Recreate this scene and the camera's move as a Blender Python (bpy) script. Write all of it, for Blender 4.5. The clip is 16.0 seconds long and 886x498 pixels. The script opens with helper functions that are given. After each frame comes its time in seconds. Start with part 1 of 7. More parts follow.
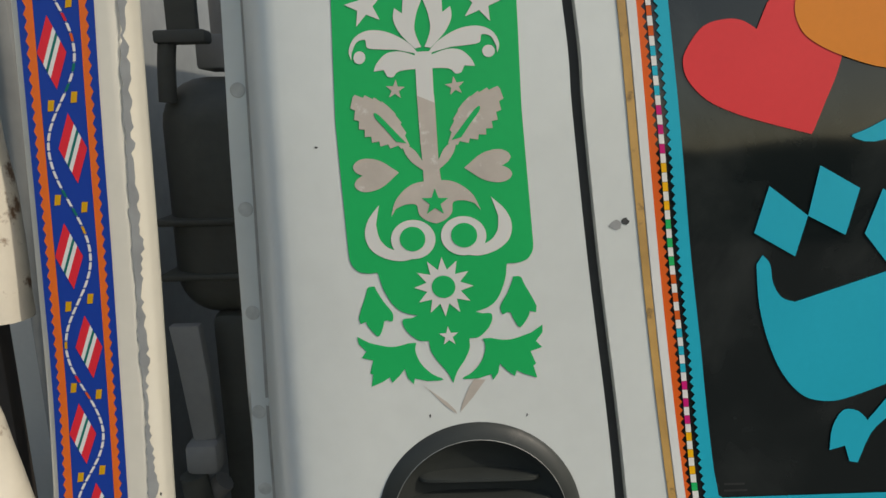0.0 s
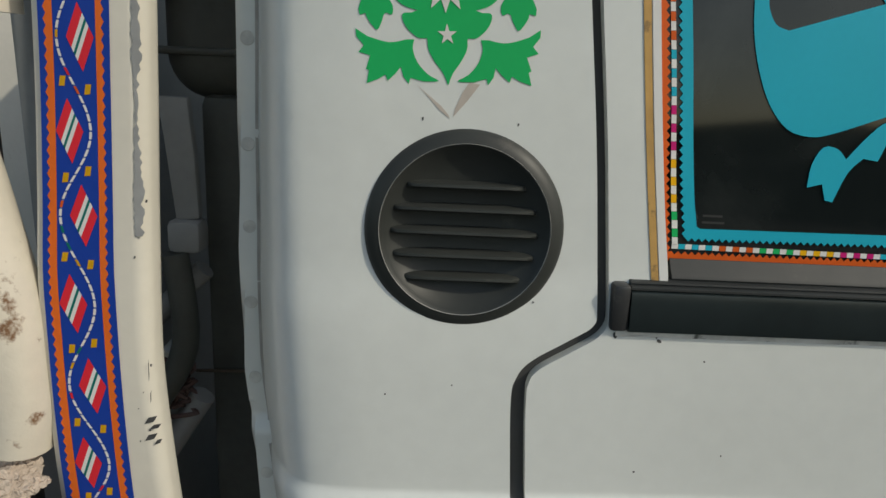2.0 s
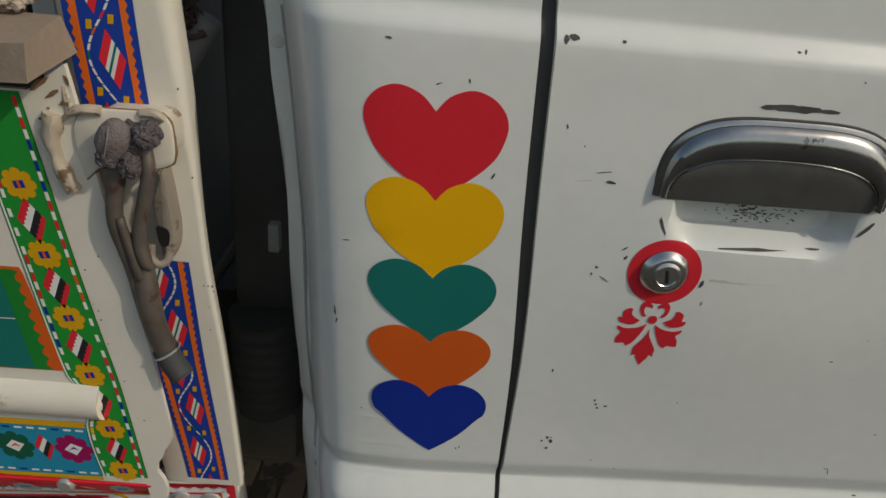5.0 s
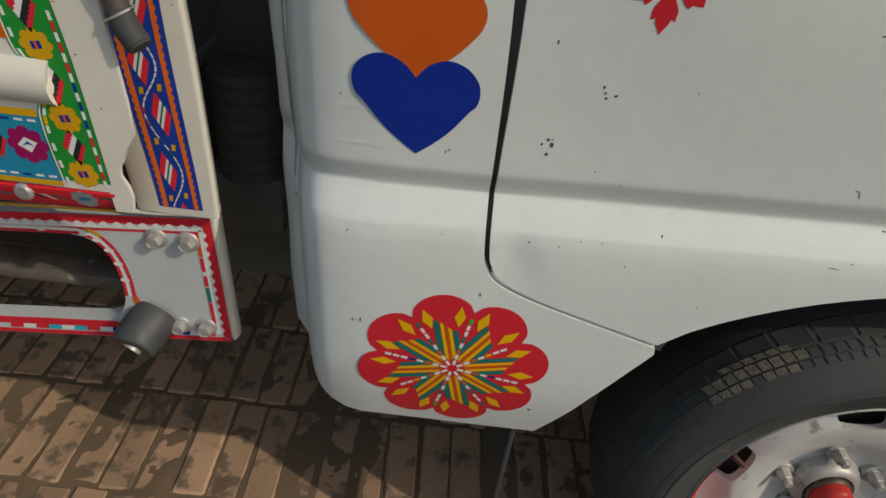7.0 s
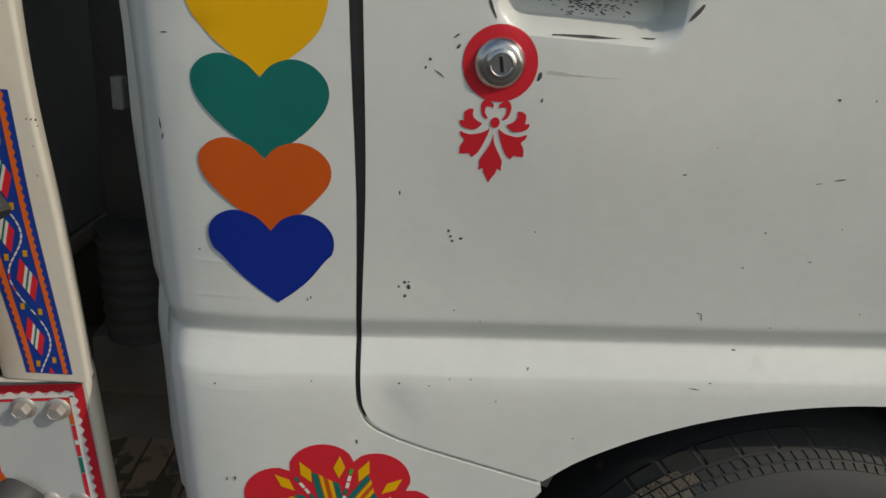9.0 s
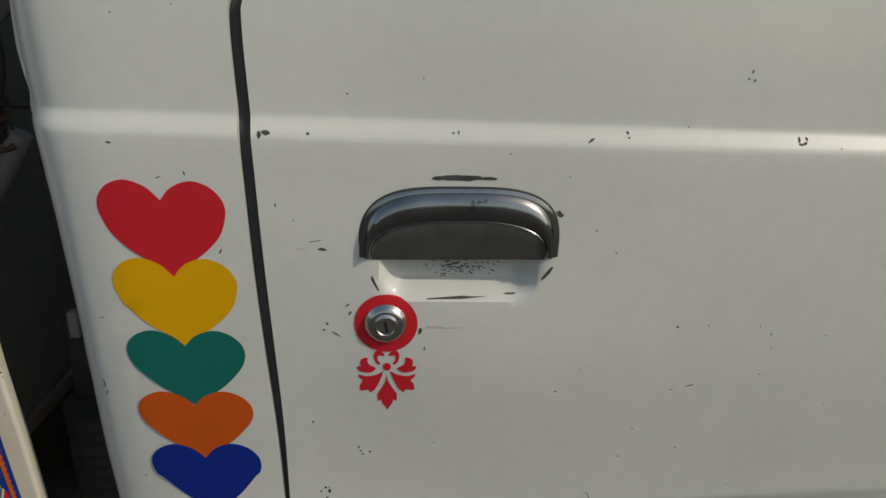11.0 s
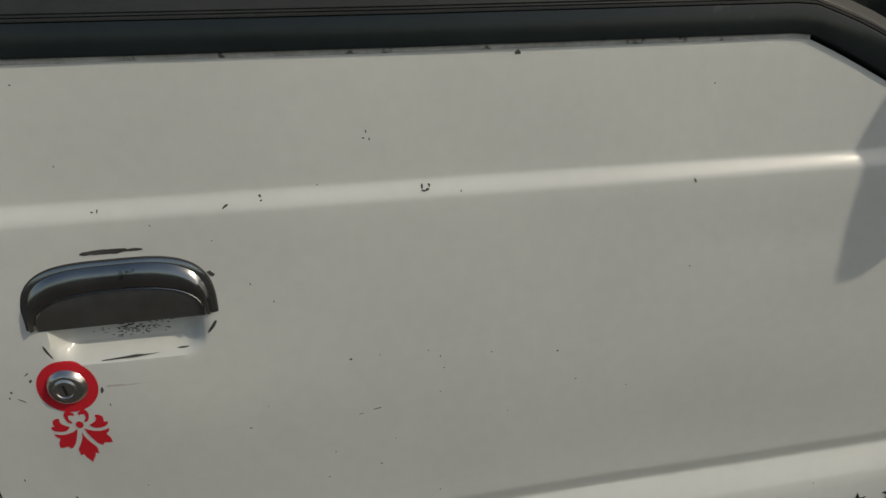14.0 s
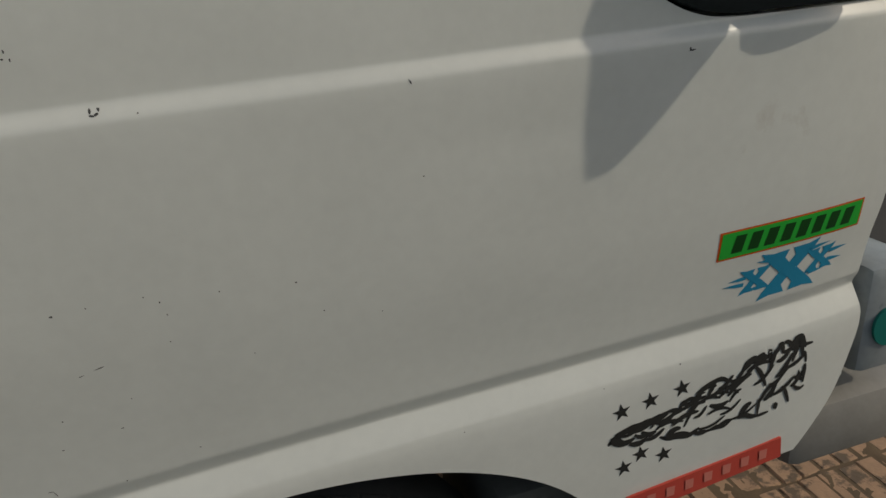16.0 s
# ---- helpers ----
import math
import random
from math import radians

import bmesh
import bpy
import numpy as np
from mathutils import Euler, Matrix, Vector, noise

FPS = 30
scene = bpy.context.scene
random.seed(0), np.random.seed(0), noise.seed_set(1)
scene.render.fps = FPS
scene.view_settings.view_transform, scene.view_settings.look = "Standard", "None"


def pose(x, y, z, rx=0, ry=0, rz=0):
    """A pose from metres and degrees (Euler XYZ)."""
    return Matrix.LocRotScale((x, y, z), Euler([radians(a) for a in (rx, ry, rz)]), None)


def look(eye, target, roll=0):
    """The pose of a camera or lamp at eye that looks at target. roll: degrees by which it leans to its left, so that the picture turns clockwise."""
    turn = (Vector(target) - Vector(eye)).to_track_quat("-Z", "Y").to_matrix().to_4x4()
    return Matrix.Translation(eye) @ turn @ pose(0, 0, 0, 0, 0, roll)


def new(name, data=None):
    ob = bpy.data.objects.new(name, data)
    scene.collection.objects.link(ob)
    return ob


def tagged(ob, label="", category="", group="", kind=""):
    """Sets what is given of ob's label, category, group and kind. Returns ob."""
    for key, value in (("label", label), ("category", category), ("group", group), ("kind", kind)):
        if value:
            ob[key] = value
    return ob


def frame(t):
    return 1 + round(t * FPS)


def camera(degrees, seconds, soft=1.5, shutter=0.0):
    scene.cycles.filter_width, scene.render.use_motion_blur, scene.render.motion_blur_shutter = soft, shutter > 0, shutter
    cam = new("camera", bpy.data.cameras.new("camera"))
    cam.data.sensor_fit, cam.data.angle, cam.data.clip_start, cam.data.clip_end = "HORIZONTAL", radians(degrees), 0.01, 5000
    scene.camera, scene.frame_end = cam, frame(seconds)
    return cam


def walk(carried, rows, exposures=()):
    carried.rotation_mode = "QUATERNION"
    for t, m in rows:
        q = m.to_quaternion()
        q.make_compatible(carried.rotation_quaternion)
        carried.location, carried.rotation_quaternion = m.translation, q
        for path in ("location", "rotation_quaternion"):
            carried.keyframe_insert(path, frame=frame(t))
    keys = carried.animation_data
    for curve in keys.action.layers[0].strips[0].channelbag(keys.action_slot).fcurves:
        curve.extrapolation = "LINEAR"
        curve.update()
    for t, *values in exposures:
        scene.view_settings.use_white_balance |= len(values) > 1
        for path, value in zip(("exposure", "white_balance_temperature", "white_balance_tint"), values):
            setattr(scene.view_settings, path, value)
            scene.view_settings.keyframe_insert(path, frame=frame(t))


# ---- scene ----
cam = camera(68.0, 16.0)
PATH = [
    (0, (0.012, 0.011, 1.68), (0.012, 1.97, 1.28), -1.5),
    (0.5, (0.005, -0.013, 1.628), (0.022, 1.94, 1.196), 0.4),
    (1, (-0.001, -0.023, 1.581), (0.056, 1.915, 1.092), 1.7),
    (1.5, (0.001, -0.026, 1.535), (0.078, 1.911, 1.044), 3.3),
    (2, (0.003, -0.033, 1.504), (0.068, 1.899, 0.991), 2.9),
    (2.5, (0.009, -0.038, 1.476), (0.075, 1.886, 0.934), 3.4),
    (3, (0.014, -0.043, 1.44), (0.077, 1.856, 0.813), 3.9),
    (3.5, (0.014, -0.047, 1.4), (0.074, 1.847, 0.76), 3.9),
    (4, (0.01, -0.051, 1.353), (0.074, 1.83, 0.677), 4.6),
    (4.5, (0.008, -0.068, 1.303), (0.069, 1.787, 0.556), 5.1),
    (5, (0.01, -0.086, 1.246), (0.074, 1.696, 0.339), 6.2),
    (5.2, (0.012, -0.095, 1.221), (0.084, 1.681, 0.303), 7.4),
    (7.3, (0.069, -0.132, 1.008), (0.119, 1.506, -0.139), 8.0),
    (7.5, (0.079, -0.136, 0.994), (0.121, 1.507, -0.146), 7.6),
    (8, (0.094, -0.145, 0.982), (0.143, 1.554, -0.073), 7.4),
    (8.5, (0.115, -0.146, 1.002), (0.209, 1.642, 0.111), 7.4),
    (9, (0.136, -0.148, 1.043), (0.3, 1.712, 0.325), 6.1),
    (9.5, (0.152, -0.147, 1.085), (0.368, 1.717, 0.393), 5.6),
    (10, (0.155, -0.146, 1.152), (0.366, 1.726, 0.481), 4.1),
    (10.2, (0.162, -0.15, 1.181), (0.334, 1.724, 0.505), 2.8),
    (12.3, (0.317, -0.215, 1.358), (0.493, 1.678, 0.739), 3.4),
    (12.5, (0.332, -0.216, 1.363), (0.498, 1.676, 0.737), 3.0),
    (13, (0.385, -0.232, 1.371), (0.556, 1.659, 0.743), 1.3),
    (13.5, (0.449, -0.245, 1.365), (0.671, 1.631, 0.71), -0.1),
    (14, (0.522, -0.256, 1.361), (0.794, 1.602, 0.675), -1.4),
    (14.5, (0.582, -0.268, 1.345), (0.928, 1.58, 0.663), -2.2),
    (15, (0.639, -0.281, 1.329), (1.041, 1.552, 0.637), -4.1),
    (15.5, (0.694, -0.28, 1.307), (1.134, 1.532, 0.583), -5.4),
    (16, (0.744, -0.269, 1.282), (1.215, 1.508, 0.495), -5.2),
]
EXPOSURE = [(t, e + 0.63, k + 700 - 130 * math.exp(-((t - 1.5) / 1.2) ** 2), 10 - 2.8 * math.exp(-((t - 1.5) / 1.2) ** 2)) for t, e, k in ((0, -0.64, 6600), (1, -0.715, 6610), (2, -0.79, 6620), (3.5, -0.99, 6800), (5, -1.08, 6750), (7.5, -0.68, 6700), (8, -0.60, 6650), (9, -0.89, 6700), (10, -1.02, 6780), (12.5, -1.15, 6950), (14, -1.2, 6950), (15, -1.28, 7000), (16, -1.44, 7000))]
walk(cam, [(t, look(eye, target, roll)) for t, eye, target, roll in PATH], EXPOSURE)

# sun from ahead of the cab, high over the near side; a hazy sky fills the shade
SUN_WAY = Vector((-0.68, 0.39, -0.62)).normalized()
sun = new("sun", bpy.data.lights.new("sun", "SUN"))
sun.data.energy, sun.data.angle, sun.data.color = 2.0, radians(0.7), (1.0, 0.975, 0.91)
sun.matrix_world = look((4, -3, 6), Vector((4, -3, 6)) + SUN_WAY)
world = bpy.data.worlds.new("sky")
scene.world = world
world.use_nodes = True
sky = world.node_tree.nodes.new("ShaderNodeTexSky")
sky.sky_type, sky.sun_disc = "NISHITA", False
sky.sun_elevation = math.asin(-SUN_WAY.z)
sky.sun_rotation = math.atan2(-SUN_WAY.x, -SUN_WAY.y)
sky.air_density, sky.dust_density = 1.2, 1.5
back = world.node_tree.nodes["Background"]
back.inputs["Strength"].default_value = 0.15
world.node_tree.links.new(sky.outputs[0], back.inputs["Color"])


# ---- materials ----
def surface(name, col, rough=0.5, metal=0.0, coat=0.0, var=0.12, scale=6.0, fine=90.0, bump=0.1, spot=None, spots=0.0, island=0.0, depth=0.002):
    """A surface whose tone varies at two scales, with fine relief; spot: the colour of stains that cover about that share."""
    m = bpy.data.materials.new(name)
    m.use_nodes = True
    nt = m.node_tree
    n, l = nt.nodes, nt.links
    bsdf = n["Principled BSDF"]
    co = n.new("ShaderNodeTexCoord").outputs["Object"]
    if island:
        info, far_off, moved = n.new("ShaderNodeObjectInfo"), n.new("ShaderNodeMath"), n.new("ShaderNodeVectorMath")
        far_off.operation, far_off.inputs[1].default_value = "MULTIPLY", 40.0
        l.new(info.outputs["Random"], far_off.inputs[0])
        l.new(co, moved.inputs[0])
        l.new(far_off.outputs[0], moved.inputs[1])
        co = moved.outputs[0]
    big, small = n.new("ShaderNodeTexNoise"), n.new("ShaderNodeTexNoise")
    for t, s, d in ((big, scale, 5.0), (small, fine, 4.0)):
        l.new(co, t.inputs["Vector"])
        t.inputs["Scale"].default_value, t.inputs["Detail"].default_value = s, d
    mix = n.new("ShaderNodeMix")
    mix.data_type = "RGBA"
    mix.inputs[6].default_value = (*[c * (1 - var) for c in col], 1)
    mix.inputs[7].default_value = (*[min(1, c * (1 + var)) for c in col], 1)
    add = n.new("ShaderNodeMath")
    add.operation = "MULTIPLY_ADD"
    l.new(big.outputs["Fac"], add.inputs[0])
    add.inputs[1].default_value = 1.4
    half = n.new("ShaderNodeMath")
    half.operation = "MULTIPLY_ADD"
    l.new(small.outputs["Fac"], half.inputs[0])
    half.inputs[1].default_value, half.inputs[2].default_value = 0.6, -0.5
    l.new(half.outputs[0], add.inputs[2])
    add.use_clamp = True
    l.new(add.outputs[0], mix.inputs[0])
    out = mix.outputs[2]
    if island:
        hsv = n.new("ShaderNodeHueSaturation")
        rng = n.new("ShaderNodeMapRange")
        l.new(info.outputs["Random"], rng.inputs[0])
        rng.inputs[3].default_value, rng.inputs[4].default_value = 1 - island, 1 + island
        l.new(rng.outputs[0], hsv.inputs["Value"])
        l.new(out, hsv.inputs["Color"])
        out = hsv.outputs[0]
    if spot:
        blot = n.new("ShaderNodeTexNoise")
        l.new(co, blot.inputs["Vector"])
        blot.inputs["Scale"].default_value, blot.inputs["Detail"].default_value, blot.inputs["Roughness"].default_value = scale * 1.7, 8.0, 0.65
        ramp = n.new("ShaderNodeMapRange")
        l.new(blot.outputs["Fac"], ramp.inputs[0])
        ramp.inputs[1].default_value, ramp.inputs[2].default_value = 0.66 - spots * 0.5, 0.72 - spots * 0.45
        over = n.new("ShaderNodeMix")
        over.data_type = "RGBA"
        l.new(ramp.outputs[0], over.inputs[0])
        l.new(out, over.inputs[6])
        over.inputs[7].default_value = (*spot, 1)
        out = over.outputs[2]
    l.new(out, bsdf.inputs["Base Color"])
    gl = n.new("ShaderNodeMapRange")
    l.new(add.outputs[0], gl.inputs[0])
    gl.inputs[3].default_value, gl.inputs[4].default_value = max(0.02, rough * 0.85), min(1, rough * 1.2)
    l.new(gl.outputs[0], bsdf.inputs["Roughness"])
    bsdf.inputs["Metallic"].default_value = metal
    bsdf.inputs["Coat Weight"].default_value = coat
    bsdf.inputs["Coat Roughness"].default_value = 0.12
    if bump:
        b = n.new("ShaderNodeBump")
        b.inputs["Strength"].default_value, b.inputs["Distance"].default_value = bump, depth
        l.new(small.outputs["Fac"], b.inputs["Height"])
        l.new(b.outputs[0], bsdf.inputs["Normal"])
    return m


WHITE = surface("white_paint", (0.68, 0.70, 0.665), 0.42, coat=0.4, var=0.085, scale=3, fine=60, bump=0.02, spot=(0.62, 0.62, 0.58), spots=-0.04)
CREAM = surface("cream_enamel", (0.69, 0.65, 0.56), 0.42, coat=0.2, var=0.07, scale=9, bump=0.05, spot=(0.45, 0.38, 0.28), spots=-0.02)
RUSTY = surface("rusty_cream_enamel", (0.64, 0.59, 0.495), 0.55, var=0.1, scale=14, bump=0.3, spot=(0.18, 0.09, 0.04), spots=0.16)
GREY_STEEL = surface("bare_grey_steel", (0.30, 0.30, 0.29), 0.5, metal=0.2, var=0.15, scale=30)
RESIDUE = surface("glue_residue", (0.50, 0.44, 0.38), 0.6, var=0.14, scale=40, spot=(0.62, 0.59, 0.54), spots=0.1)
BLACK_GLOSS = surface("black_gloss_moulding", (0.014, 0.0205, 0.0215), 0.22, var=0.3, scale=8, bump=0.03, spot=(0.05, 0.055, 0.052), spots=0.06)
BLACK_PLASTIC = surface("black_plastic", (0.026, 0.027, 0.028), 0.38, var=0.25, scale=20, bump=0.06, spot=(0.05, 0.05, 0.048), spots=0.04)
GREY_RUBBER = surface("dusty_grey_rubber", (0.031, 0.034, 0.034), 0.5, var=0.3, scale=14, fine=70, bump=0.08, spot=(0.06, 0.06, 0.056), spots=0.05)
WORN_EDGE = surface("worn_edge_paint", (0.60, 0.595, 0.565), 0.6, var=0.4, scale=26, fine=160, bump=0.3, spot=(0.10, 0.098, 0.092), spots=0.16)
VENT_BLACK = surface("faded_black_plastic", (0.034, 0.037, 0.034), 0.40, var=0.2, scale=20, bump=0.05, spot=(0.055, 0.055, 0.050), spots=0.05)
RUBBER = surface("black_rubber", (0.045, 0.046, 0.046), 0.7, var=0.3, scale=15, bump=0.15)
TYRE = surface("tyre_rubber", (0.043, 0.044, 0.043), 0.72, var=0.35, scale=12, bump=0.25, spot=(0.14, 0.11, 0.075), spots=0.03)
# even dark tone that carries the shade of enclosed parts in its colour
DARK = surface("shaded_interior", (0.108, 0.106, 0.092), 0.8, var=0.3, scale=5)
CHROME = surface("worn_chrome", (0.30, 0.31, 0.31), 0.2, metal=1.0, var=0.2, scale=25, bump=0.05, spot=(0.08, 0.08, 0.08), spots=0.02)
DULL_CHROME = surface("dull_chrome", (0.17, 0.172, 0.166), 0.36, metal=0.8, var=0.2, scale=30, bump=0.05)
STEEL = surface("polished_steel", (0.56, 0.55, 0.53), 0.24, metal=1.0, var=0.1, scale=60)
RIM_PAINT = surface("silver_wheel_paint", (0.58, 0.57, 0.54), 0.45, metal=0.15, var=0.12, scale=18, bump=0.1, spot=(0.30, 0.25, 0.2), spots=0.08)
OIL_STEEL = surface("oily_brown_steel", (0.13, 0.10, 0.075), 0.4, metal=0.6, var=0.3, scale=40, bump=0.15)
CLOTH = surface("grey_violet_towel", (0.115, 0.098, 0.105), 0.95, var=0.35, scale=60, fine=400, bump=0.9, depth=0.004)
WOOD = surface("weathered_wood", (0.28, 0.22, 0.165), 0.8, var=0.25, scale=10, fine=150, bump=0.4)
YELLOW_PRIMER = surface("ochre_filler", (0.50, 0.29, 0.085), 0.6, var=0.3, scale=30, spot=(0.24, 0.14, 0.05), spots=0.16)
BRICK = surface("brick_paver", (0.36, 0.222, 0.135), 0.85, var=0.25, scale=9, bump=0.7, spot=(0.15, 0.105, 0.07), spots=0.26, island=0.2)
SOIL = surface("dusty_asphalt", (0.060, 0.055, 0.048), 0.95, var=0.3, scale=8, bump=0.7)
HAZE = surface("distant_greenery_and_walls", (0.10, 0.10, 0.08), 0.9, var=0.5, scale=0.5, fine=4)
TAN = surface("tan_board", (0.22, 0.18, 0.14), 0.8, var=0.2, scale=6)
COL = {}
for plain, level in ((VENT_BLACK, 0.28), (BLACK_GLOSS, 0.38), (GREY_RUBBER, 0.3)):
    plain.node_tree.nodes["Principled BSDF"].inputs["Specular IOR Level"].default_value = level


def vinyl(kind, col, rough=0.38):
    if kind not in COL:
        COL[kind] = surface(kind + "_vinyl", col, rough, var=0.06, scale=12, fine=200, bump=0.03)
        COL[kind].node_tree.nodes["Principled BSDF"].inputs["Specular IOR Level"].default_value = 0.22
    return COL[kind]


GREEN = vinyl("green", (0.003, 0.42, 0.115))
RED = vinyl("red", (0.65, 0.024, 0.038))
YELLOW = vinyl("yellow", (0.80, 0.42, 0.010))
PINE = vinyl("pine_green", (0.004, 0.155, 0.132))
ORANGE = vinyl("orange", (0.62, 0.10, 0.014))
BLUE = vinyl("deep_blue", (0.005, 0.027, 0.27))
STRIP_BLUE = vinyl("strip_blue", (0.009, 0.048, 0.32))
STRIP_RED = vinyl("strip_red", (0.72, 0.028, 0.045))
STRIP_ORANGE = vinyl("strip_orange", (0.76, 0.15, 0.025))
TEAL = vinyl("teal", (0.003, 0.39, 0.52))
CORAL = vinyl("coral_red", (0.75, 0.05, 0.055))
AMBER = vinyl("amber", (0.75, 0.24, 0.03))
PALE = vinyl("white", (0.72, 0.71, 0.68))
MAGENTA = vinyl("magenta", (0.55, 0.01, 0.16))
INK = vinyl("black", (0.02, 0.02, 0.022))
CHIP = surface("dark_paint_chip", (0.06, 0.06, 0.058), 0.7, var=0.4, scale=80)
CHIP_GREY = surface("grey_primer_chip", (0.33, 0.33, 0.32), 0.6, var=0.2, scale=50)
LETTER_GREEN = vinyl("leaf_green", (0.008, 0.42, 0.05))
SKY_BLUE = vinyl("sky_blue", (0.01, 0.24, 0.40))
glass = bpy.data.materials.new("dark_tinted_glass")
glass.use_nodes = True
gb = glass.node_tree.nodes["Principled BSDF"]
gb.inputs["Base Color"].default_value = (0.0085, 0.0115, 0.0115, 1)
gb.inputs["Roughness"].default_value = 0.06
gb.inputs["Specular IOR Level"].default_value = 0.5
# dust smeared over the glass
gn, gl = glass.node_tree.nodes, glass.node_tree.links
smudge, streak = gn.new("ShaderNodeTexNoise"), gn.new("ShaderNodeMapRange")
gl.new(gn.new("ShaderNodeTexCoord").outputs["Object"], smudge.inputs["Vector"])
smudge.inputs["Scale"].default_value, smudge.inputs["Detail"].default_value, smudge.inputs["Roughness"].default_value, smudge.inputs["Distortion"].default_value = 7.0, 7.0, 0.6, 0.6
gl.new(smudge.outputs["Fac"], streak.inputs[0])
streak.inputs[1].default_value, streak.inputs[2].default_value = 0.44, 0.74
film_mix = gn.new("ShaderNodeMix")
film_mix.data_type = "RGBA"
film_mix.inputs[6].default_value, film_mix.inputs[7].default_value = (0.0085, 0.0115, 0.0115, 1), (0.036, 0.040, 0.038, 1)
gl.new(streak.outputs[0], film_mix.inputs[0])
gl.new(film_mix.outputs[2], gb.inputs["Base Color"])


# ---- shape tools ----
def part(name, bm, material, parent, label="", smooth=True):
    me = bpy.data.meshes.new(name)
    bmesh.ops.recalc_face_normals(bm, faces=bm.faces[:])
    bm.to_mesh(me)
    bm.free()
    me.materials.append(material)
    if smooth:
        me.shade_smooth()
        me.set_sharp_from_angle(angle=radians(38))
    ob = new(name, me)
    ob.parent = parent
    return tagged(ob, label)


def empty(name, label, category, group="", kind="", at=(0, 0, 0)):
    ob = new(name)
    ob.location = at
    return tagged(ob, label, category, group, kind)


def spline(pts, n=6, closed=False):
    """A smooth curve through a few points."""
    p = [Vector(q) for q in pts]
    k, out = len(p), []
    for i in range(k if closed else k - 1):
        a, b, c, d = (p[(i + j) % k] if closed else p[min(max(i + j, 0), k - 1)] for j in (-1, 0, 1, 2))
        for s in range(n):
            t = s / n
            out.append(0.5 * (2 * b + (c - a) * t + (2 * a - 5 * b + 4 * c - d) * t * t + (3 * b - a - 3 * c + d) * t ** 3))
    if not closed:
        out.append(p[-1])
    return [tuple(v) for v in out]


def sheet(outlines, surf, cut_u=(), cut_v=(), lip=None, into=None):
    """Fills flat outlines (the first round the outside, the rest holes or islands), cuts the fill along the lines given and bends it over surf(u, v)."""
    bm = into or bmesh.new()
    tmp = bmesh.new()
    for o in outlines:
        vs = [tmp.verts.new((u, 0, v)) for u, v in o]
        for i in range(len(vs)):
            tmp.edges.new((vs[i - 1], vs[i]))
    bmesh.ops.triangle_fill(tmp, use_beauty=True, edges=tmp.edges[:], normal=(0, -1, 0))
    us = [v.co.x for v in tmp.verts]
    ws = [v.co.z for v in tmp.verts]
    for lines, axis, lo, hi in ((cut_u, (1, 0, 0), min(us), max(us)), (cut_v, (0, 0, 1), min(ws), max(ws))):
        for c in lines:
            if lo < c < hi:
                bmesh.ops.bisect_plane(tmp, geom=tmp.verts[:] + tmp.edges[:] + tmp.faces[:], dist=1e-6, plane_co=(c * axis[0], 0, c * axis[2]), plane_no=axis)
    vmap = {}
    rim = [e for e in tmp.edges if len(e.link_faces) == 1]
    for v in tmp.verts:
        vmap[v] = bm.verts.new(surf(v.co.x, v.co.z))
    for f in tmp.faces:
        bm.faces.new([vmap[v] for v in f.verts])
    if lip:
        low = {}
        for e in rim:
            for v in e.verts:
                if v not in low:
                    x, y, z = vmap[v].co
                    low[v] = bm.verts.new((x + lip[0], y + lip[1], z + lip[2]))
        for e in rim:
            a, b = e.verts
            bm.faces.new((vmap[a], vmap[b], low[b], low[a]))
    tmp.free()
    return bm


def steps(a, b, d):
    return [a + d * i for i in range(1, int((b - a) / d) + 1)]


def turn(pts, degrees, at=(0, 0), size=1.0, flip=1):
    c, s = math.cos(radians(degrees)), math.sin(radians(degrees))
    return [(at[0] + size * (flip * x * c - y * s), at[1] + size * (flip * x * s + y * c)) for x, y in pts]


def heart(w, h, n=44, full=1.0):
    """A heart of that width and height, its notch at the origin and its tip below; full: how far its sides swell."""
    low = [(0.420, -0.36 - 0.09 * full), (0.275 + 0.03 * full, -0.64), (0.14, -0.835)]
    half = spline([(0, 0), (0.10 * w, 0.165 * h), (0.25 * w, 0.247 * h), (0.385 * w, 0.188 * h), (0.472 * w, 0.050 * h), (0.498 * w, -0.105 * h), (0.476 * w, -0.265 * h)] + [(u * w, v * h) for u, v in low] + [(0, -h)], max(3, n // 10))
    return half + [(-x, y) for x, y in half[1:-1][::-1]]


def star(n, ro, ri, deg=90):
    return [((ro, ri)[i % 2] * math.cos(radians(deg + 180 * i / n)), (ro, ri)[i % 2] * math.sin(radians(deg + 180 * i / n))) for i in range(2 * n)]


def oval(a, b, n=28, cx=0.0, cy=0.0):
    return [(cx + a * math.cos(2 * math.pi * i / n), cy + b * math.sin(2 * math.pi * i / n)) for i in range(n)]


def ribbon(path, width):
    """A stroke of even or given width along a flat path."""
    left, right = [], []
    for i, (x, y) in enumerate(path):
        x0, y0 = path[max(i - 1, 0)]
        x1, y1 = path[min(i + 1, len(path) - 1)]
        d = math.hypot(x1 - x0, y1 - y0) or 1
        w = (width(i / (len(path) - 1)) if callable(width) else width) / 2
        nx, ny = -(y1 - y0) / d * w, (x1 - x0) / d * w
        left.append((x + nx, y + ny))
        right.append((x - nx, y - ny))
    return left + right[::-1]


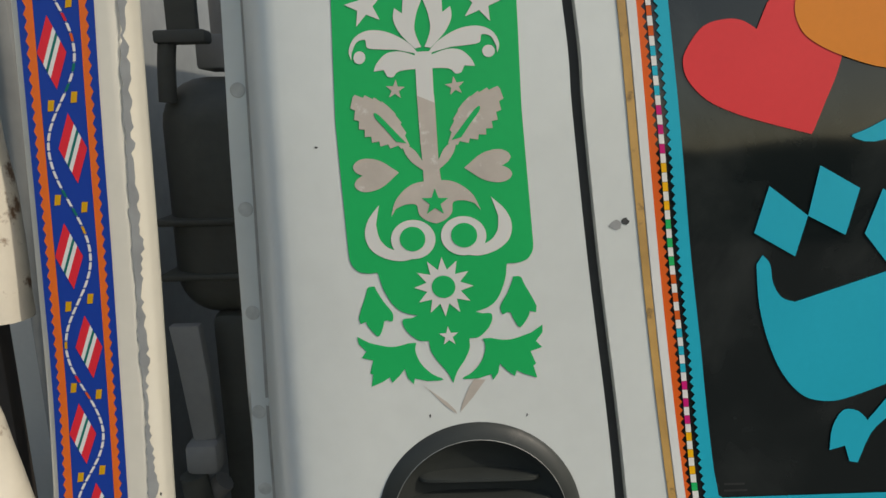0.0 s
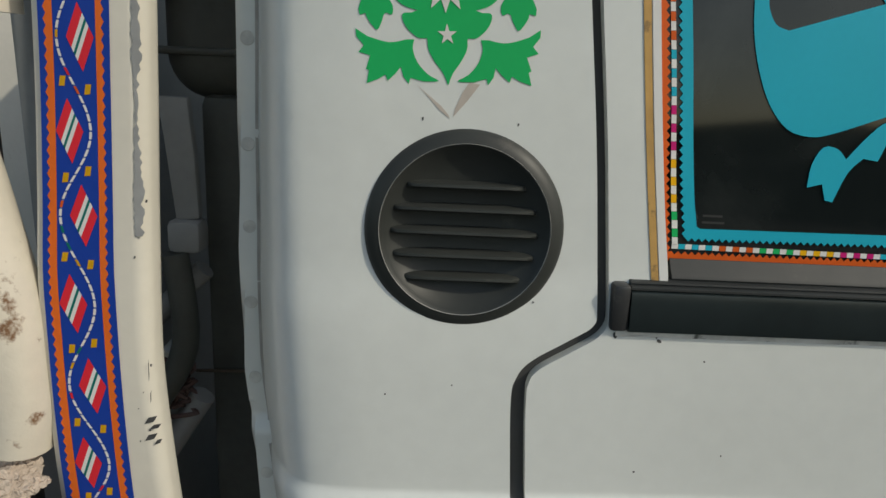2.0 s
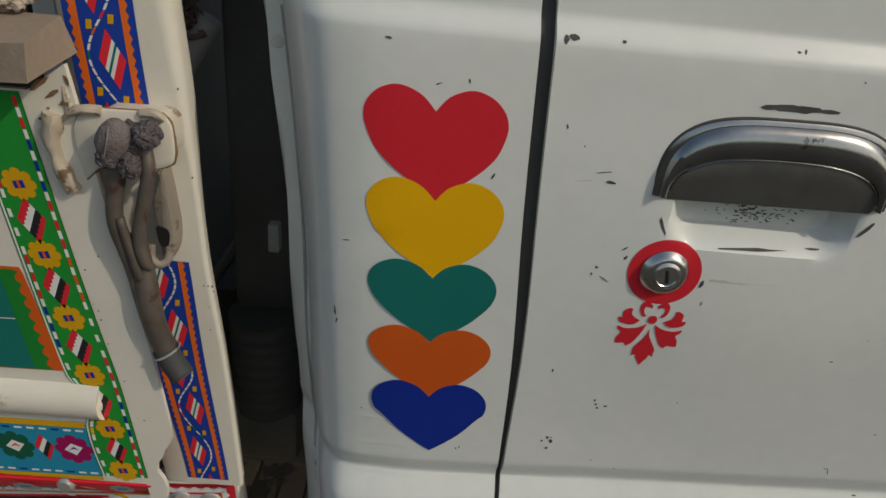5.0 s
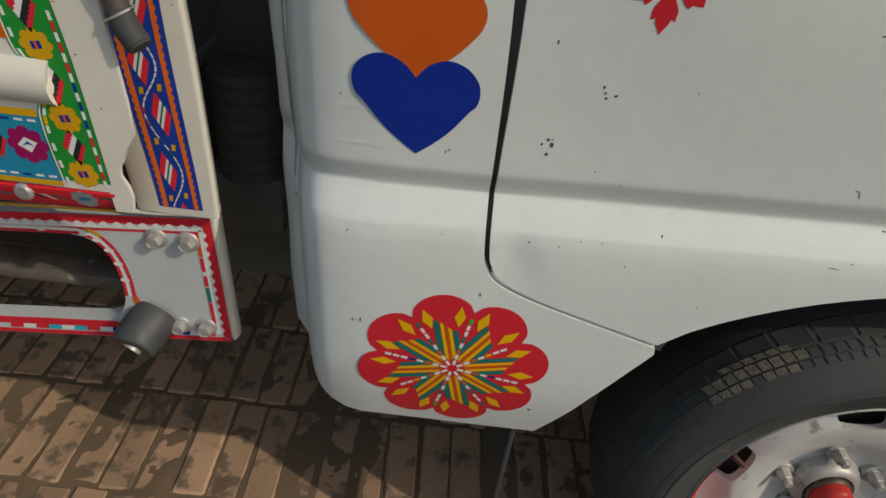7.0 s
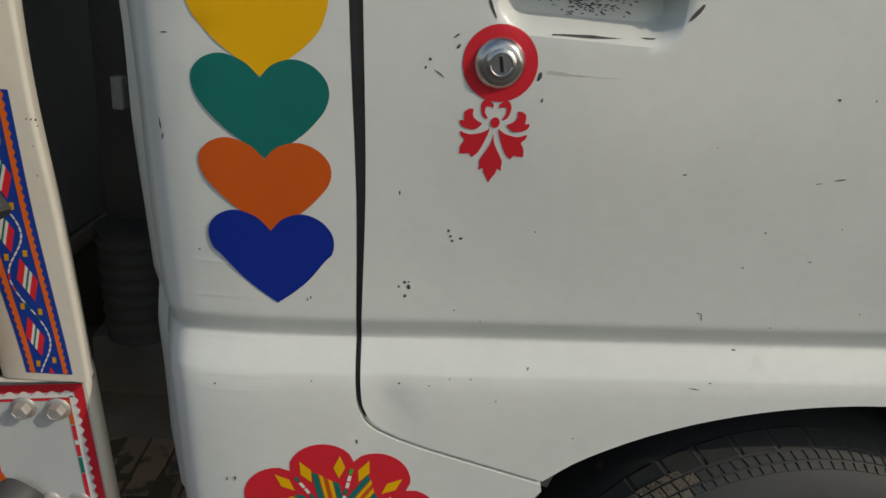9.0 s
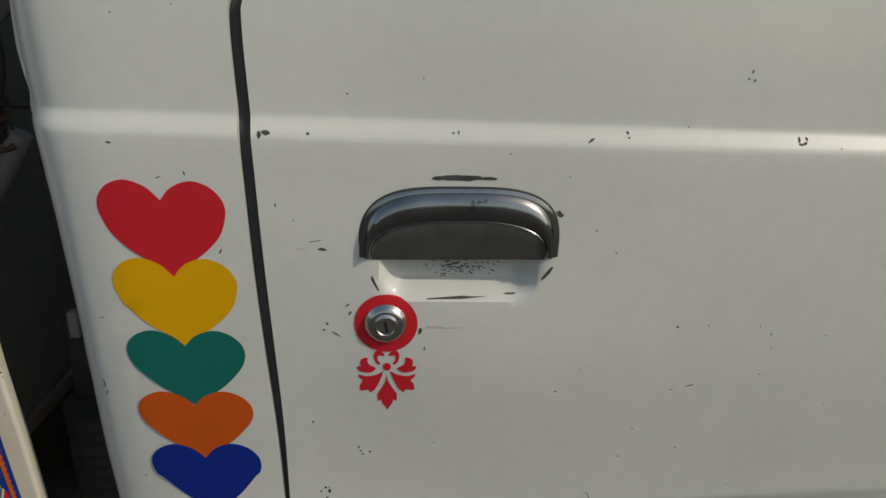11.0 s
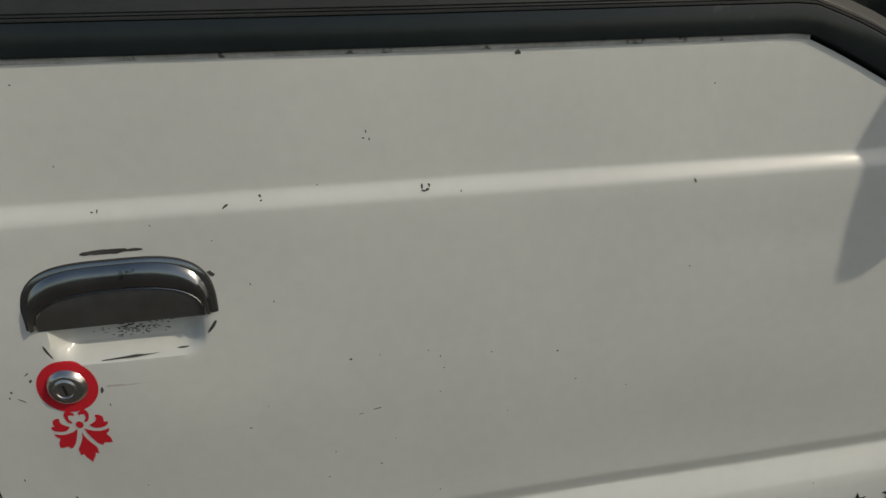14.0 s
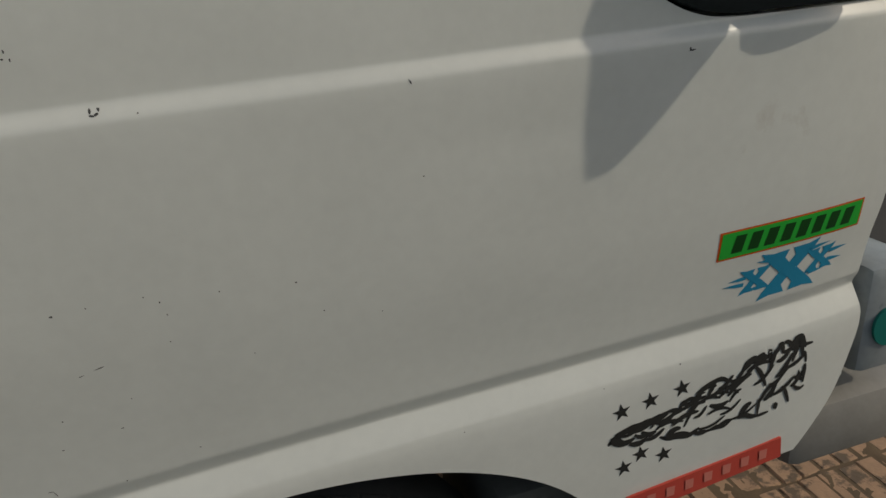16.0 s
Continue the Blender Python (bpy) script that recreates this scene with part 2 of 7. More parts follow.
def tube(path, radius, sides=12, bm=None, caps=True):
    """A round bar along a path in space; radius: a number or a function of the way from 0 to 1."""
    bm = bm or bmesh.new()
    p = [Vector(q) for q in path]
    rings = []
    ref = Vector((0.3, 0.9, 0.2)).normalized()
    for i, q in enumerate(p):
        d = (p[min(i + 1, len(p) - 1)] - p[max(i - 1, 0)]).normalized()
        a = d.cross(ref).normalized()
        b = d.cross(a)
        r = radius(i / (len(p) - 1)) if callable(radius) else radius
        rings.append([bm.verts.new(q + r * (a * math.cos(2 * math.pi * k / sides) + b * math.sin(2 * math.pi * k / sides))) for k in range(sides)])
    for ra, rb in zip(rings, rings[1:]):
        for k in range(sides):
            bm.faces.new((ra[k - 1], ra[k], rb[k], rb[k - 1]))
    if caps:
        bm.faces.new(rings[0])
        bm.faces.new(rings[-1])
    return bm


def lathe(profile, sides=48, axis_at=(0, 0, 0), bm=None):
    """Turns (radius, y) pairs round an axis that runs along y."""
    bm = bm or bmesh.new()
    rings = []
    for r, y in profile:
        rings.append([bm.verts.new((axis_at[0] + r * math.cos(2 * math.pi * k / sides), axis_at[1] + y, axis_at[2] + r * math.sin(2 * math.pi * k / sides))) for k in range(sides)])
    for ra, rb in zip(rings, rings[1:]):
        for k in range(sides):
            bm.faces.new((ra[k - 1], ra[k], rb[k], rb[k - 1]))
    for (r, _), ring in ((profile[0], rings[0]), (profile[-1], rings[-1])):
        if r < 0.02:
            bm.faces.new(ring)
    return bm


def box(x0, x1, y0, y1, z0, z1, bevel=0.004, bm=None, segments=2):
    b = bmesh.new()
    bmesh.ops.create_cube(b, size=1)
    for v in b.verts:
        v.co = ((x0 + x1) / 2 + v.co.x * (x1 - x0), (y0 + y1) / 2 + v.co.y * (y1 - y0), (z0 + z1) / 2 + v.co.z * (z1 - z0))
    if bevel:
        bmesh.ops.bevel(b, geom=b.edges[:], offset=bevel, segments=segments, affect="EDGES", profile=0.5)
    if bm is None:
        return b
    me = bpy.data.meshes.new("tmp")
    b.to_mesh(me)
    b.free()
    bm.from_mesh(me)
    bpy.data.meshes.remove(me)
    return bm


def solid(outline, y0, y1, surf=None, bevel=0.0):
    """A plate: a flat outline in x and z with thickness from y0 to y1."""
    bm = bmesh.new()
    vs = [bm.verts.new((u, y0, v)) for u, v in outline]
    f = bm.faces.new(vs)
    r = bmesh.ops.extrude_face_region(bm, geom=[f])
    top = [g for g in r["geom"] if isinstance(g, bmesh.types.BMVert)]
    bmesh.ops.translate(bm, verts=top, vec=(0, y1 - y0, 0))
    if bevel:
        bmesh.ops.bevel(bm, geom=bm.edges[:], offset=bevel, segments=2, affect="EDGES", profile=0.5)
    bmesh.ops.triangulate(bm, faces=[f for f in bm.faces if len(f.verts) > 4])
    return bm


def bumpy(bm, amount, size, seed=0.0):
    for v in bm.verts:
        v.co += amount * noise.noise_vector(v.co / size + Vector((seed, seed, seed)))
    return bm

# ---- ground ----
GROUND = -0.05


def flat_ground():
    bm = bmesh.new()
    r = 60
    vs = [bm.verts.new((x, y, GROUND - 0.012)) for x, y in ((-r, -r), (r, -r), (r, r), (-r, r))]
    bm.faces.new(vs)
    ob = part("ground", bm, SOIL, None, "dusty dark ground round the worn brick paving")
    return tagged(ob, "", "ground", kind="structure")


ground = flat_ground()


def backdrop():
    """A low ring of far walls and greenery that closes the street."""
    bm = bmesh.new()
    n = 48
    a, b = [], []
    for k in range(n):
        t = 2 * math.pi * k / n
        h = 3.2 + 1.5 * noise.noise(Vector((k * 0.7, 3, 1)))
        a.append(bm.verts.new((24 * math.cos(t), 24 * math.sin(t), GROUND - 0.1)))
        b.append(bm.verts.new((24.5 * math.cos(t), 24.5 * math.sin(t), h)))
    for k in range(n):
        bm.faces.new((a[k - 1], a[k], b[k], b[k - 1]))
    tagged(part("backdrop", bm, HAZE, None, "hazy far row of walls and greenery"), "", "backdrop", kind="structure")


backdrop()

# ---- the truck: one vehicle, its panels and fittings as parts ----
truck = empty("pickup_truck", "white painted pickup truck covered in bright folk-art stickers", "truck", at=(0.6, 0.9, GROUND))
UNSHIFT = Matrix.Translation((-0.6, -0.9, -GROUND))


def tpart(name, bm, material, parent=None, label="", smooth=True):
    """A part of the truck, or of one of its parts, built in world places."""
    if parent is None:
        bm.transform(UNSHIFT)
        return part(name, bm, material, truck, label, smooth)
    bm.transform(UNSHIFT)
    return part(name, bm, material, parent, label, smooth)


PROFILE = [(0.35, 0.448), (0.375, 0.440), (0.42, 0.426), (0.46, 0.417), (0.50, 0.4125), (0.57, 0.4100), (0.64, 0.4090), (0.668, 0.4104), (0.684, 0.4134), (0.692, 0.4170), (0.7170, 0.4306), (0.7190, 0.4316), (0.7210, 0.4313), (0.7385, 0.4235), (0.7425, 0.4219),
           (0.7465, 0.4212), (0.752, 0.4208), (0.768, 0.4199), (0.835, 0.4149), (0.90, 0.4102), (0.967, 0.4067), (1.10, 0.404), (1.150, 0.4042), (1.1690, 0.4050), (1.1730, 0.4058), (1.1765, 0.4075), (1.1875, 0.4144), (1.1900, 0.4153), (1.198, 0.4157), (1.22, 0.4165), (1.32, 0.422),
           (1.37, 0.430), (1.5, 0.441), (1.62, 0.447), (1.80, 0.457), (1.98, 0.470)]


def cubic(xs, ys):
    """A smooth function through the points, without overshoot."""
    d = [(ys[i + 1] - ys[i]) / (xs[i + 1] - xs[i]) for i in range(len(xs) - 1)]
    m = [d[0]] + [0.0 if d[i - 1] * d[i] <= 0 else 2 * d[i - 1] * d[i] / (d[i - 1] + d[i]) for i in range(1, len(d))] + [d[-1]]

    def at(x):
        if x <= xs[0]:
            return ys[0]
        if x >= xs[-1]:
            return ys[-1]
        i = max(j for j in range(len(xs) - 1) if xs[j] <= x)
        h = xs[i + 1] - xs[i]
        t = (x - xs[i]) / h
        return (2 * t ** 3 - 3 * t * t + 1) * ys[i] + (t ** 3 - 2 * t * t + t) * h * m[i] + (3 * t * t - 2 * t ** 3) * ys[i + 1] + (t ** 3 - t * t) * h * m[i + 1]
    return at


profile = cubic([z for z, _ in PROFILE], [y for _, y in PROFILE])


def smoothstep(a, b, x):
    t = min(1.0, max(0.0, (x - a) / (b - a)))
    return t * t * (3 - 2 * t)


crease_rise = cubic([-0.3, 0.1, 0.2, 0.35, 0.53, 0.69, 1.11, 1.39, 1.7], [-0.012, 0.0, 0.005, 0.0115, 0.0195, 0.027, 0.041, 0.050, 0.058])


rear_start = cubic([0.36, 0.45, 0.78, 1.1, 1.25, 1.5, 1.98], [-0.036, -0.040, -0.055, -0.068, -0.078, -0.090, -0.095])


bend = cubic([0.9, 1.15, 1.35, 1.98], [2.7, 2.3, 1.3, 1.1])


def side_y(x, z):
    """Depth of the cab's side at that place: the pressed section, its dents, the scoop behind the handle, the turn of the front corner."""
    y = profile(z - crease_rise(x) * smoothstep(0.56, 0.64, z) * (1 - smoothstep(0.82, 0.95, z)) - 0.008 * (x - 0.1) * math.exp(-((z - 1.18) / 0.06) ** 2))
    y += 0.0014 * noise.noise(Vector((x * 4.0, z * 5.0, 0.5))) + 0.00035 * noise.noise(Vector((x * 13.0, z * 16.0, 4.5)))
    y -= 0.008 * math.exp(-(((x - 0.26) / 0.13) ** 2 + ((z - 0.97) / 0.10) ** 2))
    y += 0.0016 * math.exp(-(((x - 0.60 - 0.9 * (z - 0.93)) / 0.05) ** 2 + ((z - 0.93) / 0.05) ** 2))
    y += 0.0015 * math.exp(-(((x - 1.05) / 0.10) ** 2 + ((z - 1.10) / 0.03) ** 2))
    y += 0.0035 * math.exp(-(((x - 0.145) / 0.022) ** 2 + ((z - 0.655) / 0.03) ** 2))
    y += 0.0016 * math.exp(-(((x - 0.125) / 0.03) ** 2 + ((z - 1.135) / 0.022) ** 2)) + 0.0012 * math.exp(-(((x - 0.17) / 0.03) ** 2 + ((z - 0.80) / 0.02) ** 2)) + 0.0014 * math.exp(-(((x + 0.03) / 0.02) ** 2 + ((z - 1.0) / 0.008) ** 2))
    y += 0.0025 * math.exp(-(((x - 0.02) / 0.018) ** 2 + ((z - 1.245) / 0.012) ** 2))
    if 0.18 < x < 0.39 and 1.0 < z < 1.13:
        d = max(abs(x - 0.2845) - 0.050, 0) ** 2 + max(abs(z - 1.058) - 0.010, 0) ** 2
        y += 0.022 * (1 - smoothstep(0.009, 0.029, math.sqrt(d)))
    if x > 1.40:
        y += 0.35 * (x - 1.40) ** 2
    y += bend(z) * max(0.0, rear_start(z) + 0.048 - x) ** 2
    return y


def on_side(off):
    return lambda x, z: (x, side_y(x, z) - off, z)


rear_edge = cubic([0.36, 0.45, 0.6, 0.72, 0.80, 0.95, 1.1, 1.18, 1.25, 1.5, 1.98], [-0.070, -0.0765, -0.0835, -0.0915, -0.097, -0.1045, -0.119, -0.128, -0.134, -0.1325, -0.130])
rear_depth = cubic([0.36, 0.80, 1.0, 1.14, 1.45], [0.075, 0.075, 0.10, 0.112, 0.085])


def wrap(off):
    """The cab's side with its rounded rear corner and the flange behind it."""
    def at(s, z):
        a0, a1 = rear_start(z), rear_edge(z)
        d = a0 - s
        if d <= 0:
            return (s, side_y(s, z) - off, z)
        base, lean = side_y(a0, z), 0.096 * bend(z)
        th = min(d / 0.10, 1) * radians(84)
        x = a0 - (a0 - a1) * math.sin(th) / math.sin(radians(84))
        y = base + lean * (a0 - x) + (rear_depth(z) - lean * (a0 - a1)) * (1 - math.cos(th)) / (1 - math.cos(radians(84)))
        if d > 0.10:
            e = min((d - 0.10) / 0.006, 1)
            x, y = x - 0.003 * e, y - 0.002 * e
        if d > 0.106:
            e = min((d - 0.106) / 0.022, 1)
            x, y = x - (0.022 - 0.002 * smoothstep(0.75, 1.15, z)) * e, y + (0.026 - 0.025 * smoothstep(0.75, 1.15, z)) * e
        if d > 0.128:
            y += 0.05 * (d - 0.128) / 0.03
        return (x, y - off, z)
    return at


SHUT_LINE = spline([(0.060, 1.98), (0.096, 1.75), (0.103, 1.68), (0.114, 1.58), (0.127, 1.48), (0.134, 1.414), (0.1395, 1.345), (0.137, 1.326), (0.118, 1.3125), (0.093, 1.297),
                    (0.0825, 1.284), (0.0800, 1.262), (0.0855, 1.177), (0.094, 1.038), (0.107, 0.874), (0.113, 0.72), (0.1165, 0.667), (0.122, 0.645), (0.137, 0.626), (0.18, 0.608), (0.242, 0.589), (0.330, 0.564)], 5)


def shifted(path, d):
    out = []
    for i, (x, y) in enumerate(path):
        x0, y0 = path[max(i - 1, 0)]
        x1, y1 = path[min(i + 1, len(path) - 1)]
        k = math.hypot(x1 - x0, y1 - y0)
        w = d(y) if callable(d) else d
        out.append((x - (y1 - y0) / k * w, y + (x1 - x0) / k * w))
    return out


def gap(z):
    return 0.0026 + 0.0019 * smoothstep(0.68, 1.02, z) * (1 - 0.25 * smoothstep(1.25, 1.5, z))


def arch(a0, a1, n=30, grow=0.0):
    return [(0.69 + (0.465 + grow) * math.cos(radians(a0 + (a1 - a0) * i / n)), 0.40 + (0.288 + grow) * math.sin(radians(a0 + (a1 - a0) * i / n))) for i in range(n + 1)]


FINE_Z = sorted(set(steps(0.36, 1.98, 0.03) + [0.385 + 0.006 * i for i in range(8)] + [0.664 + 0.0024 * i for i in range(58)] + [1.160 + 0.0022 * i for i in range(22)]))
HANDLE_X = [0.193 + 0.007 * i for i in range(27)]
HANDLE_Z = [1.008 + 0.006 * i for i in range(18)]

# quarter panel behind the door
quarter_outline = [(rear_start(1.98) - 0.158, 1.98)]
quarter_outline += [(rear_start(z) - 0.158, z) for z in [1.94 - 0.04 * i for i in range(37)]]
quarter_outline += [(-0.19, 0.475), (-0.165, 0.45), (-0.10, 0.42), (-0.045, 0.40), (-0.02, 0.381), (0.0, 0.377), (0.222, 0.377)]
quarter_outline += [(0.240, 0.415), (0.268, 0.472), (0.297, 0.521), (0.319, 0.556)]
quarter_outline += [p for p in shifted(SHUT_LINE, lambda z: -gap(z))[::-1] if p[0] < 0.3225 or p[1] > 0.6]
quarter = tpart("quarter_panel", sheet([quarter_outline, oval(0.066, 0.066, 48, 0.0328, 1.3968)], wrap(0), steps(-0.26, -0.03, 0.008) + steps(-0.03, 0.35, 0.035), FINE_Z, lip=(0, 0.014, 0)), WHITE, None, "white painted quarter panel with stickers and small dents")

# door with the pressed creases, the drop of the waist line at the front and the wheel arch cut into it
WAIST = [(0.19, 1.3225), (0.6, 1.322), (1.005, 1.3235)] + spline([(1.028, 1.3215), (1.072, 1.302), (1.157, 1.259), (1.206, 1.2295), (1.245, 1.2105), (1.29, 1.201), (1.37, 1.199), (1.50, 1.199), (1.60, 1.199)], 4)
FRONT = spline([(1.60, 1.18), (1.60, 0.95), (1.592, 0.87), (1.588, 0.80)], 3) + spline([(1.597, 0.73), (1.592, 0.69), (1.565, 0.60), (1.52, 0.53), (1.495, 0.498)], 4)
door_outline = [p for p in shifted(SHUT_LINE, lambda z: gap(z) + 0.0026 * smoothstep(0.72, 1.04, z) * (1 - smoothstep(1.27, 1.30, z))) if p[0] < 0.3285 or p[1] > 0.6]
door_outline += [p for p in arch(144, 20, 40) if p[0] > 0.331] + [(1.14, 0.49)] + FRONT[::-1] + WAIST[::-1]
door_outline += [(0.1865, 1.37), (0.1695, 1.482), (0.155, 1.60), (0.1385, 1.75), (0.112, 1.98)]
door = tpart("door", sheet([door_outline], on_side(0), steps(0.0, 1.62, 0.045) + HANDLE_X, FINE_Z + HANDLE_Z, lip=(0, 0.014, 0)), WHITE, None, "closed white cab door with chips and scratches")

# what shows in the shut line and behind the glass
gasket = [(x, z) for x, z in shifted(SHUT_LINE, 0.012)] + [(x, z) for x, z in shifted(SHUT_LINE, -0.010)[::-1]]
tpart("door_gasket", sheet([gasket], lambda x, z: (x, side_y(x, z) + 0.009, z), steps(0.05, 0.35, 0.04), steps(0.4, 1.98, 0.03)), RUBBER, None, "black rubber door seal")

# pale strip that paints the light caught by the lower door edge
fold = [p for p in SHUT_LINE if p[1] < 0.640 and p[0] < 0.322]
tpart("door_edge_fold", sheet([ribbon(fold, 0.0026)], lambda x, z: (x, side_y(x, z) + 0.0035, z), steps(0.1, 0.35, 0.02), (), lip=(0, 0.006, 0)), PALE, door, "pale strip painted as the highlight on the door's lower edge")

# wheel house and dark inside of the cab
bm = bmesh.new()
inner, outer = arch(188, -8, 32), arch(188, -8, 32)
ra = [bm.verts.new((x, side_y(x, z) + 0.006, z)) for x, z in inner]
rb = [bm.verts.new((x, 0.80, z)) for x, z in outer]
for i in range(len(ra) - 1):
    bm.faces.new((ra[i], ra[i + 1], rb[i + 1], rb[i]))
bm.faces.new(rb)
tpart("wheel_house", bm, DARK, None, "dark wheel house")
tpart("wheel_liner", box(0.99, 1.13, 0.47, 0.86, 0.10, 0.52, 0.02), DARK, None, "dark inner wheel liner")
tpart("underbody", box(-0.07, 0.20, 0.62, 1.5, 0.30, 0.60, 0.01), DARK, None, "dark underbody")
# added dark box that hides the sunlit far bricks behind the gap
tpart("cross_member", box(-1.2, -0.075, 0.96, 1.5, 0.16, 0.59, 0.01), DARK, None, "dark screen added under the bed to hide sunlit bricks")
tpart("cab_rear_wall", box(-0.095, -0.075, 0.56, 1.55, 0.45, 1.96, 0.008), WHITE, None, "white cab rear wall")
# unseen far side, drawn down low to keep skylight from under the cab
tpart("cab_far_side", box(-0.07, 1.60, 1.62, 1.66, 0.12, 1.96, 0.02), WHITE, None, "white far side of the cab, lowered to block light")
tpart("cab_roof", box(-0.08, 1.30, 0.475, 1.66, 1.965, 2.03, 0.03), WHITE, None, "white cab roof")
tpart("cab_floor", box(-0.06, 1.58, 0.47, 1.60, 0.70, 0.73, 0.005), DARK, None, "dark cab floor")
bm = bmesh.new()
vs = [bm.verts.new(p) for p in ((1.60, 0.47, 1.22), (1.60, 1.62, 1.22), (1.30, 1.60, 1.97), (1.30, 0.49, 1.97))]
bm.faces.new(vs)
tpart("windscreen", bm, glass, None, "dark windscreen glass")
tpart("front_panel", box(1.592, 1.66, 0.475, 1.64, 0.45, 1.215, 0.03), WHITE, None, "white front panel of the cab")
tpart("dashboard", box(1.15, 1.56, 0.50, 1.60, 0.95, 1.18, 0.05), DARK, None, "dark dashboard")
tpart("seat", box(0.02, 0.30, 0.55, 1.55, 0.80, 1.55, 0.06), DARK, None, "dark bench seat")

# front corner: grey bumper end, lamp with a green sticker, red reflector strip under the sill
lamp = tpart("corner_lamp", box(1.61, 1.72, 0.425, 0.60, 0.60, 0.80, 0.02), surface("clouded_lamp_plastic", (0.30, 0.33, 0.34), 0.3, var=0.2, scale=20), None, "clouded grey corner lamp")
tpart("sticker", solid(turn(oval(0.028, 0.036), 20, (1.655, 0.69)), 0.420, 0.4245), PINE, lamp, "dark green sticker")
tpart("bumper_end", bumpy(box(1.50, 1.78, 0.425, 0.62, 0.43, 0.56, 0.03), 0.002, 0.05), surface("grey_bumper_plastic", (0.25, 0.24, 0.22), 0.6, var=0.2, scale=15), None, "grey bumper end")
red_strip = spline([(1.18, 0.492), (1.32, 0.505), (1.46, 0.520)], 5)
strip = tpart("reflector_strip", sheet([ribbon(red_strip, 0.040)], lambda x, z: (x, 0.4075, z), (), (), lip=(0, 0.004, 0)), vinyl("faded_red", (0.55, 0.075, 0.055)), None, "faded red strip with worn pale marks")
for k in range(7):
    u = 1.22 + 0.034 * k
    mark = turn([(-0.008, -0.009), (0.006, -0.010), (0.009, 0.008), (-0.006, 0.010)], 8, (u, 0.4955 + (u - 1.2) * 0.1))
    tpart("worn_mark", sheet([mark], lambda x, z: (x, 0.4062, z)), vinyl("pale_red", (0.62, 0.20, 0.16)), strip)
tpart("sill_edge", tube([(1.14, 0.425, 0.478), (1.30, 0.425, 0.486), (1.49, 0.43, 0.498)], 0.012), WHITE, None, "white folded sill edge")

# waist moulding: a black band with an upper rib, and the rubber over it
def follow(z_over):
    return [(0.144, 1.3225 + z_over)] + [(x + 0.35 * z_over * smoothstep(1.0, 1.1, x), z + z_over) for x, z in WAIST]


def section(line, name, material, parent, label, x_from, x_to=2.0):
    """A strip of one cross-section along the waist line; line: heights over it and depths from the door's face, from below upwards."""
    bm = bmesh.new()
    paths = [follow(dz) for dz, _ in line]
    rows = []
    for i in range(len(paths[0])):
        if paths[0][i][0] > x_to:
            continue
        ring = []
        for (dz, dy), path in zip(line, paths):
            x, z = max(path[i][0], x_from), path[i][1]
            ring.append(bm.verts.new((x, profile(z) + (0.35 * (x - 1.40) ** 2 if x > 1.40 else 0) + dy, z)))
        rows.append(ring)
    for a, b in zip(rows, rows[1:]):
        for k in range(len(a) - 1):
            bm.faces.new((a[k], a[k + 1], b[k + 1], b[k]))
    bm.faces.new(rows[0])
    bm.faces.new(rows[-1])
    return tpart(name, bm, material, parent, label)


moulding = section([(0.0042, 0.030), (0.0042, -0.0040), (0.0048, -0.0062), (0.0070, -0.0072), (0.0325, -0.0088), (0.0345, -0.0086), (0.0352, -0.0068), (0.0352, 0.030)], "waist_moulding", BLACK_GLOSS, door, "glossy black waist moulding with dusty smears", 0.158)
section([(0.0352, 0.030), (0.0353, -0.0060), (0.0360, -0.0078), (0.0376, -0.0080), (0.0384, -0.0066), (0.0388, -0.0038), (0.0394, -0.0034), (0.0400, -0.0048), (0.0412, -0.0046), (0.0417, -0.0020), (0.0417, 0.030)], "seal_lip", GREY_RUBBER, door, "ribbed grey-black rubber lip", 0.158)
section([(0.0417, 0.030), (0.0417, 0.0016), (0.0432, 0.0006), (0.0455, 0.0014), (0.0500, 0.0052), (0.0535, 0.0072), (0.0560, 0.0090), (0.0560, 0.030)], "glass_run_seal", GREY_RUBBER, door, "grey-black rubber glass seal", 0.190)
section([(-0.0008, 0.012), (-0.0006, -0.0008), (0.0006, -0.0018), (0.0030, -0.0020), (0.0044, -0.0022), (0.0046, 0.012)], "worn_edge", WORN_EDGE, door, "worn grey and white edge under the moulding", 0.150, 1.03)
tpart("moulding_end", box(0.1445, 0.1572, 0.4170, 0.44, 1.3265, 1.3625, 0.003), BLACK_PLASTIC, door, "black moulding end cap")

# window: glass set back, white and ochre edges of the frame
GLASS_BACK = 0.010
glass_outline = [(0.120, 1.98), (0.141, 1.75), (0.1745, 1.482), (0.190, 1.372)] + [(x, z + 0.048) for x, z in WAIST[1:]] + [(1.60, 1.30), (1.33, 1.98)]
def on_glass(off):
    return lambda x, z: (x, 0.4337 + 0.0586 * (z - 1.40) + GLASS_BACK - off, z)
window = tpart("door_window", sheet([glass_outline], on_glass(0), steps(0.1, 1.6, 0.12), steps(1.2, 1.98, 0.05)), glass, None, "dark tinted side window with stickers")
edge = [(0.1380, 1.75), (0.1545, 1.602), (0.1695, 1.482), (0.1855, 1.364)]
for a, b, mat, nm, off in ((-0.0112, -0.0058, YELLOW_PRIMER, "ochre_edge", 0.0008), (-0.0052, 0.0008, PALE, "pale_edge", 0.0012)):
    path = spline([(0.111, 1.98)] + edge, 8)
    strip_outline = [(x + a, z) for x, z in path] + [(x + b, z) for x, z in path[::-1]]
    tpart(nm, sheet([strip_outline], on_side(off), (), steps(1.36, 1.98, 0.03), lip=(0, 0.004, 0)), mat, door)
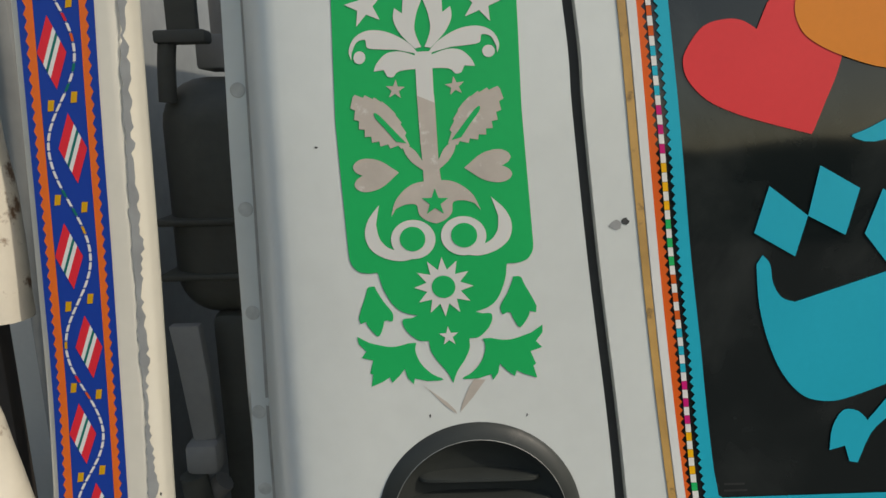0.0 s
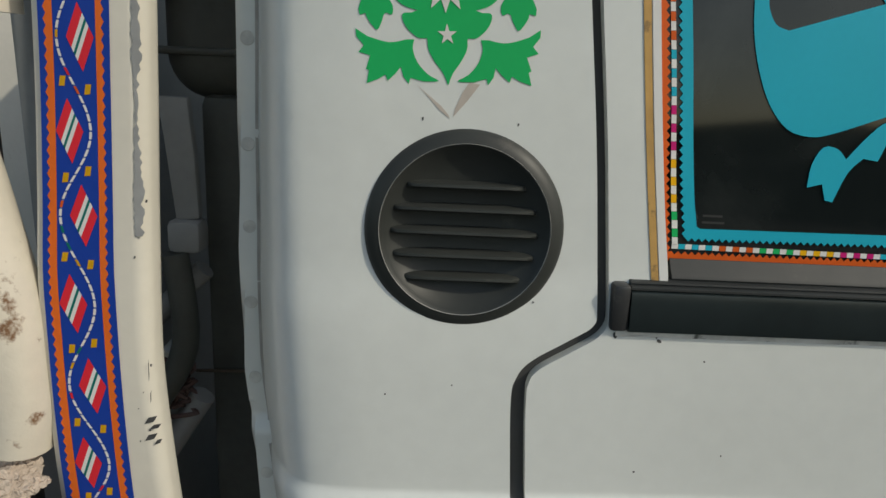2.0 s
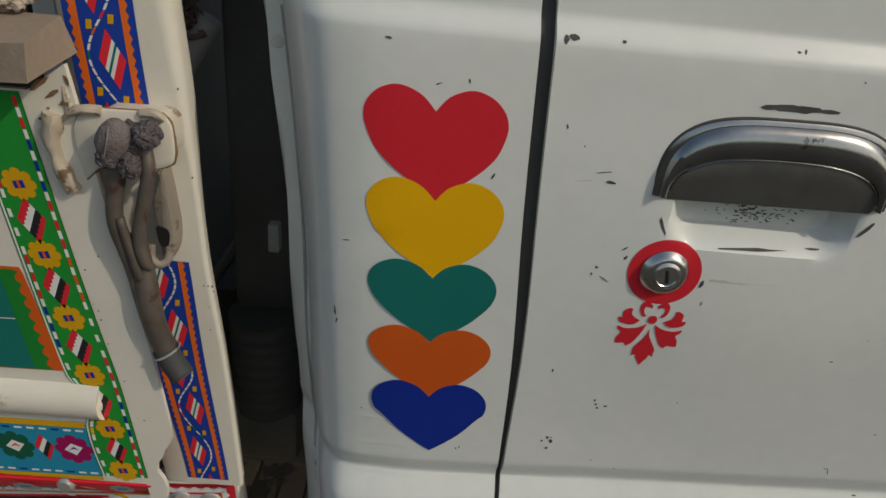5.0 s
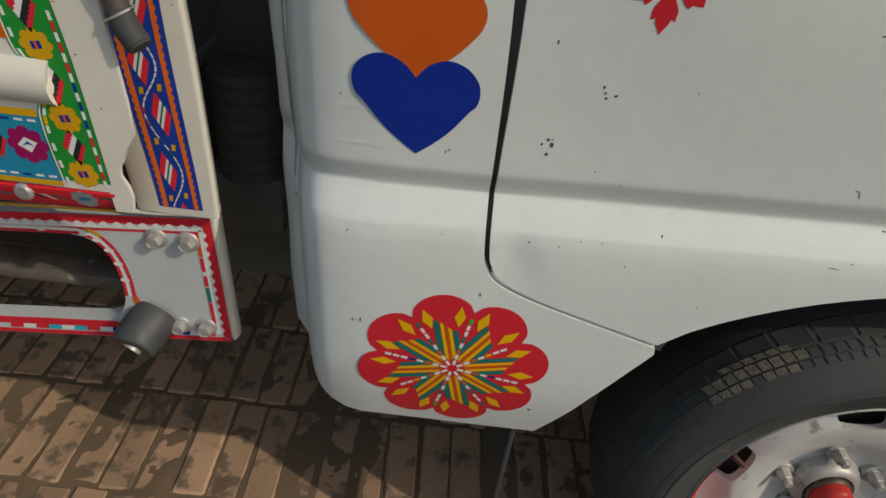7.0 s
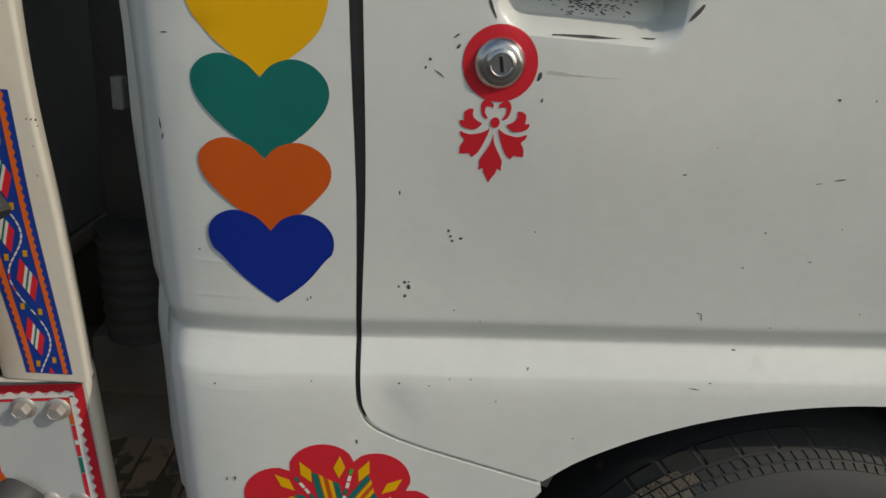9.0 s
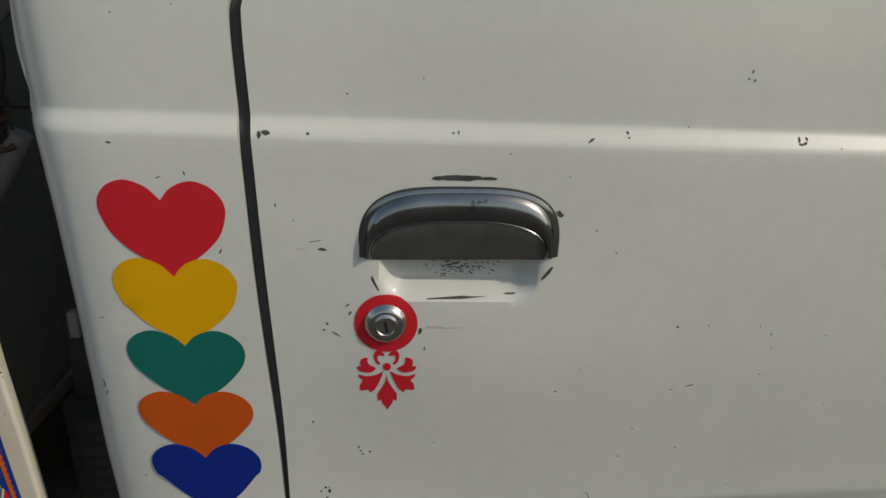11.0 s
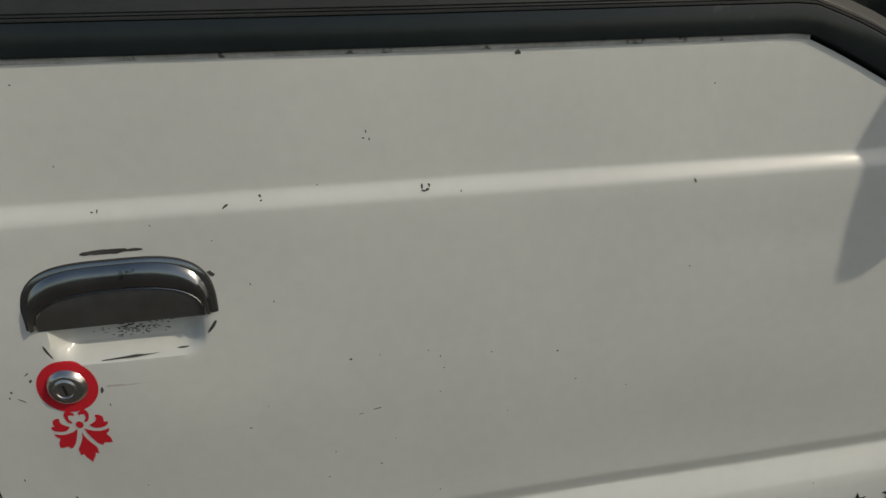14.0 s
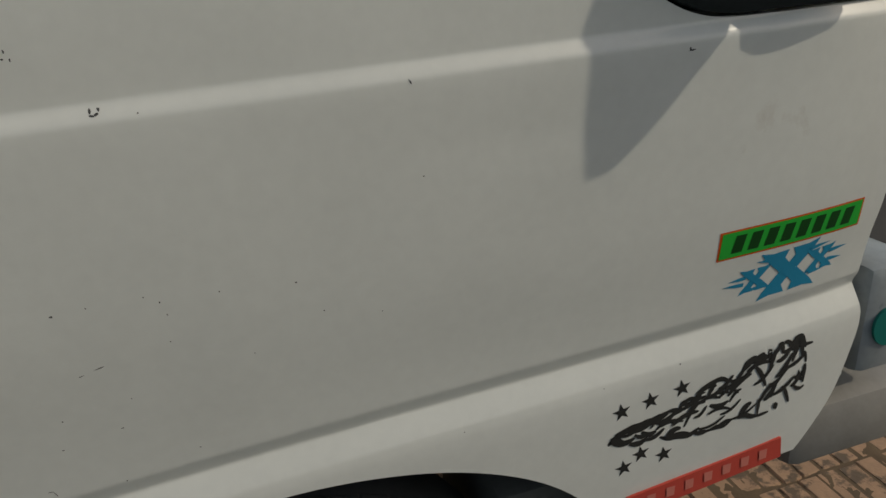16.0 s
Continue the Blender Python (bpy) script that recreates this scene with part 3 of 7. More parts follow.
pillar = [(1.52, 1.26), (1.60, 1.24), (1.34, 1.96), (1.26, 1.96)]
tpart("front_pillar", solid(pillar, 0.435, 0.49), BLACK_GLOSS, None, "black front pillar trim")

# mirror on its arm
def mirror_shell():
    """A rounded shell: its outer upper corner swept back, its foot falling to the outer side."""
    line = spline([(0.345, 1.405), (0.29, 1.396), (0.23, 1.384), (0.196, 1.379), (0.184, 1.386), (0.182, 1.42), (0.184, 1.50), (0.192, 1.545), (0.215, 1.585), (0.255, 1.610), (0.31, 1.612), (0.345, 1.590), (0.355, 1.52), (0.355, 1.44)], 4, True)
    bm = bmesh.new()
    rows = []
    for x, k in ((1.483, 0.90), (1.486, 0.97), (1.492, 1.0), (1.515, 0.97), (1.532, 0.86), (1.540, 0.70)):
        rows.append([bm.verts.new((x, 0.27 + (y - 0.27) * k, 1.49 + (z - 1.49) * k)) for y, z in line])
    for a, b in zip(rows, rows[1:]):
        for i in range(len(a)):
            bm.faces.new((a[i - 1], a[i], b[i], b[i - 1]))
    bm.faces.new(rows[0])
    bm.faces.new(rows[-1])
    return bm


mirror = tpart("door_mirror", mirror_shell(), BLACK_PLASTIC, None, "black door mirror")
tpart("arm", tube([(1.50, 0.30, 1.40), (1.50, 0.36, 1.375), (1.48, 0.43, 1.33)], 0.02), BLACK_PLASTIC, mirror)
# unseen plate, its outline traced back from the shadow on the crease
foot_line = [(1.4485, 1.294), (1.472, 1.283), (1.508, 1.285), (1.55, 1.294), (1.585, 1.305), (1.60, 1.33), (1.60, 1.40), (1.47, 1.40), (1.456, 1.36)]
tpart("mirror_foot", solid(foot_line, 0.320, 0.345, bevel=0.005), BLACK_PLASTIC, mirror, "black unseen plate on the mirror arm, shaped to cast a shadow")
tpart("mirror_base", box(1.40, 1.52, 0.40, 0.44, 1.27, 1.36, 0.015), BLACK_PLASTIC, mirror)

# wheel
HUB = Vector((0.680, 0.455, 0.268))
wheel = empty("wheel", "", "")
wheel.parent = truck
TYRE_R = 0.333


def tyre_mesh():
    prof = [(0.205, 0.02), (0.214, -0.004), (0.224, -0.010), (0.245, -0.020), (0.2555, -0.0225), (0.2565, -0.0235), (0.2595, -0.0238), (0.2605, -0.0226), (0.272, -0.022), (0.2735, -0.0208), (0.2765, -0.0196), (0.292, -0.014), (0.305, -0.003), (0.315, 0.010), (0.325, 0.03), (0.331, 0.06), (TYRE_R, 0.09), (0.329, 0.14), (0.315, 0.175), (0.26, 0.19), (0.205, 0.17)]
    bm = lathe(prof, 96, HUB)
    for v in bm.verts:
        v.co.z = max(v.co.z, GROUND + 0.001)
    return bm


def wpart(name, bm, material, parent, label=""):
    return tpart(name, bm, material, parent, label)


tyre = wpart("tyre", tyre_mesh(), TYRE, wheel, "worn dusty black tyre")


shoulder = cubic([0.260, 0.272, 0.2765, 0.292, 0.305, 0.315, 0.325, 0.331, 0.333], [-0.0226, -0.022, -0.0196, -0.014, -0.003, 0.010, 0.03, 0.06, 0.09])


def on_tyre(r, a, proud):
    """A place on the tyre's skin: radius, angle, and how far it stands out."""
    d = (shoulder(r + 0.001) - shoulder(r - 0.001)) / 0.002
    k = proud / math.sqrt(1 + d * d)
    rr, y = r + k * d, shoulder(r) - k
    return (HUB.x + rr * math.cos(a), HUB.y + y, HUB.z + rr * math.sin(a))


def tread_blocks(r0, r1, skew, pitch, lift, first, last, keep=1.0, gap_a=0.16):
    """Rows of small worn blocks round the shoulder, each with bevelled sides."""
    bm = bmesh.new()
    pick = random.Random(int(r0 * 1e5))
    for k in range(first, last):
        if pick.random() > keep:
            continue
        a0, a1 = pitch * (k + gap_a / 2), pitch * (k + 1 - gap_a / 2)
        low, top = [], []
        for r, a, e in ((r0, a0, 0), (r0, a1, 0), (r1, a1, skew), (r1, a0, skew)):
            rm, am = (r0 + r1) / 2, (a0 + a1) / 2
            low.append(bm.verts.new(on_tyre(r, a + e, -0.0004)))
            top.append(bm.verts.new(on_tyre(rm + (r - rm) * 0.88, am + (a - am) * 0.88 + e, lift + pick.uniform(-0.0002, 0.0002))))
        bm.faces.new(top)
        for i in range(4):
            bm.faces.new((low[i - 1], low[i], top[i], top[i - 1]))
    return bm


BLOCK_PITCH = radians(360 / 138)
MUD = surface("dried_mud", (0.15, 0.128, 0.094), 0.95, var=0.4, scale=90, fine=300, bump=0.8, spot=(0.06, 0.055, 0.047), spots=0.16)
for r0, r1, skew, pitch, gap_a, lift in ((0.3040, 0.3105, 0.006, BLOCK_PITCH, 0.16, 0.0012), (0.3115, 0.3180, 0.010, BLOCK_PITCH, 0.16, 0.0012), (0.3195, 0.3290, 0.014, BLOCK_PITCH * 3, 0.05, 0.0014)):
    n = round(2 * math.pi / pitch)
    one = tread_blocks(r0, r1, skew, pitch, lift, 0, 1, 1.0, gap_a)
    bmesh.ops.recalc_face_normals(one, faces=one.faces[:])
    one.transform(Matrix.Translation(-HUB))
    me = bpy.data.meshes.new("tread_block")
    one.to_mesh(me)
    one.free()
    me.materials.append(TYRE)
    for k in range(n // 12, n // 12 * 7):
        block = new("tread_block", me)
        block.parent = wheel
        block.matrix_basis = UNSHIFT @ Matrix.Translation(HUB) @ Matrix.Rotation(-pitch * k, 4, "Y")
    tagged(wpart("tread_rest", tread_blocks(r0, r1, skew, pitch, lift, n // 12 * 7, n + n // 12, 1.0, gap_a), TYRE, wheel, "rest of the worn tread"), kind="stuff")
for r0, r1, skew, first, last, keep in ((0.3040, 0.3105, 0.006, 47, 56, 0.92), (0.3115, 0.3185, 0.010, 46, 55, 0.95), (0.3195, 0.3225, 0.012, 47, 53, 0.75)):
    tagged(wpart("dried_mud", bumpy(tread_blocks(r0, r1, skew, BLOCK_PITCH, 0.0018, first, last, keep, 0.10), 0.0008, 0.006), MUD, wheel, "dried tan mud on the tread shoulder"), kind="stuff")


def tread_mesh():
    """Thin kinked sipes across the worn shoulder, pale with dust."""
    bm = bmesh.new()

    def stroke(pts, w):
        prev = None
        for r, a in pts:
            pair = [bm.verts.new(on_tyre(r, a + d, 0.0018)) for d in (-w, w)]
            if prev:
                bm.faces.new((prev[0], prev[1], pair[1], pair[0]))
            prev = pair
    for k in range(46):
        a = BLOCK_PITCH * 3 * (k + 0.03 * math.sin(5 * k))
        stroke([(0.3285, a + 0.016), (0.3255, a + 0.016), (0.3225, a + 0.012), (0.3195, a + 0.008), (0.3160, a - 0.004), (0.3125, a - 0.018)], 0.0015)
        for d in (0.045, 0.09):
            stroke([(0.3105, a + d), (0.3060, a + d - 0.006), (0.3035, a + d - 0.010)], 0.0011)
    return bm


for k in range(9):
    a = radians(74 + 5.2 * k)
    mark = bmesh.new()
    for r0, r1, d0, d1 in ((0.236, 0.250, -0.018, -0.010), (0.236, 0.2385, -0.010, 0.014), (0.2475, 0.250, -0.010, 0.014))[: 2 + k % 2]:
        vs = [mark.verts.new((HUB.x + r * math.cos(a + d), HUB.y - 0.0162 - 0.42 * (r - 0.236) - 0.0008, HUB.z + r * math.sin(a + d))) for r, d in ((r0, d0), (r0, d1), (r1, d1), (r1, d0))]
        mark.faces.new(vs)
    wpart("raised_bar", mark, TYRE, tyre)
SIPE = surface("dust_in_sipes", (0.095, 0.085, 0.070), 0.9, var=0.3, scale=30)
tagged(wpart("worn_tread", tread_mesh(), SIPE, wheel, "worn tread sipes packed with dust"), kind="stuff")


def dish(r):
    """Depth of the wheel's face at that radius, from the rim's edge."""
    return cubic([0.0, 0.055, 0.075, 0.10, 0.135, 0.165, 0.182, 0.196], [0.056, 0.056, 0.050, 0.034, 0.027, 0.045, 0.055, 0.050])(r)


def wheel_face(off):
    def at(u, v):
        r = math.hypot(u, v)
        return (HUB.x + u, HUB.y + dish(r) - off, HUB.z + v)
    return at


NUT_STEEL = surface("dusty_nut_steel", (0.40, 0.38, 0.345), 0.45, metal=0.35, var=0.3, scale=60, bump=0.2, spot=(0.14, 0.11, 0.085), spots=0.15)
holes = []
for k in range(5):
    a = radians(96 + 72 * k)
    pad = spline([(0.138, -0.026), (0.146, -0.034), (0.165, -0.032), (0.171, 0.0), (0.165, 0.032), (0.146, 0.034), (0.138, 0.026), (0.136, 0.0)], 3, True)
    holes.append([(x * math.cos(a) - y * math.sin(a), x * math.sin(a) + y * math.cos(a)) for x, y in pad])
face_bm = sheet([oval(0.196, 0.196, 72)] + holes, wheel_face(0), steps(-0.2, 0.2, 0.014), steps(-0.2, 0.2, 0.014), lip=(0, 0.012, 0))
wpart("wheel_disc", face_bm, RIM_PAINT, wheel, "silver painted steel wheel disc with slots")
wpart("rim", lathe([(0.190, 0.065), (0.192, 0.030), (0.198, 0.010), (0.206, 0.000), (0.2125, -0.006), (0.2145, -0.001), (0.213, 0.012)], 80, HUB), RIM_PAINT, wheel, "silver rim edge")
red_arc = bmesh.new()
red_prof = [(0.1905, 0.032), (0.1968, 0.0095), (0.2050, -0.0015), (0.2120, -0.0075)]
for k in range(60):
    a0, a1 = (radians(56 + 174 * (k + j) / 60) for j in (0, 1))
    for (r0, y0), (r1, y1) in zip(red_prof[:2] if k < 33 else red_prof, red_prof[1:2] if k < 33 else red_prof[1:]):
        red_arc.faces.new([red_arc.verts.new((HUB.x + r * math.cos(a), HUB.y + y, HUB.z + r * math.sin(a))) for r, y, a in ((r0, y0, a0), (r1, y1, a0), (r1, y1, a1), (r0, y0, a1))])
bmesh.ops.remove_doubles(red_arc, verts=red_arc.verts[:], dist=1e-5)
wpart("red_band", red_arc, RED, wheel, "red painted band inside the rim")
wpart("brake_drum", lathe([(0.0, 0.07), (0.17, 0.07), (0.188, 0.09), (0.19, 0.13)], 40, HUB), DARK, wheel, "dark brake drum behind the slots")
hub = wpart("hub", lathe([(0.052, 0.056), (0.050, 0.044), (0.046, 0.034), (0.042, 0.030), (0.036, 0.029), (0.0345, 0.031), (0.033, 0.036), (0.0, 0.036)], 40, HUB), NUT_STEEL, wheel, "grimy silver hub")
wpart("hub_collar", lathe([(0.0318, 0.036), (0.0318, 0.026), (0.0300, 0.023), (0.0275, 0.023)], 40, HUB), OIL_STEEL, hub, "greasy brown hub collar")
wpart("hub_cap", bumpy(lathe([(0.0285, 0.034), (0.0282, 0.012), (0.0265, 0.007), (0.022, 0.0035), (0.012, 0.001), (0.0, 0.0005)], 36, HUB), 0.0010, 0.012), vinyl("red_cap", (0.50, 0.035, 0.03)), hub, "scuffed red hub cap")
for k in range(5):
    a = radians(25 + 72 * k)
    c = HUB + Vector((0.0675 * math.cos(a), 0, 0.0675 * math.sin(a)))
    nut = wpart("wheel_nut", lathe([(0.0135, 0.052), (0.0135, 0.047), (0.0108, 0.045), (0.0104, 0.032), (0.0088, 0.0295), (0.0, 0.0295)], 6, c), NUT_STEEL, wheel, "greasy steel wheel nut")
    wpart("washer", lathe([(0.0165, 0.056), (0.0165, 0.0475), (0.0148, 0.0460), (0.0, 0.0460)], 24, c), NUT_STEEL, nut)
    wpart("stud", lathe([(0.0062, 0.031), (0.0062, 0.023), (0.0052, 0.0215), (0.0, 0.0215)], 14, c), NUT_STEEL, nut, "rounded stud end")
wpart("valve", tube([HUB + Vector((-0.165, 0.05, 0.05)), HUB + Vector((-0.150, 0.030, 0.045)), HUB + Vector((-0.142, 0.022, 0.042))], 0.004, 8), OIL_STEEL, wheel, "bent brass valve stem")


# ---- stickers on the quarter panel ----
def decal(name, outlines, material, parent, off, label="", step=0.02, surf=on_side):
    """A thin sticker that follows the panel under it."""
    us = [u for u, _ in outlines[0]]
    vs = [v for _, v in outlines[0]]
    cu = steps(math.floor(min(us) / step) * step, max(us), step)
    cv = [z for z in FINE_Z if 0.66 < z < 0.78 or 1.15 < z < 1.21] + steps(math.floor(min(vs) / step) * step, max(vs), step)
    return tpart(name, sheet(outlines, surf(off), cu, cv), material, parent, label)


for k, (x, z, w, h, full, mat, tone) in enumerate(((0.0112, 1.1123, 0.112, 0.0738, 1.0, RED, "red"), (0.0171, 1.0390, 0.1135, 0.0733, 1.0, YELLOW, "yellow"), (0.0212, 0.9660, 0.1125, 0.0680, 0.6, PINE, "dark green"),
                                                   (0.0248, 0.8978, 0.1132, 0.0670, 0.5, ORANGE, "orange"), (0.0297, 0.8312, 0.112, 0.0738, 0.0, BLUE, "deep blue"))):
    decal("heart_sticker", [turn([(u - 0.078 * v, v) for u, v in heart(w, h, 120, full)], 0.3, (x, z))], mat, quarter, 0.0004 + 0.0001 * k, tone + " heart sticker", 0.012)


def place(pts, side=1):
    """From the ornament's drawing, across from its axis and down in hundredths, to the bowed and leaning panel."""
    out = []
    for u, v in pts:
        u, v = side * u / 100, v / 100
        w = max(v, 0)
        x = 0.002682 + 0.035708 * u - 0.000902 * v + 0.0006 * u * w + 0.000793 * w * w + 0.000368 * u * u - 2.8e-5 * u * w * w - 5.2e-5 * w ** 3
        z = 1.751353 + 0.000308 * u - 0.035133 * v + 0.000791 * u * w - 9.8e-5 * w * w - 0.000254 * u * u - 9.8e-5 * u * w * w - 3.7e-5 * w ** 3
        out.append((x, z))
    return out


def both(half):
    """A symmetric outline from its one half, listed from the axis out and down to the axis."""
    return half + [(-u, v) for u, v in half[::-1] if u > 0]


base_half = [(0, -560), (160, -560), (164, -200), (166, 0), (166, 200), (165, 425)] + spline([(165, 430), (163, 452), (152, 468), (134, 474), (117, 474)], 4) + spline([(115, 476), (109, 504), (94, 534), (76, 549), (52, 556)], 4)
base_half += spline([(64, 560), (79, 561), (80, 572), (72, 586), (60, 597), (50, 602), (37, 602)], 3) + spline([(36, 606), (35, 620), (24, 640), (9, 659), (0, 679)], 3)
ornament = decal("ornament_sticker", [place(both(base_half))], GREEN, quarter, 0.0005, "green folk ornament sticker with cut-out palm and stars", 0.03)
bud = spline([(124, 498), (137, 499), (142, 512), (152, 533), (160, 552)], 3) + [(158, 563), (147, 560)] + spline([(146, 566), (138, 578), (127, 588), (118, 574), (114, 562)], 3) + spline([(108, 560), (99, 563), (97, 548), (111, 527), (122, 505)], 3)
leaf_low = [(167, 585), (166, 598), (153, 613), (163, 624), (142, 630), (150, 652), (145, 655), (150, 676), (128, 669), (115, 662), (111, 672), (97, 661), (86, 649), (82, 665), (72, 677), (69, 667)]
leaf_low += spline([(46, 673), (17, 672), (37, 661), (55, 642), (63, 620), (60, 604)], 3) + spline([(75, 604), (95, 608), (115, 607), (146, 598)], 3)
for s in (1, -1):
    decal("bud_sticker", [place(bud, s)], GREEN, quarter, 0.0005, "green bud sticker")
    decal("leaf_sticker", [place(leaf_low, s)], GREEN, quarter, 0.0005, "green leaf sticker")


def motif(name, pts, side=1, mat=RESIDUE, off=0.0009):
    decal(name, [place(pts, side)], mat, ornament, off, "", 0.03)


BARE = surface("bare_white_panel", (0.66, 0.65, 0.61), 0.45, var=0.04, scale=10, bump=0.02)
motif("trunk", [(-15, 88), (15, 88), (15, 160), (16, 180), (-15, 165)], mat=BARE)
motif("trunk", [(-15, 165), (16, 180), (15, 250), (14, 290), (16, 328), (-16, 328), (-14, 290), (-15, 250)])
motif("crown", both(spline([(0, 318), (30, 320), (52, 331), (70, 350), (80, 377)], 4) + spline([(70, 363), (52, 357), (33, 359), (29, 377), (16, 389), (0, 395)], 4)))
motif("star", [(u, v) for u, v in turn(star(5, 25, 10, -90), 4, (1, 357))], mat=GREEN, off=0.0012)
motif("sun_burst", [(u, v) for u, v in turn(star(12, 53, 31, -90), 2, (0, 508))], mat=BARE)
motif("disc", oval(21, 20, 28, 0, 508), mat=GREEN, off=0.0012)
motif("star", turn(star(5, 18, 7, -90), 0, (0, 596)), mat=BARE)
serrated = []
for i in range(17):
    t = i / 16
    serrated.append((36 + 98 * t - 17 * math.sin(math.pi * t) ** 0.8 + (4 if i % 2 else -2), 250 - 90 * t - 26 * math.sin(math.pi * t) ** 0.8 + (-3 if i % 2 else 3)))
for i in range(16, 0, -1):
    t = i / 16
    serrated.append((36 + 98 * t + 20 * math.sin(math.pi * t) ** 0.8 + (3 if i % 2 else -3), 252 - 90 * t + 26 * math.sin(math.pi * t) ** 0.8 + (4 if i % 2 else -2)))
frond_mid = spline([(8, 92), (25, 72), (60, 52), (95, 46), (122, 56), (134, 78), (130, 96)], 4) + spline([(129, 84), (120, 66), (104, 62), (100, 76), (78, 80), (50, 82)], 4)
frond_low = spline([(8, 97), (40, 86), (66, 88), (84, 104), (90, 118)], 4) + [(72, 116)] + spline([(66, 128), (56, 130), (44, 120), (12, 118)], 3)
frond_top = spline([(3, 80), (14, 50), (10, 20), (0, -10), (8, -40), (28, -52), (34, -20)], 4) + [(36, 20)] + spline([(50, 10), (52, 30), (40, 55), (14, 82)], 4)
horn = spline([(100, 354), (122, 378), (131, 405), (123, 432), (98, 450), (66, 457), (34, 450)], 5) + spline([(66, 440), (90, 432), (105, 414), (109, 388)], 5)
petal = spline([(0, 296), (14, 282), (26, 262), (42, 250), (48, 247), (44, 266), (32, 284), (12, 300)], 3)
for s in (1, -1):
    motif("leaf", serrated, s)
    motif("leaf_slit", spline([(40, 248), (62, 222), (84, 196), (94, 190), (92, 200), (76, 220), (58, 244)], 3), s, GREEN, 0.0012)
    motif("frond", frond_mid, s, BARE)
    motif("ball", oval(11, 11, 20, 115, 92), s, BARE)
    motif("frond", frond_low, s, BARE)
    motif("frond", frond_top, s, BARE)
    motif("horn", horn, s, BARE)
    motif("ring", oval(40, 35, 32, 45, 420), s, BARE, 0.0010)
    motif("ring_centre", oval(23, 22, 26, 46, 419), s, GREEN, 0.0013)
    motif("star", turn(star(5, 18, 7, -90), -6, (53, 152)), s)
    motif("star", turn(star(5, 38, 15, -90), 12, (104, 4)), s, BARE)
    motif("heart", turn(heart(60, 66, 36), -90, (124, 299)), s)
    motif("petal", petal, s)
# ghost outline of the lost tip under the ornament
for pts in ([(-58, 679), (-50, 684), (-18, 718), (2, 733), (0, 727), (-14, 712)], [(58, 676), (34, 704), (8, 730), (12, 716), (26, 690), (38, 674)]):
    decal("glue_trace", [place(pts)], RESIDUE, quarter, 0.0004, "beige glue trace")

# the red folk flower low on the quarter panel
FLOWER = (0.1025, 0.4975)


def petals(n, r, deg):
    out = []
    for i in range(n * 12):
        t = 2 * math.pi * i / (n * 12)
        a = abs(math.cos(n * t / 2))
        q = r * (0.80 + 0.20 * a ** 0.62)
        out.append((FLOWER[0] + q * math.cos(t + radians(deg)), FLOWER[1] + q * math.sin(t + radians(deg))))
    return out


flower = decal("flower_sticker", [petals(8, 0.1095, 103.5)], RED, quarter, 0.0005, "round red flower sticker with striped petals")


def polar(a, *pts):
    """Points given as distance out from the flower's middle and distance aside."""
    c, s = math.cos(radians(a)), math.sin(radians(a))
    return [(FLOWER[0] + r * c - q * s, FLOWER[1] + r * s + q * c) for r, q in pts]


for k in range(8):
    a = 103.5 + 45 * k
    for q in (-1, 1):
        decal("diamond", [polar(a + 13 * q, (0.064, 0), (0.078, 0.0062), (0.094, 0), (0.079, -0.0062))], YELLOW, flower, 0.0009, "", 0.03)
    for q0, q1, mat, far in ((-0.0135, -0.0075, PINE, 0.056), (-0.0068, -0.0028, YELLOW, 0.060), (-0.0022, 0.0006, ORANGE, 0.064), (0.0014, 0.0052, YELLOW, 0.068), (0.0062, 0.0122, PINE, 0.072)):
        decal("stripe", [polar(a, (0.010 + 1.6 * abs(q0), q0), (0.010 + 1.6 * abs(q1), q1), (far + 0.004, q1), (far, q0))], mat, flower, 0.0009, "", 0.03)
    for j in range(8):
        tone = (PALE, PALE, ORANGE, PALE, (PINE, BLUE, YELLOW, PINE)[k % 4], PALE, PALE, (PINE, PALE, RED, LETTER_GREEN)[k % 4])[j]
        r = 0.006 + 0.0093 * j
        decal("dash", [polar(a + 22.5, (r, -0.0018), (r + 0.0075, -0.0018), (r + 0.0075, 0.0018), (r, 0.0018))], tone, flower, 0.0010, "", 0.03)

# ---- round vent ----
VENT = Vector((0.0336, 0.4335, 1.3952))
VENT_TILT = Matrix.Translation(VENT) @ Matrix.Rotation(radians(-5.6), 4, "X") @ Matrix.Translation(-VENT)


def tilted(bm):
    bm.transform(VENT_TILT)
    return bm


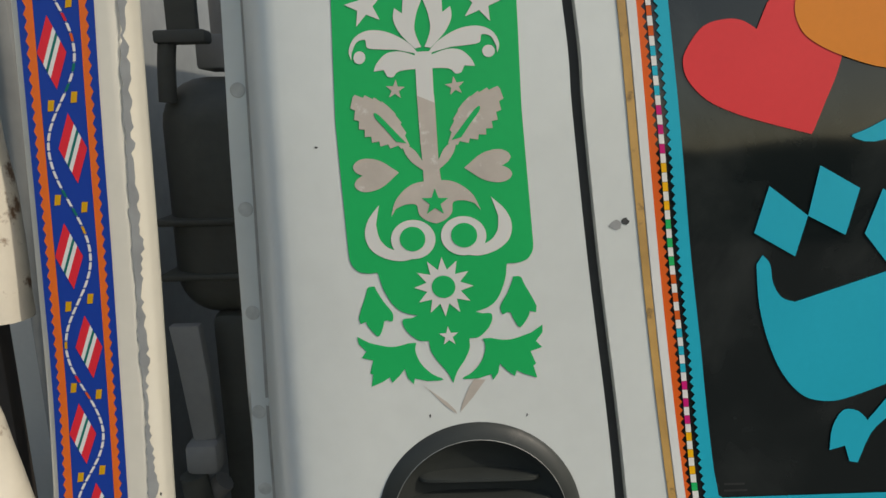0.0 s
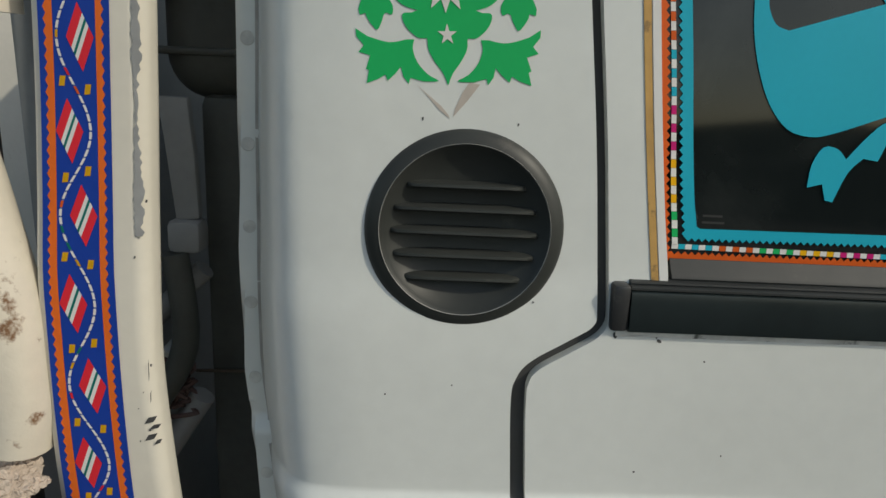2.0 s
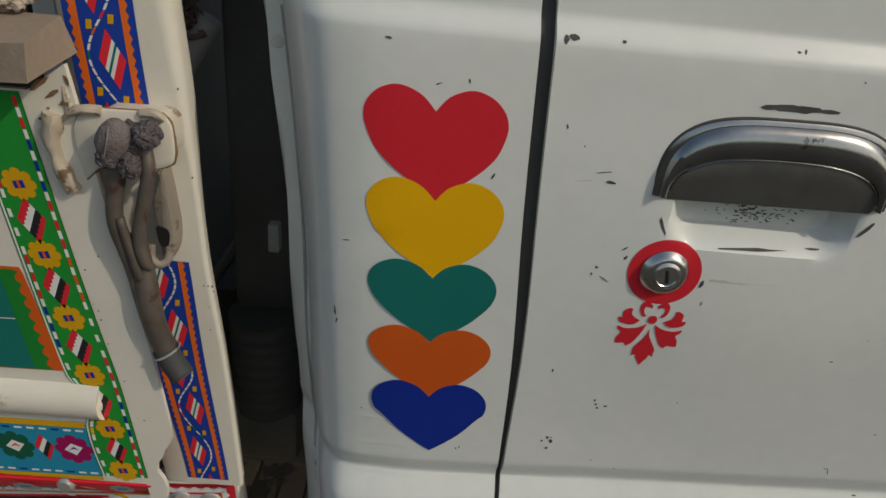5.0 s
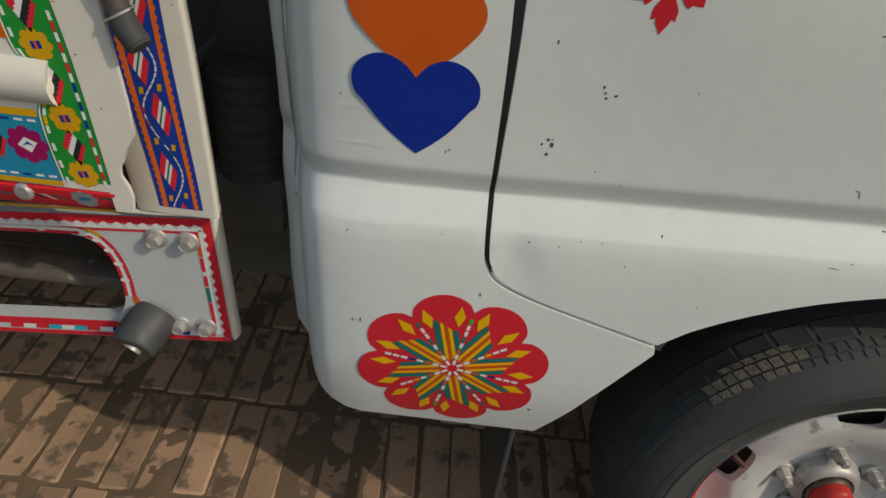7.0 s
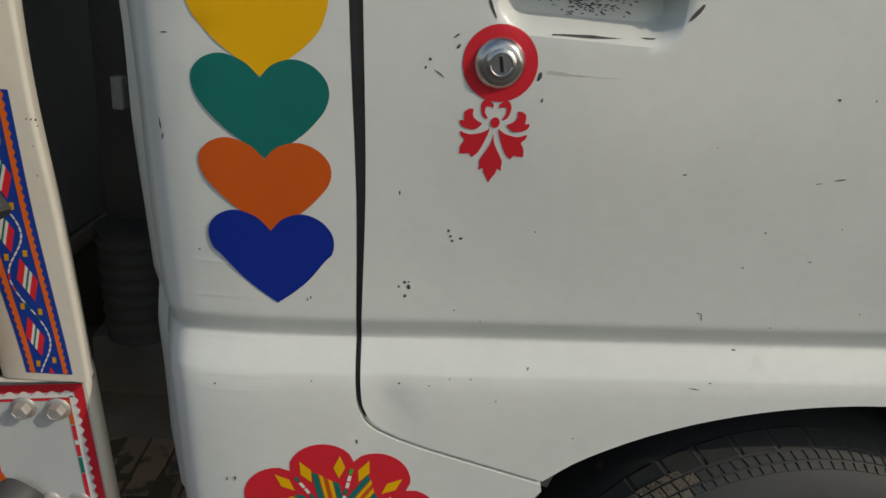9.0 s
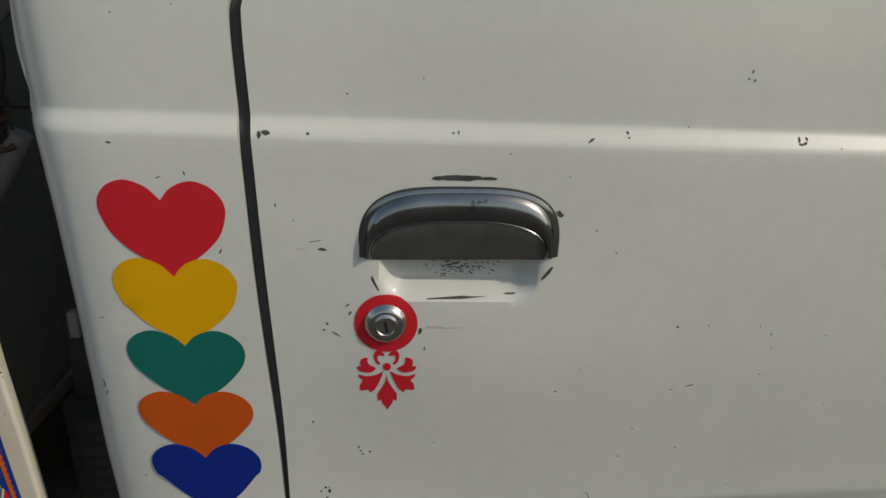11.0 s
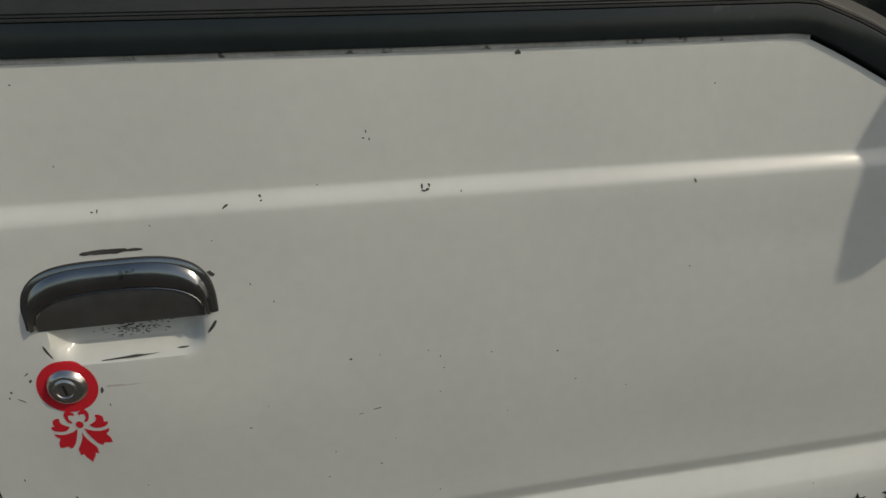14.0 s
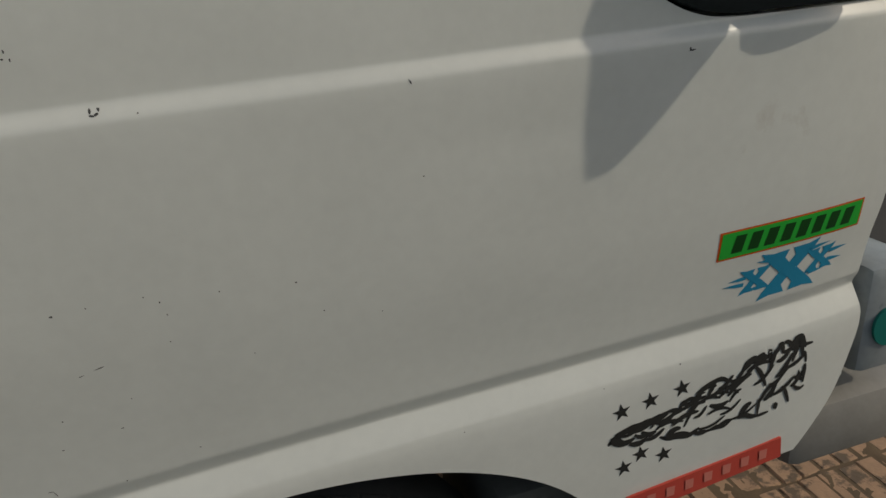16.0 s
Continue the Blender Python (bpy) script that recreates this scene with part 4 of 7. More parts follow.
vent = tpart("vent", tilted(lathe([(0.0732, 0.010), (0.0732, 0.0005), (0.0724, -0.0018), (0.0700, -0.0038), (0.0672, -0.0056), (0.0645, -0.0068), (0.0624, -0.0074), (0.0610, -0.0066), (0.0595, -0.0046), (0.0570, -0.0022), (0.0530, 0.0010), (0.0480, 0.0040), (0.0400, 0.0068), (0.0250, 0.0086), (0.0, 0.0090)], 72, VENT)), VENT_BLACK, None, "round black plastic vent grille with five louvres")
for k, half in enumerate((0.0440, 0.0530, 0.0550, 0.0530, 0.0440)):
    z = VENT.z + 0.0312 - 0.0169 * k
    bm = bmesh.new()
    rows = []
    for x, e in ((-half, 0.0), (-half + 0.002, 0.5), (-half + 0.007, 0.9), (-half * 0.5, 1.0), (half * 0.5, 1.0), (half - 0.007, 0.9), (half - 0.002, 0.5), (half, 0.0)):
        rows.append([bm.verts.new((VENT.x + x, VENT.y + y, z + h)) for y, h in ((0.010, 0.0048), (0.0025 - 0.0060 * e, 0.0022), (0.0020 - 0.0070 * e, 0.0014), (0.0020 - 0.0072 * e, -0.0006), (0.0025 - 0.0060 * e, -0.0016), (0.010, 0.0004))])
    for a, b in zip(rows, rows[1:]):
        for i in range(6):
            bm.faces.new((a[i - 1], a[i], b[i], b[i - 1]))
    bm.faces.new(rows[0])
    bm.faces.new(rows[-1])
    tpart("louvre", tilted(bm), VENT_BLACK, vent)
# thin ring on the rim, paler than the vent
tpart("rim_ring", tilted(lathe([(0.0624, -0.0072), (0.0621, -0.0079), (0.0618, -0.0072)], 72, VENT)), surface("pale_grey_plastic", (0.34, 0.34, 0.32), 0.35, var=0.3, scale=30), vent, "thin pale grey edge")


# ---- door handle and lock ----
def handle_curve(hw, h, e, x0, z0, n=40):
    out = []
    for i in range(n + 1):
        t = math.pi * i / n
        c, s = math.cos(t), math.sin(t)
        out.append((x0 - hw * math.copysign(abs(c) ** (2 / e), c), z0 + h * abs(s) ** (2 / e)))
    return out


HX, HZ = 0.2820, 1.0650
bm = bmesh.new()
rings = []
for hw, h, e, dy, dz in ((0.0940, 0.0665, 3.4, 0.001, 0.0), (0.0940, 0.0665, 3.4, -0.004, 0.0), (0.0903, 0.0635, 3.3, -0.0075, 0.0), (0.0893, 0.0625, 3.3, -0.0075, 0.0), (0.0883, 0.0605, 3.2, -0.0125, 0.0), (0.088, 0.056, 3.1, -0.0175, 0.0005), (0.0865, 0.047, 2.9, -0.0195, 0.001), (0.0845, 0.039, 2.7, -0.0175, 0.0015), (0.083, 0.0355, 2.6, -0.0135, 0.002), (0.082, 0.034, 2.6, -0.004, 0.002)):
    rings.append([bm.verts.new((x, side_y(x, HZ + 0.09) + 0.5 * dy, z + dz + 0.022 * (x - HX))) for x, z in handle_curve(hw, h, e, HX, HZ)])
for a, b in zip(rings, rings[1:]):
    for i in range(len(a) - 1):
        bm.faces.new((a[i], a[i + 1], b[i + 1], b[i]))
handle = tpart("handle_bezel", bm, CHROME, door, "worn chrome handle bezel")
tpart("bezel_seal", tube([(x, side_y(x, 1.16) - 0.0005, z + 0.022 * (x - HX)) for x, z in handle_curve(0.0943, 0.0670, 3.4, HX, HZ)], 0.0016, 6), RUBBER, door, "thin black seal round the handle")
flap_curve = handle_curve(0.0822, 0.0345, 2.6, HX, HZ + 0.002)
bm = bmesh.new()
rows = []
for t, dy in ((0.0, -0.0125), (0.06, -0.0135), (0.45, -0.011), (1.0, -0.0075)):
    rows.append([bm.verts.new((x, side_y(0.2845, 1.16) + 0.5 * dy, (z - HZ - 0.002) * (1 - t) - 0.004 * t + HZ + 0.002 + 0.022 * (x - HX))) for x, z in flap_curve])
for a, b in zip(rows, rows[1:]):
    for i in range(len(a) - 1):
        bm.faces.new((a[i], a[i + 1], b[i + 1], b[i]))
low = [bm.verts.new((v.co.x, v.co.y + 0.006, v.co.z + 0.002)) for v in rows[-1]]
for i in range(len(low) - 1):
    bm.faces.new((rows[-1][i], rows[-1][i + 1], low[i + 1], low[i]))
tpart("handle_flap", bm, DULL_CHROME, door, "dull worn chrome handle flap")
tpart("bezel_edge", tube([(x, side_y(0.2845, 1.16) - 0.0072, z + 0.022 * (x - HX)) for x, z in flap_curve[1:-1]], 0.0009, 6), CHROME, door, "bright chrome lip")

LOCK = Vector((0.2146, side_y(0.2146, 0.9960), 0.9960))
decal("lock_sticker", [oval(0.0306, 0.0306, 48, LOCK.x, LOCK.z)], RED, door, 0.0005, "round red sticker round the lock")
lock = tpart("door_lock", lathe([(0.0206, 0.004), (0.0206, -0.0010), (0.0198, -0.0020), (0.0186, -0.0034), (0.0168, -0.0054), (0.0146, -0.0066), (0.0130, -0.0064), (0.0118, -0.0068), (0.0108, -0.0078), (0.0092, -0.0080), (0.0083, -0.0072), (0.0, -0.0072)], 40, LOCK), STEEL, door, "polished steel door lock")
tpart("keyhole", solid(turn([(-0.0014, -0.0062), (0.0014, -0.0062), (0.0014, 0.0062), (-0.0014, 0.0062)], 12, (LOCK.x, LOCK.z)), LOCK.y - 0.0076, LOCK.y - 0.0068), INK, door, "dark keyhole")


def lock_orn(pts, side=1):
    return turn([(side * u / 5860, -v / 5070) for u, v in pts], 2.0, (LOCK.x, LOCK.z))


centre_leaf = spline([(0, 290), (8, 330), (30, 370), (56, 410), (56, 440)], 3) + [(58, 458), (36, 448)] + spline([(30, 470), (14, 492), (0, 515)], 3)
centre_leaf = centre_leaf + [(-u, v) for u, v in centre_leaf[::-1] if u > 0]
side_leaf = spline([(20, 268), (60, 290), (120, 300), (164, 288)], 3) + [(168, 292)] + spline([(160, 310), (142, 326), (158, 352), (162, 388)], 3) + [(138, 388), (112, 384)] + spline([(98, 402), (72, 382), (48, 342), (30, 300)], 3)
top_leaf = spline([(60, 250), (84, 240), (106, 224), (110, 204), (108, 192), (128, 190), (150, 204), (152, 224), (150, 242)], 3) + spline([(170, 240), (172, 250), (158, 268), (120, 278), (90, 276), (70, 262)], 3)
hook = spline([(12, 168), (38, 150), (62, 152), (74, 174), (70, 202), (56, 224), (40, 230)], 4) + spline([(36, 224), (50, 206), (52, 188), (46, 176)], 3) + [(36, 178), (26, 176), (16, 184)]
decal("leaf_sticker", [lock_orn(centre_leaf)], RED, door, 0.0004, "red leaf sticker")
decal("dot_sticker", [lock_orn(oval(23, 23, 20, 2, 243))], RED, door, 0.0004, "red dot sticker")
for s in (1, -1):
    decal("leaf_sticker", [lock_orn(side_leaf, s)], RED, door, 0.0004, "red leaf sticker")
    decal("leaf_sticker", [lock_orn(top_leaf, s)], RED, door, 0.0004, "red leaf sticker")
    decal("hook_sticker", [lock_orn(hook, s)], RED, door, 0.0004, "red hook sticker")


# ---- front of the door: label, crossed flames, leaping flourish with stars ----
def label_place(pts):
    return [(1.3065 + u * 0.247, 0.8810 + v * 0.0445 + u * 0.0065 - u * v * 0.001) for u, v in pts]


tag = decal("label_sticker", [label_place([(0, 0), (1, 0), (1, 1), (0.0, 1)])], ORANGE, door, 0.0005, "bright green label sticker with an orange edge")
decal("label_field", [label_place([(0.012, 0.06), (0.988, 0.06), (0.988, 0.94), (0.016, 0.94)])], LETTER_GREEN, tag, 0.0009)
for k in range(8):
    u = 0.085 + 0.108 * k
    decal("bar", [label_place([(u, 0.2), (u + 0.07, 0.2), (u + 0.09, 0.8), (u + 0.02, 0.8)])], vinyl("dark_green_ink", (0.006, 0.06, 0.012)), tag, 0.0012)


def cross_stroke(x, z, s, flip):
    """One slanting stroke of a cross: wide, with a flicked serif at each end."""
    half = [(-0.24, 0.0), (0.20, 0.50), (0.08, 0.78), (0.66, 0.76), (1.12, 0.86), (0.92, 0.58), (0.34, 0.0)]
    return turn(half + [(-u, -v) for u, v in half], 4, (x, z), s, flip) if flip > 0 else turn([(-u, v) for u, v in half + [(-u, -v) for u, v in half]], 4, (x, z), s)


for x, z, s in ((1.436, 0.8410, 0.046), (1.379, 0.8375, 0.024), (1.492, 0.8470, 0.024)):
    for j, flip in enumerate((1, -1)):
        decal("crossed_flames_sticker", [cross_stroke(x, z, s, flip)], SKY_BLUE, door, 0.0005 + 0.0003 * j, "blue crossed flames sticker")
for x, z, ln, deg in ((1.362, 0.8440, 0.030, 184), (1.360, 0.8330, 0.036, 176), (1.395, 0.8230, 0.034, 182), (1.405, 0.8640, 0.030, 176), (1.470, 0.8680, 0.036, 8), (1.475, 0.8270, 0.028, 4), (1.508, 0.8560, 0.034, 5), (1.506, 0.8420, 0.030, -2)):
    decal("flame_tail_sticker", [turn([(0, -0.0035), (ln * 0.4, -0.0026), (ln, 0.0), (ln * 0.35, 0.0030), (0, 0.0030)], deg, (x, z))], SKY_BLUE, door, 0.0011, "thin blue flame tail sticker")
BLACK_VINYL = vinyl("matt_black", (0.03, 0.03, 0.028), 0.55)
for x, z in ((1.165, 0.677), (1.212, 0.683), (1.264, 0.690), (1.478, 0.649), (1.172, 0.572), (1.200, 0.590), (1.240, 0.576)):
    decal("star_sticker", [turn(star(5, 0.0155, 0.0062), 8, (x, z))], BLACK_VINYL, door, 0.0005, "small black star sticker")
flow = random.Random(5)


def stroke_sticker(name, pts, width, n=5, off=0.0005):
    decal(name, [ribbon(spline(pts, n), lambda t: 0.0016 + 1.25 * width * math.sin(math.pi * min(1, 0.06 + 0.9 * t)) ** 0.8)], BLACK_VINYL, door, off, "black curled flourish sticker")


flourish_low = cubic([1.150, 1.19, 1.25, 1.32, 1.40, 1.47, 1.50], [0.622, 0.612, 0.603, 0.597, 0.598, 0.608, 0.640])
flourish_high = cubic([1.150, 1.19, 1.25, 1.30, 1.36, 1.42, 1.47, 1.50], [0.640, 0.645, 0.656, 0.678, 0.700, 0.715, 0.724, 0.705])
for k in range(104):
    x = 1.155 + 0.335 * ((k * 0.618) % 1.0) ** 0.85
    lo, hi = flourish_low(x), flourish_high(x)
    f = flow.choice((0.0, 0.16, 0.33, 0.5, 0.66, 0.83, 1.0, 1.0, 0.92))
    z, ln = lo + (hi - lo) * f, flow.uniform(0.022, 0.050)
    a = radians((10, 30, 26)[k % 3] * (0.3 + 0.9 * f) + flow.uniform(-38, 38) + (70 if x > 1.40 and k % 2 else 0))
    pts = []
    for t in (0, 0.33, 0.66, 1):
        u, v = x + ln * (t - 0.5) * math.cos(a), z + ln * (t - 0.5) * math.sin(a) + 0.006 * math.sin(3.1 * t) * (1 if k % 2 else -1)
        u = min(max(u, 1.148), 1.497)
        pts.append((u, min(max(v, flourish_low(u)), flourish_high(u))))
    stroke_sticker("flourish_stroke_sticker", pts, flow.uniform(0.0030, 0.0075), 4, 0.0005 + 0.00001 * k)

# ---- chips and scratches in the paint ----
chips = random.Random(11)


def chip(x, z, w, h, deg=0.0, parent=door, mat=CHIP):
    n = 9
    out = []
    for i in range(n):
        t = 2 * math.pi * i / n
        q = chips.uniform(0.55, 1.1)
        out.append((w / 2 * q * math.cos(t), h / 2 * q * math.sin(t)))
    decal("paint_chip", [turn(out, deg, (x, z))], mat, parent, 0.00035, "", 0.05)


for x, z, w, h, a in ((0.398, 1.179, 0.009, 0.0026, 35), (0.4325, 1.1870, 0.003, 0.004, 0), (0.4335, 1.1825, 0.003, 0.003, 0), (0.599, 1.1865, 0.003, 0.006, 0), (0.604, 1.183, 0.005, 0.003, 25), (0.6065, 1.1872, 0.003, 0.004, 0), (0.600, 1.1825, 0.005, 0.003, 0), (1.241, 1.170, 0.011, 0.003, 5), (1.2385, 1.1715, 0.004, 0.005, 0), (0.703, 1.318, 0.007, 0.006, 0),
                      (0.537, 0.923, 0.018, 0.0016, 12), (0.5185, 0.918, 0.008, 0.001, 12), (0.511, 0.993, 0.0035, 0.003, 0), (0.753, 0.978, 0.003, 0.003, 0), (0.599, 0.995, 0.002, 0.002, 0), (0.392, 0.916, 0.005, 0.0022, 8), (0.544, 0.995, 0.0016, 0.002, 0), (0.617, 0.970, 0.002, 0.0022, 0), (0.613, 0.986, 0.0016, 0.003, 0),
                      (0.248, 0.989, 0.0035, 0.008, -15), (0.154, 1.070, 0.010, 0.0028, -8), (0.147, 1.0775, 0.016, 0.0010, 10), (0.167, 0.983, 0.012, 0.0014, -32), (0.158, 0.994, 0.003, 0.003, 0), (0.155, 0.987, 0.002, 0.003, 0), (0.1775, 1.014, 0.007, 0.0016, 40), (0.180, 1.006, 0.003, 0.005, -20), (0.189, 0.8445, 0.003, 0.004, 0), (0.193, 0.8348, 0.004, 0.003, 0), (0.191, 0.839, 0.003, 0.003, 0),
                      (0.2008, 0.838, 0.004, 0.003, 20), (0.153, 0.788, 0.003, 0.004, 0), (0.1575, 0.783, 0.004, 0.006, 10), (0.1545, 0.7735, 0.003, 0.004, 0), (0.148, 0.783, 0.003, 0.003, 0), (0.157, 0.7885, 0.003, 0.002, 0), (0.142, 0.8775, 0.0016, 0.005, 8), (0.253, 0.970, 0.0014, 0.005, 0), (0.176, 1.211, 0.002, 0.002, 0), (0.243, 1.227, 0.0014, 0.002, 0), (0.220, 1.304, 0.002, 0.002, 0),
                      (0.271, 1.181, 0.004, 0.0016, -20), (0.324, 1.165, 0.002, 0.002, 0), (0.381, 1.145, 0.0018, 0.0018, 0), (0.413, 1.0945, 0.0016, 0.003, 0), (0.435, 1.072, 0.0018, 0.002, 0), (0.112, 1.111, 0.0016, 0.005, 10), (0.128, 1.097, 0.0016, 0.002, 0), (0.142, 1.176, 0.004, 0.003, 0), (0.276, 1.182, 0.002, 0.004, 0), (0.640, 1.180, 0.002, 0.002, 0), (0.491, 1.194, 0.002, 0.002, 0),
                      (0.904, 1.176, 0.002, 0.007, 25), (0.908, 1.074, 0.002, 0.002, 0), (0.922, 1.279, 0.002, 0.002, 0), (0.544, 1.246, 0.002, 0.004, 0), (0.541, 1.2395, 0.0025, 0.002, 0), (0.547, 1.238, 0.0022, 0.004, 0), (0.778, 0.936, 0.002, 0.002, 0), (0.844, 0.919, 0.0016, 0.002, 0), (0.673, 0.985, 0.0018, 0.002, 0), (0.694, 0.900, 0.0014, 0.002, 0), (0.538, 0.840, 0.004, 0.0016, 10), (0.4845, 0.8665, 0.002, 0.002, 0),
                      (0.557, 0.876, 0.0016, 0.002, 0), (0.474, 0.829, 0.003, 0.0015, 0), (0.610, 0.787, 0.002, 0.002, 0), (0.523, 0.765, 0.0018, 0.002, 0), (0.415, 0.943, 0.0014, 0.002, 0), (0.612, 0.937, 0.002, 0.002, 0), (0.268, 0.850, 0.0016, 0.002, 0), (0.203, 0.761, 0.0018, 0.002, 0), (0.230, 0.7505, 0.0018, 0.002, 0), (0.449, 0.772, 0.0012, 0.012, 20), (0.445, 0.776, 0.006, 0.0010, -10), (0.284, 0.7025, 0.0018, 0.004, 0),
                      (0.341, 0.628, 0.002, 0.002, 0), (0.255, 0.667, 0.0014, 0.003, 0), (0.432, 0.603, 0.005, 0.002, 15), (0.457, 0.694, 0.013, 0.0014, -4), (0.473, 0.701, 0.003, 0.0016, 20), (0.497, 0.733, 0.005, 0.0016, 0), (0.156, 0.680, 0.003, 0.002, 0), (0.186, 0.680, 0.002, 0.002, 0), (0.206, 0.688, 0.0018, 0.002, 0), (0.227, 0.689, 0.002, 0.002, 0),
                      (0.180, 1.325, 0.003, 0.010, 15), (0.1835, 1.319, 0.006, 0.0025, -35), (0.150, 1.322, 0.004, 0.006, 0), (0.105, 1.176, 0.010, 0.005, -12), (0.118, 0.610, 0.002, 0.006, 5), (1.261, 0.730, 0.003, 0.003, 0), (1.138, 0.723, 0.0016, 0.002, 0), (0.931, 0.713, 0.002, 0.002, 0)):
    chip(x, z, w, h, a)
for x, z, w, h, a in ((-0.0135, 0.554, 0.002, 0.006, 0), (-0.005, 0.5555, 0.0025, 0.007, 0), (0.100, 1.174, 0.005, 0.008, 0), (0.204, 0.434, 0.005, 0.005, 20), (0.1965, 0.491, 0.0016, 0.006, 0), (-0.063, 0.920, 0.0018, 0.014, 6), (-0.0615, 0.909, 0.0016, 0.007, -15), (-0.028, 1.163, 0.006, 0.002, -12), (0.061, 1.065, 0.002, 0.006, -20), (0.0115, 1.1335, 0.006, 0.0012, 25), (0.034, 1.138, 0.0014, 0.005, 15),
                      (-0.054, 0.994, 0.008, 0.0012, 4), (0.066, 0.765, 0.0014, 0.004, 0), (-0.035, 0.807, 0.002, 0.002, 0), (-0.023, 0.669, 0.002, 0.003, 0), (0.070, 0.678, 0.0018, 0.002, 0), (0.063, 0.763, 0.0014, 0.004, 0), (-0.020, 1.269, 0.0014, 0.002, 0), (0.030, 1.278, 0.0012, 0.002, 0), (0.087, 1.344, 0.002, 0.002, 0), (-0.070, 1.661, 0.003, 0.002, 0), (0.0, 1.473, 0.0015, 0.003, 0), (0.068, 1.472, 0.0015, 0.003, 0)):
    chip(x, z, w, h, a, quarter)
for x, w in ((0.262, 0.030), (0.272, 0.030), (0.284, 0.026), (0.292, 0.022), (0.303, 0.022), (0.278, 0.05)):
    chip(x + 0.002, 1.1408 + chips.uniform(-0.0008, 0.0008), w, 0.0048, 3)
for x, z, w, h, a in ((0.281, 1.0235, 0.070, 0.0022, 2), (0.335, 1.0265, 0.016, 0.002, 2), (0.203, 1.038, 0.018, 0.003, -65), (0.369, 1.050, 0.020, 0.004, 55), (0.375, 1.110, 0.010, 0.006, -40)):
    chip(x, z, w, h, a)
for _ in range(90):
    chip(chips.gauss(0.2865, 0.015), chips.gauss(1.0475, 0.0042), chips.uniform(0.0018, 0.0060), chips.uniform(0.0007, 0.0018), chips.uniform(-25, 25))
chip(0.135, 1.607, 0.006, 0.005, 0)
chip(0.128, 1.605, 0.010, 0.009, 0, door, CHIP_GREY)

# ---- the side window's stickers ----
SHUT = on_glass
left_in = cubic([1.36, 1.377, 1.394, 1.43, 1.5048, 1.5814, 1.668, 1.737, 1.98], [0.1850, 0.1832, 0.1812, 0.1770, 0.1694, 0.1597, 0.1508, 0.1425, 0.113])
squeeze = cubic([1.36, 1.40, 1.425, 1.50, 1.60, 1.75, 1.98], [1.0, 1.0, 0.93, 0.84, 0.82, 0.79, 0.74])


def border(name, a, b, z_lo, material, label, off=0.0012, teeth="", pitch=0.0052, x_end=1.02, foot=None, rise=0.0):
    """An L-shaped strip down the window's rear edge and along its foot; teeth: which side is cut in zigzag."""
    rear_o, rear_i = [], []
    n = 90
    for i in range(n * 2 + 1):
        z = 1.95 - (1.95 - z_lo) * i / (n * 2)
        j = 0.0026 if i % 2 else 0.0
        rear_o.append((left_in(z) + squeeze(z) * a - (j if "o" in teeth else 0), z))
        rear_i.append((left_in(z) + squeeze(z) * b + (j if "i" in teeth else 0), z))
    w = foot or b - a
    foot_o, foot_i = [], []
    x0, x1 = left_in(z_lo), x_end
    m = int((x1 - x0) / pitch) * 2
    for i in range(m + 1):
        x = x0 + a + (x1 - x0) * i / m
        j = 0.0026 if i % 2 else 0.0
        foot_o.append((x, z_lo + rise * (x - x0) - (j if "o" in teeth else 0)))
        if x > left_in(z_lo + w) + b + 0.001:
            foot_i.append((x, z_lo + w + rise * (x - x0) + (j if "i" in teeth else 0)))
    rear_i = [p for p in rear_i if p[1] > z_lo + w + 0.001]
    outline = rear_o[:-1] + foot_o + foot_i[::-1] + rear_i[::-1]
    return decal(name, [outline], material, window, off, label, 0.06, SHUT)


border("border_sticker", 0.0, 0.0052, 1.3768, ORANGE, "orange zigzag border sticker", teeth="i", foot=0.0046)
border("border_sticker", 0.0192, 0.0280, 1.3942, TEAL, "teal zigzag border sticker", teeth="o", foot=0.0072, rise=0.008)
TONES = (MAGENTA, YELLOW, GREEN, ORANGE, TEAL)
z, k = 1.9194, 0
while z > 1.3905:
    q = squeeze(z)
    x, xb, w = left_in(z) + 0.0092 * q, left_in(z - 0.0062) + 0.0092 * q, 0.0043 * q
    decal("border_dash_sticker", [[(x, z), (x + w, z), (xb + w, z - 0.0062), (xb, z - 0.0062)]], TONES[(k // 6 + 4) % 5] if k % 2 else PALE, window, 0.0012, "small coloured dash sticker", 0.06, SHUT)
    z -= 0.0064
    k += 1
x, k = left_in(1.39) + 0.0092, 0
while x < 1.0:
    z = 1.3858 - 0.010 * min(x - 0.19, 0.15)
    decal("border_dash_sticker", [[(x, z), (x + 0.0050, z), (x + 0.0050, z + 0.0038), (x, z + 0.0038)]], (TEAL, ORANGE, GREEN, YELLOW, MAGENTA)[(k // 6) % 5] if k % 2 else PALE, window, 0.0012, "small coloured dash sticker", 0.06, SHUT)
    x += 0.0052
    k += 1

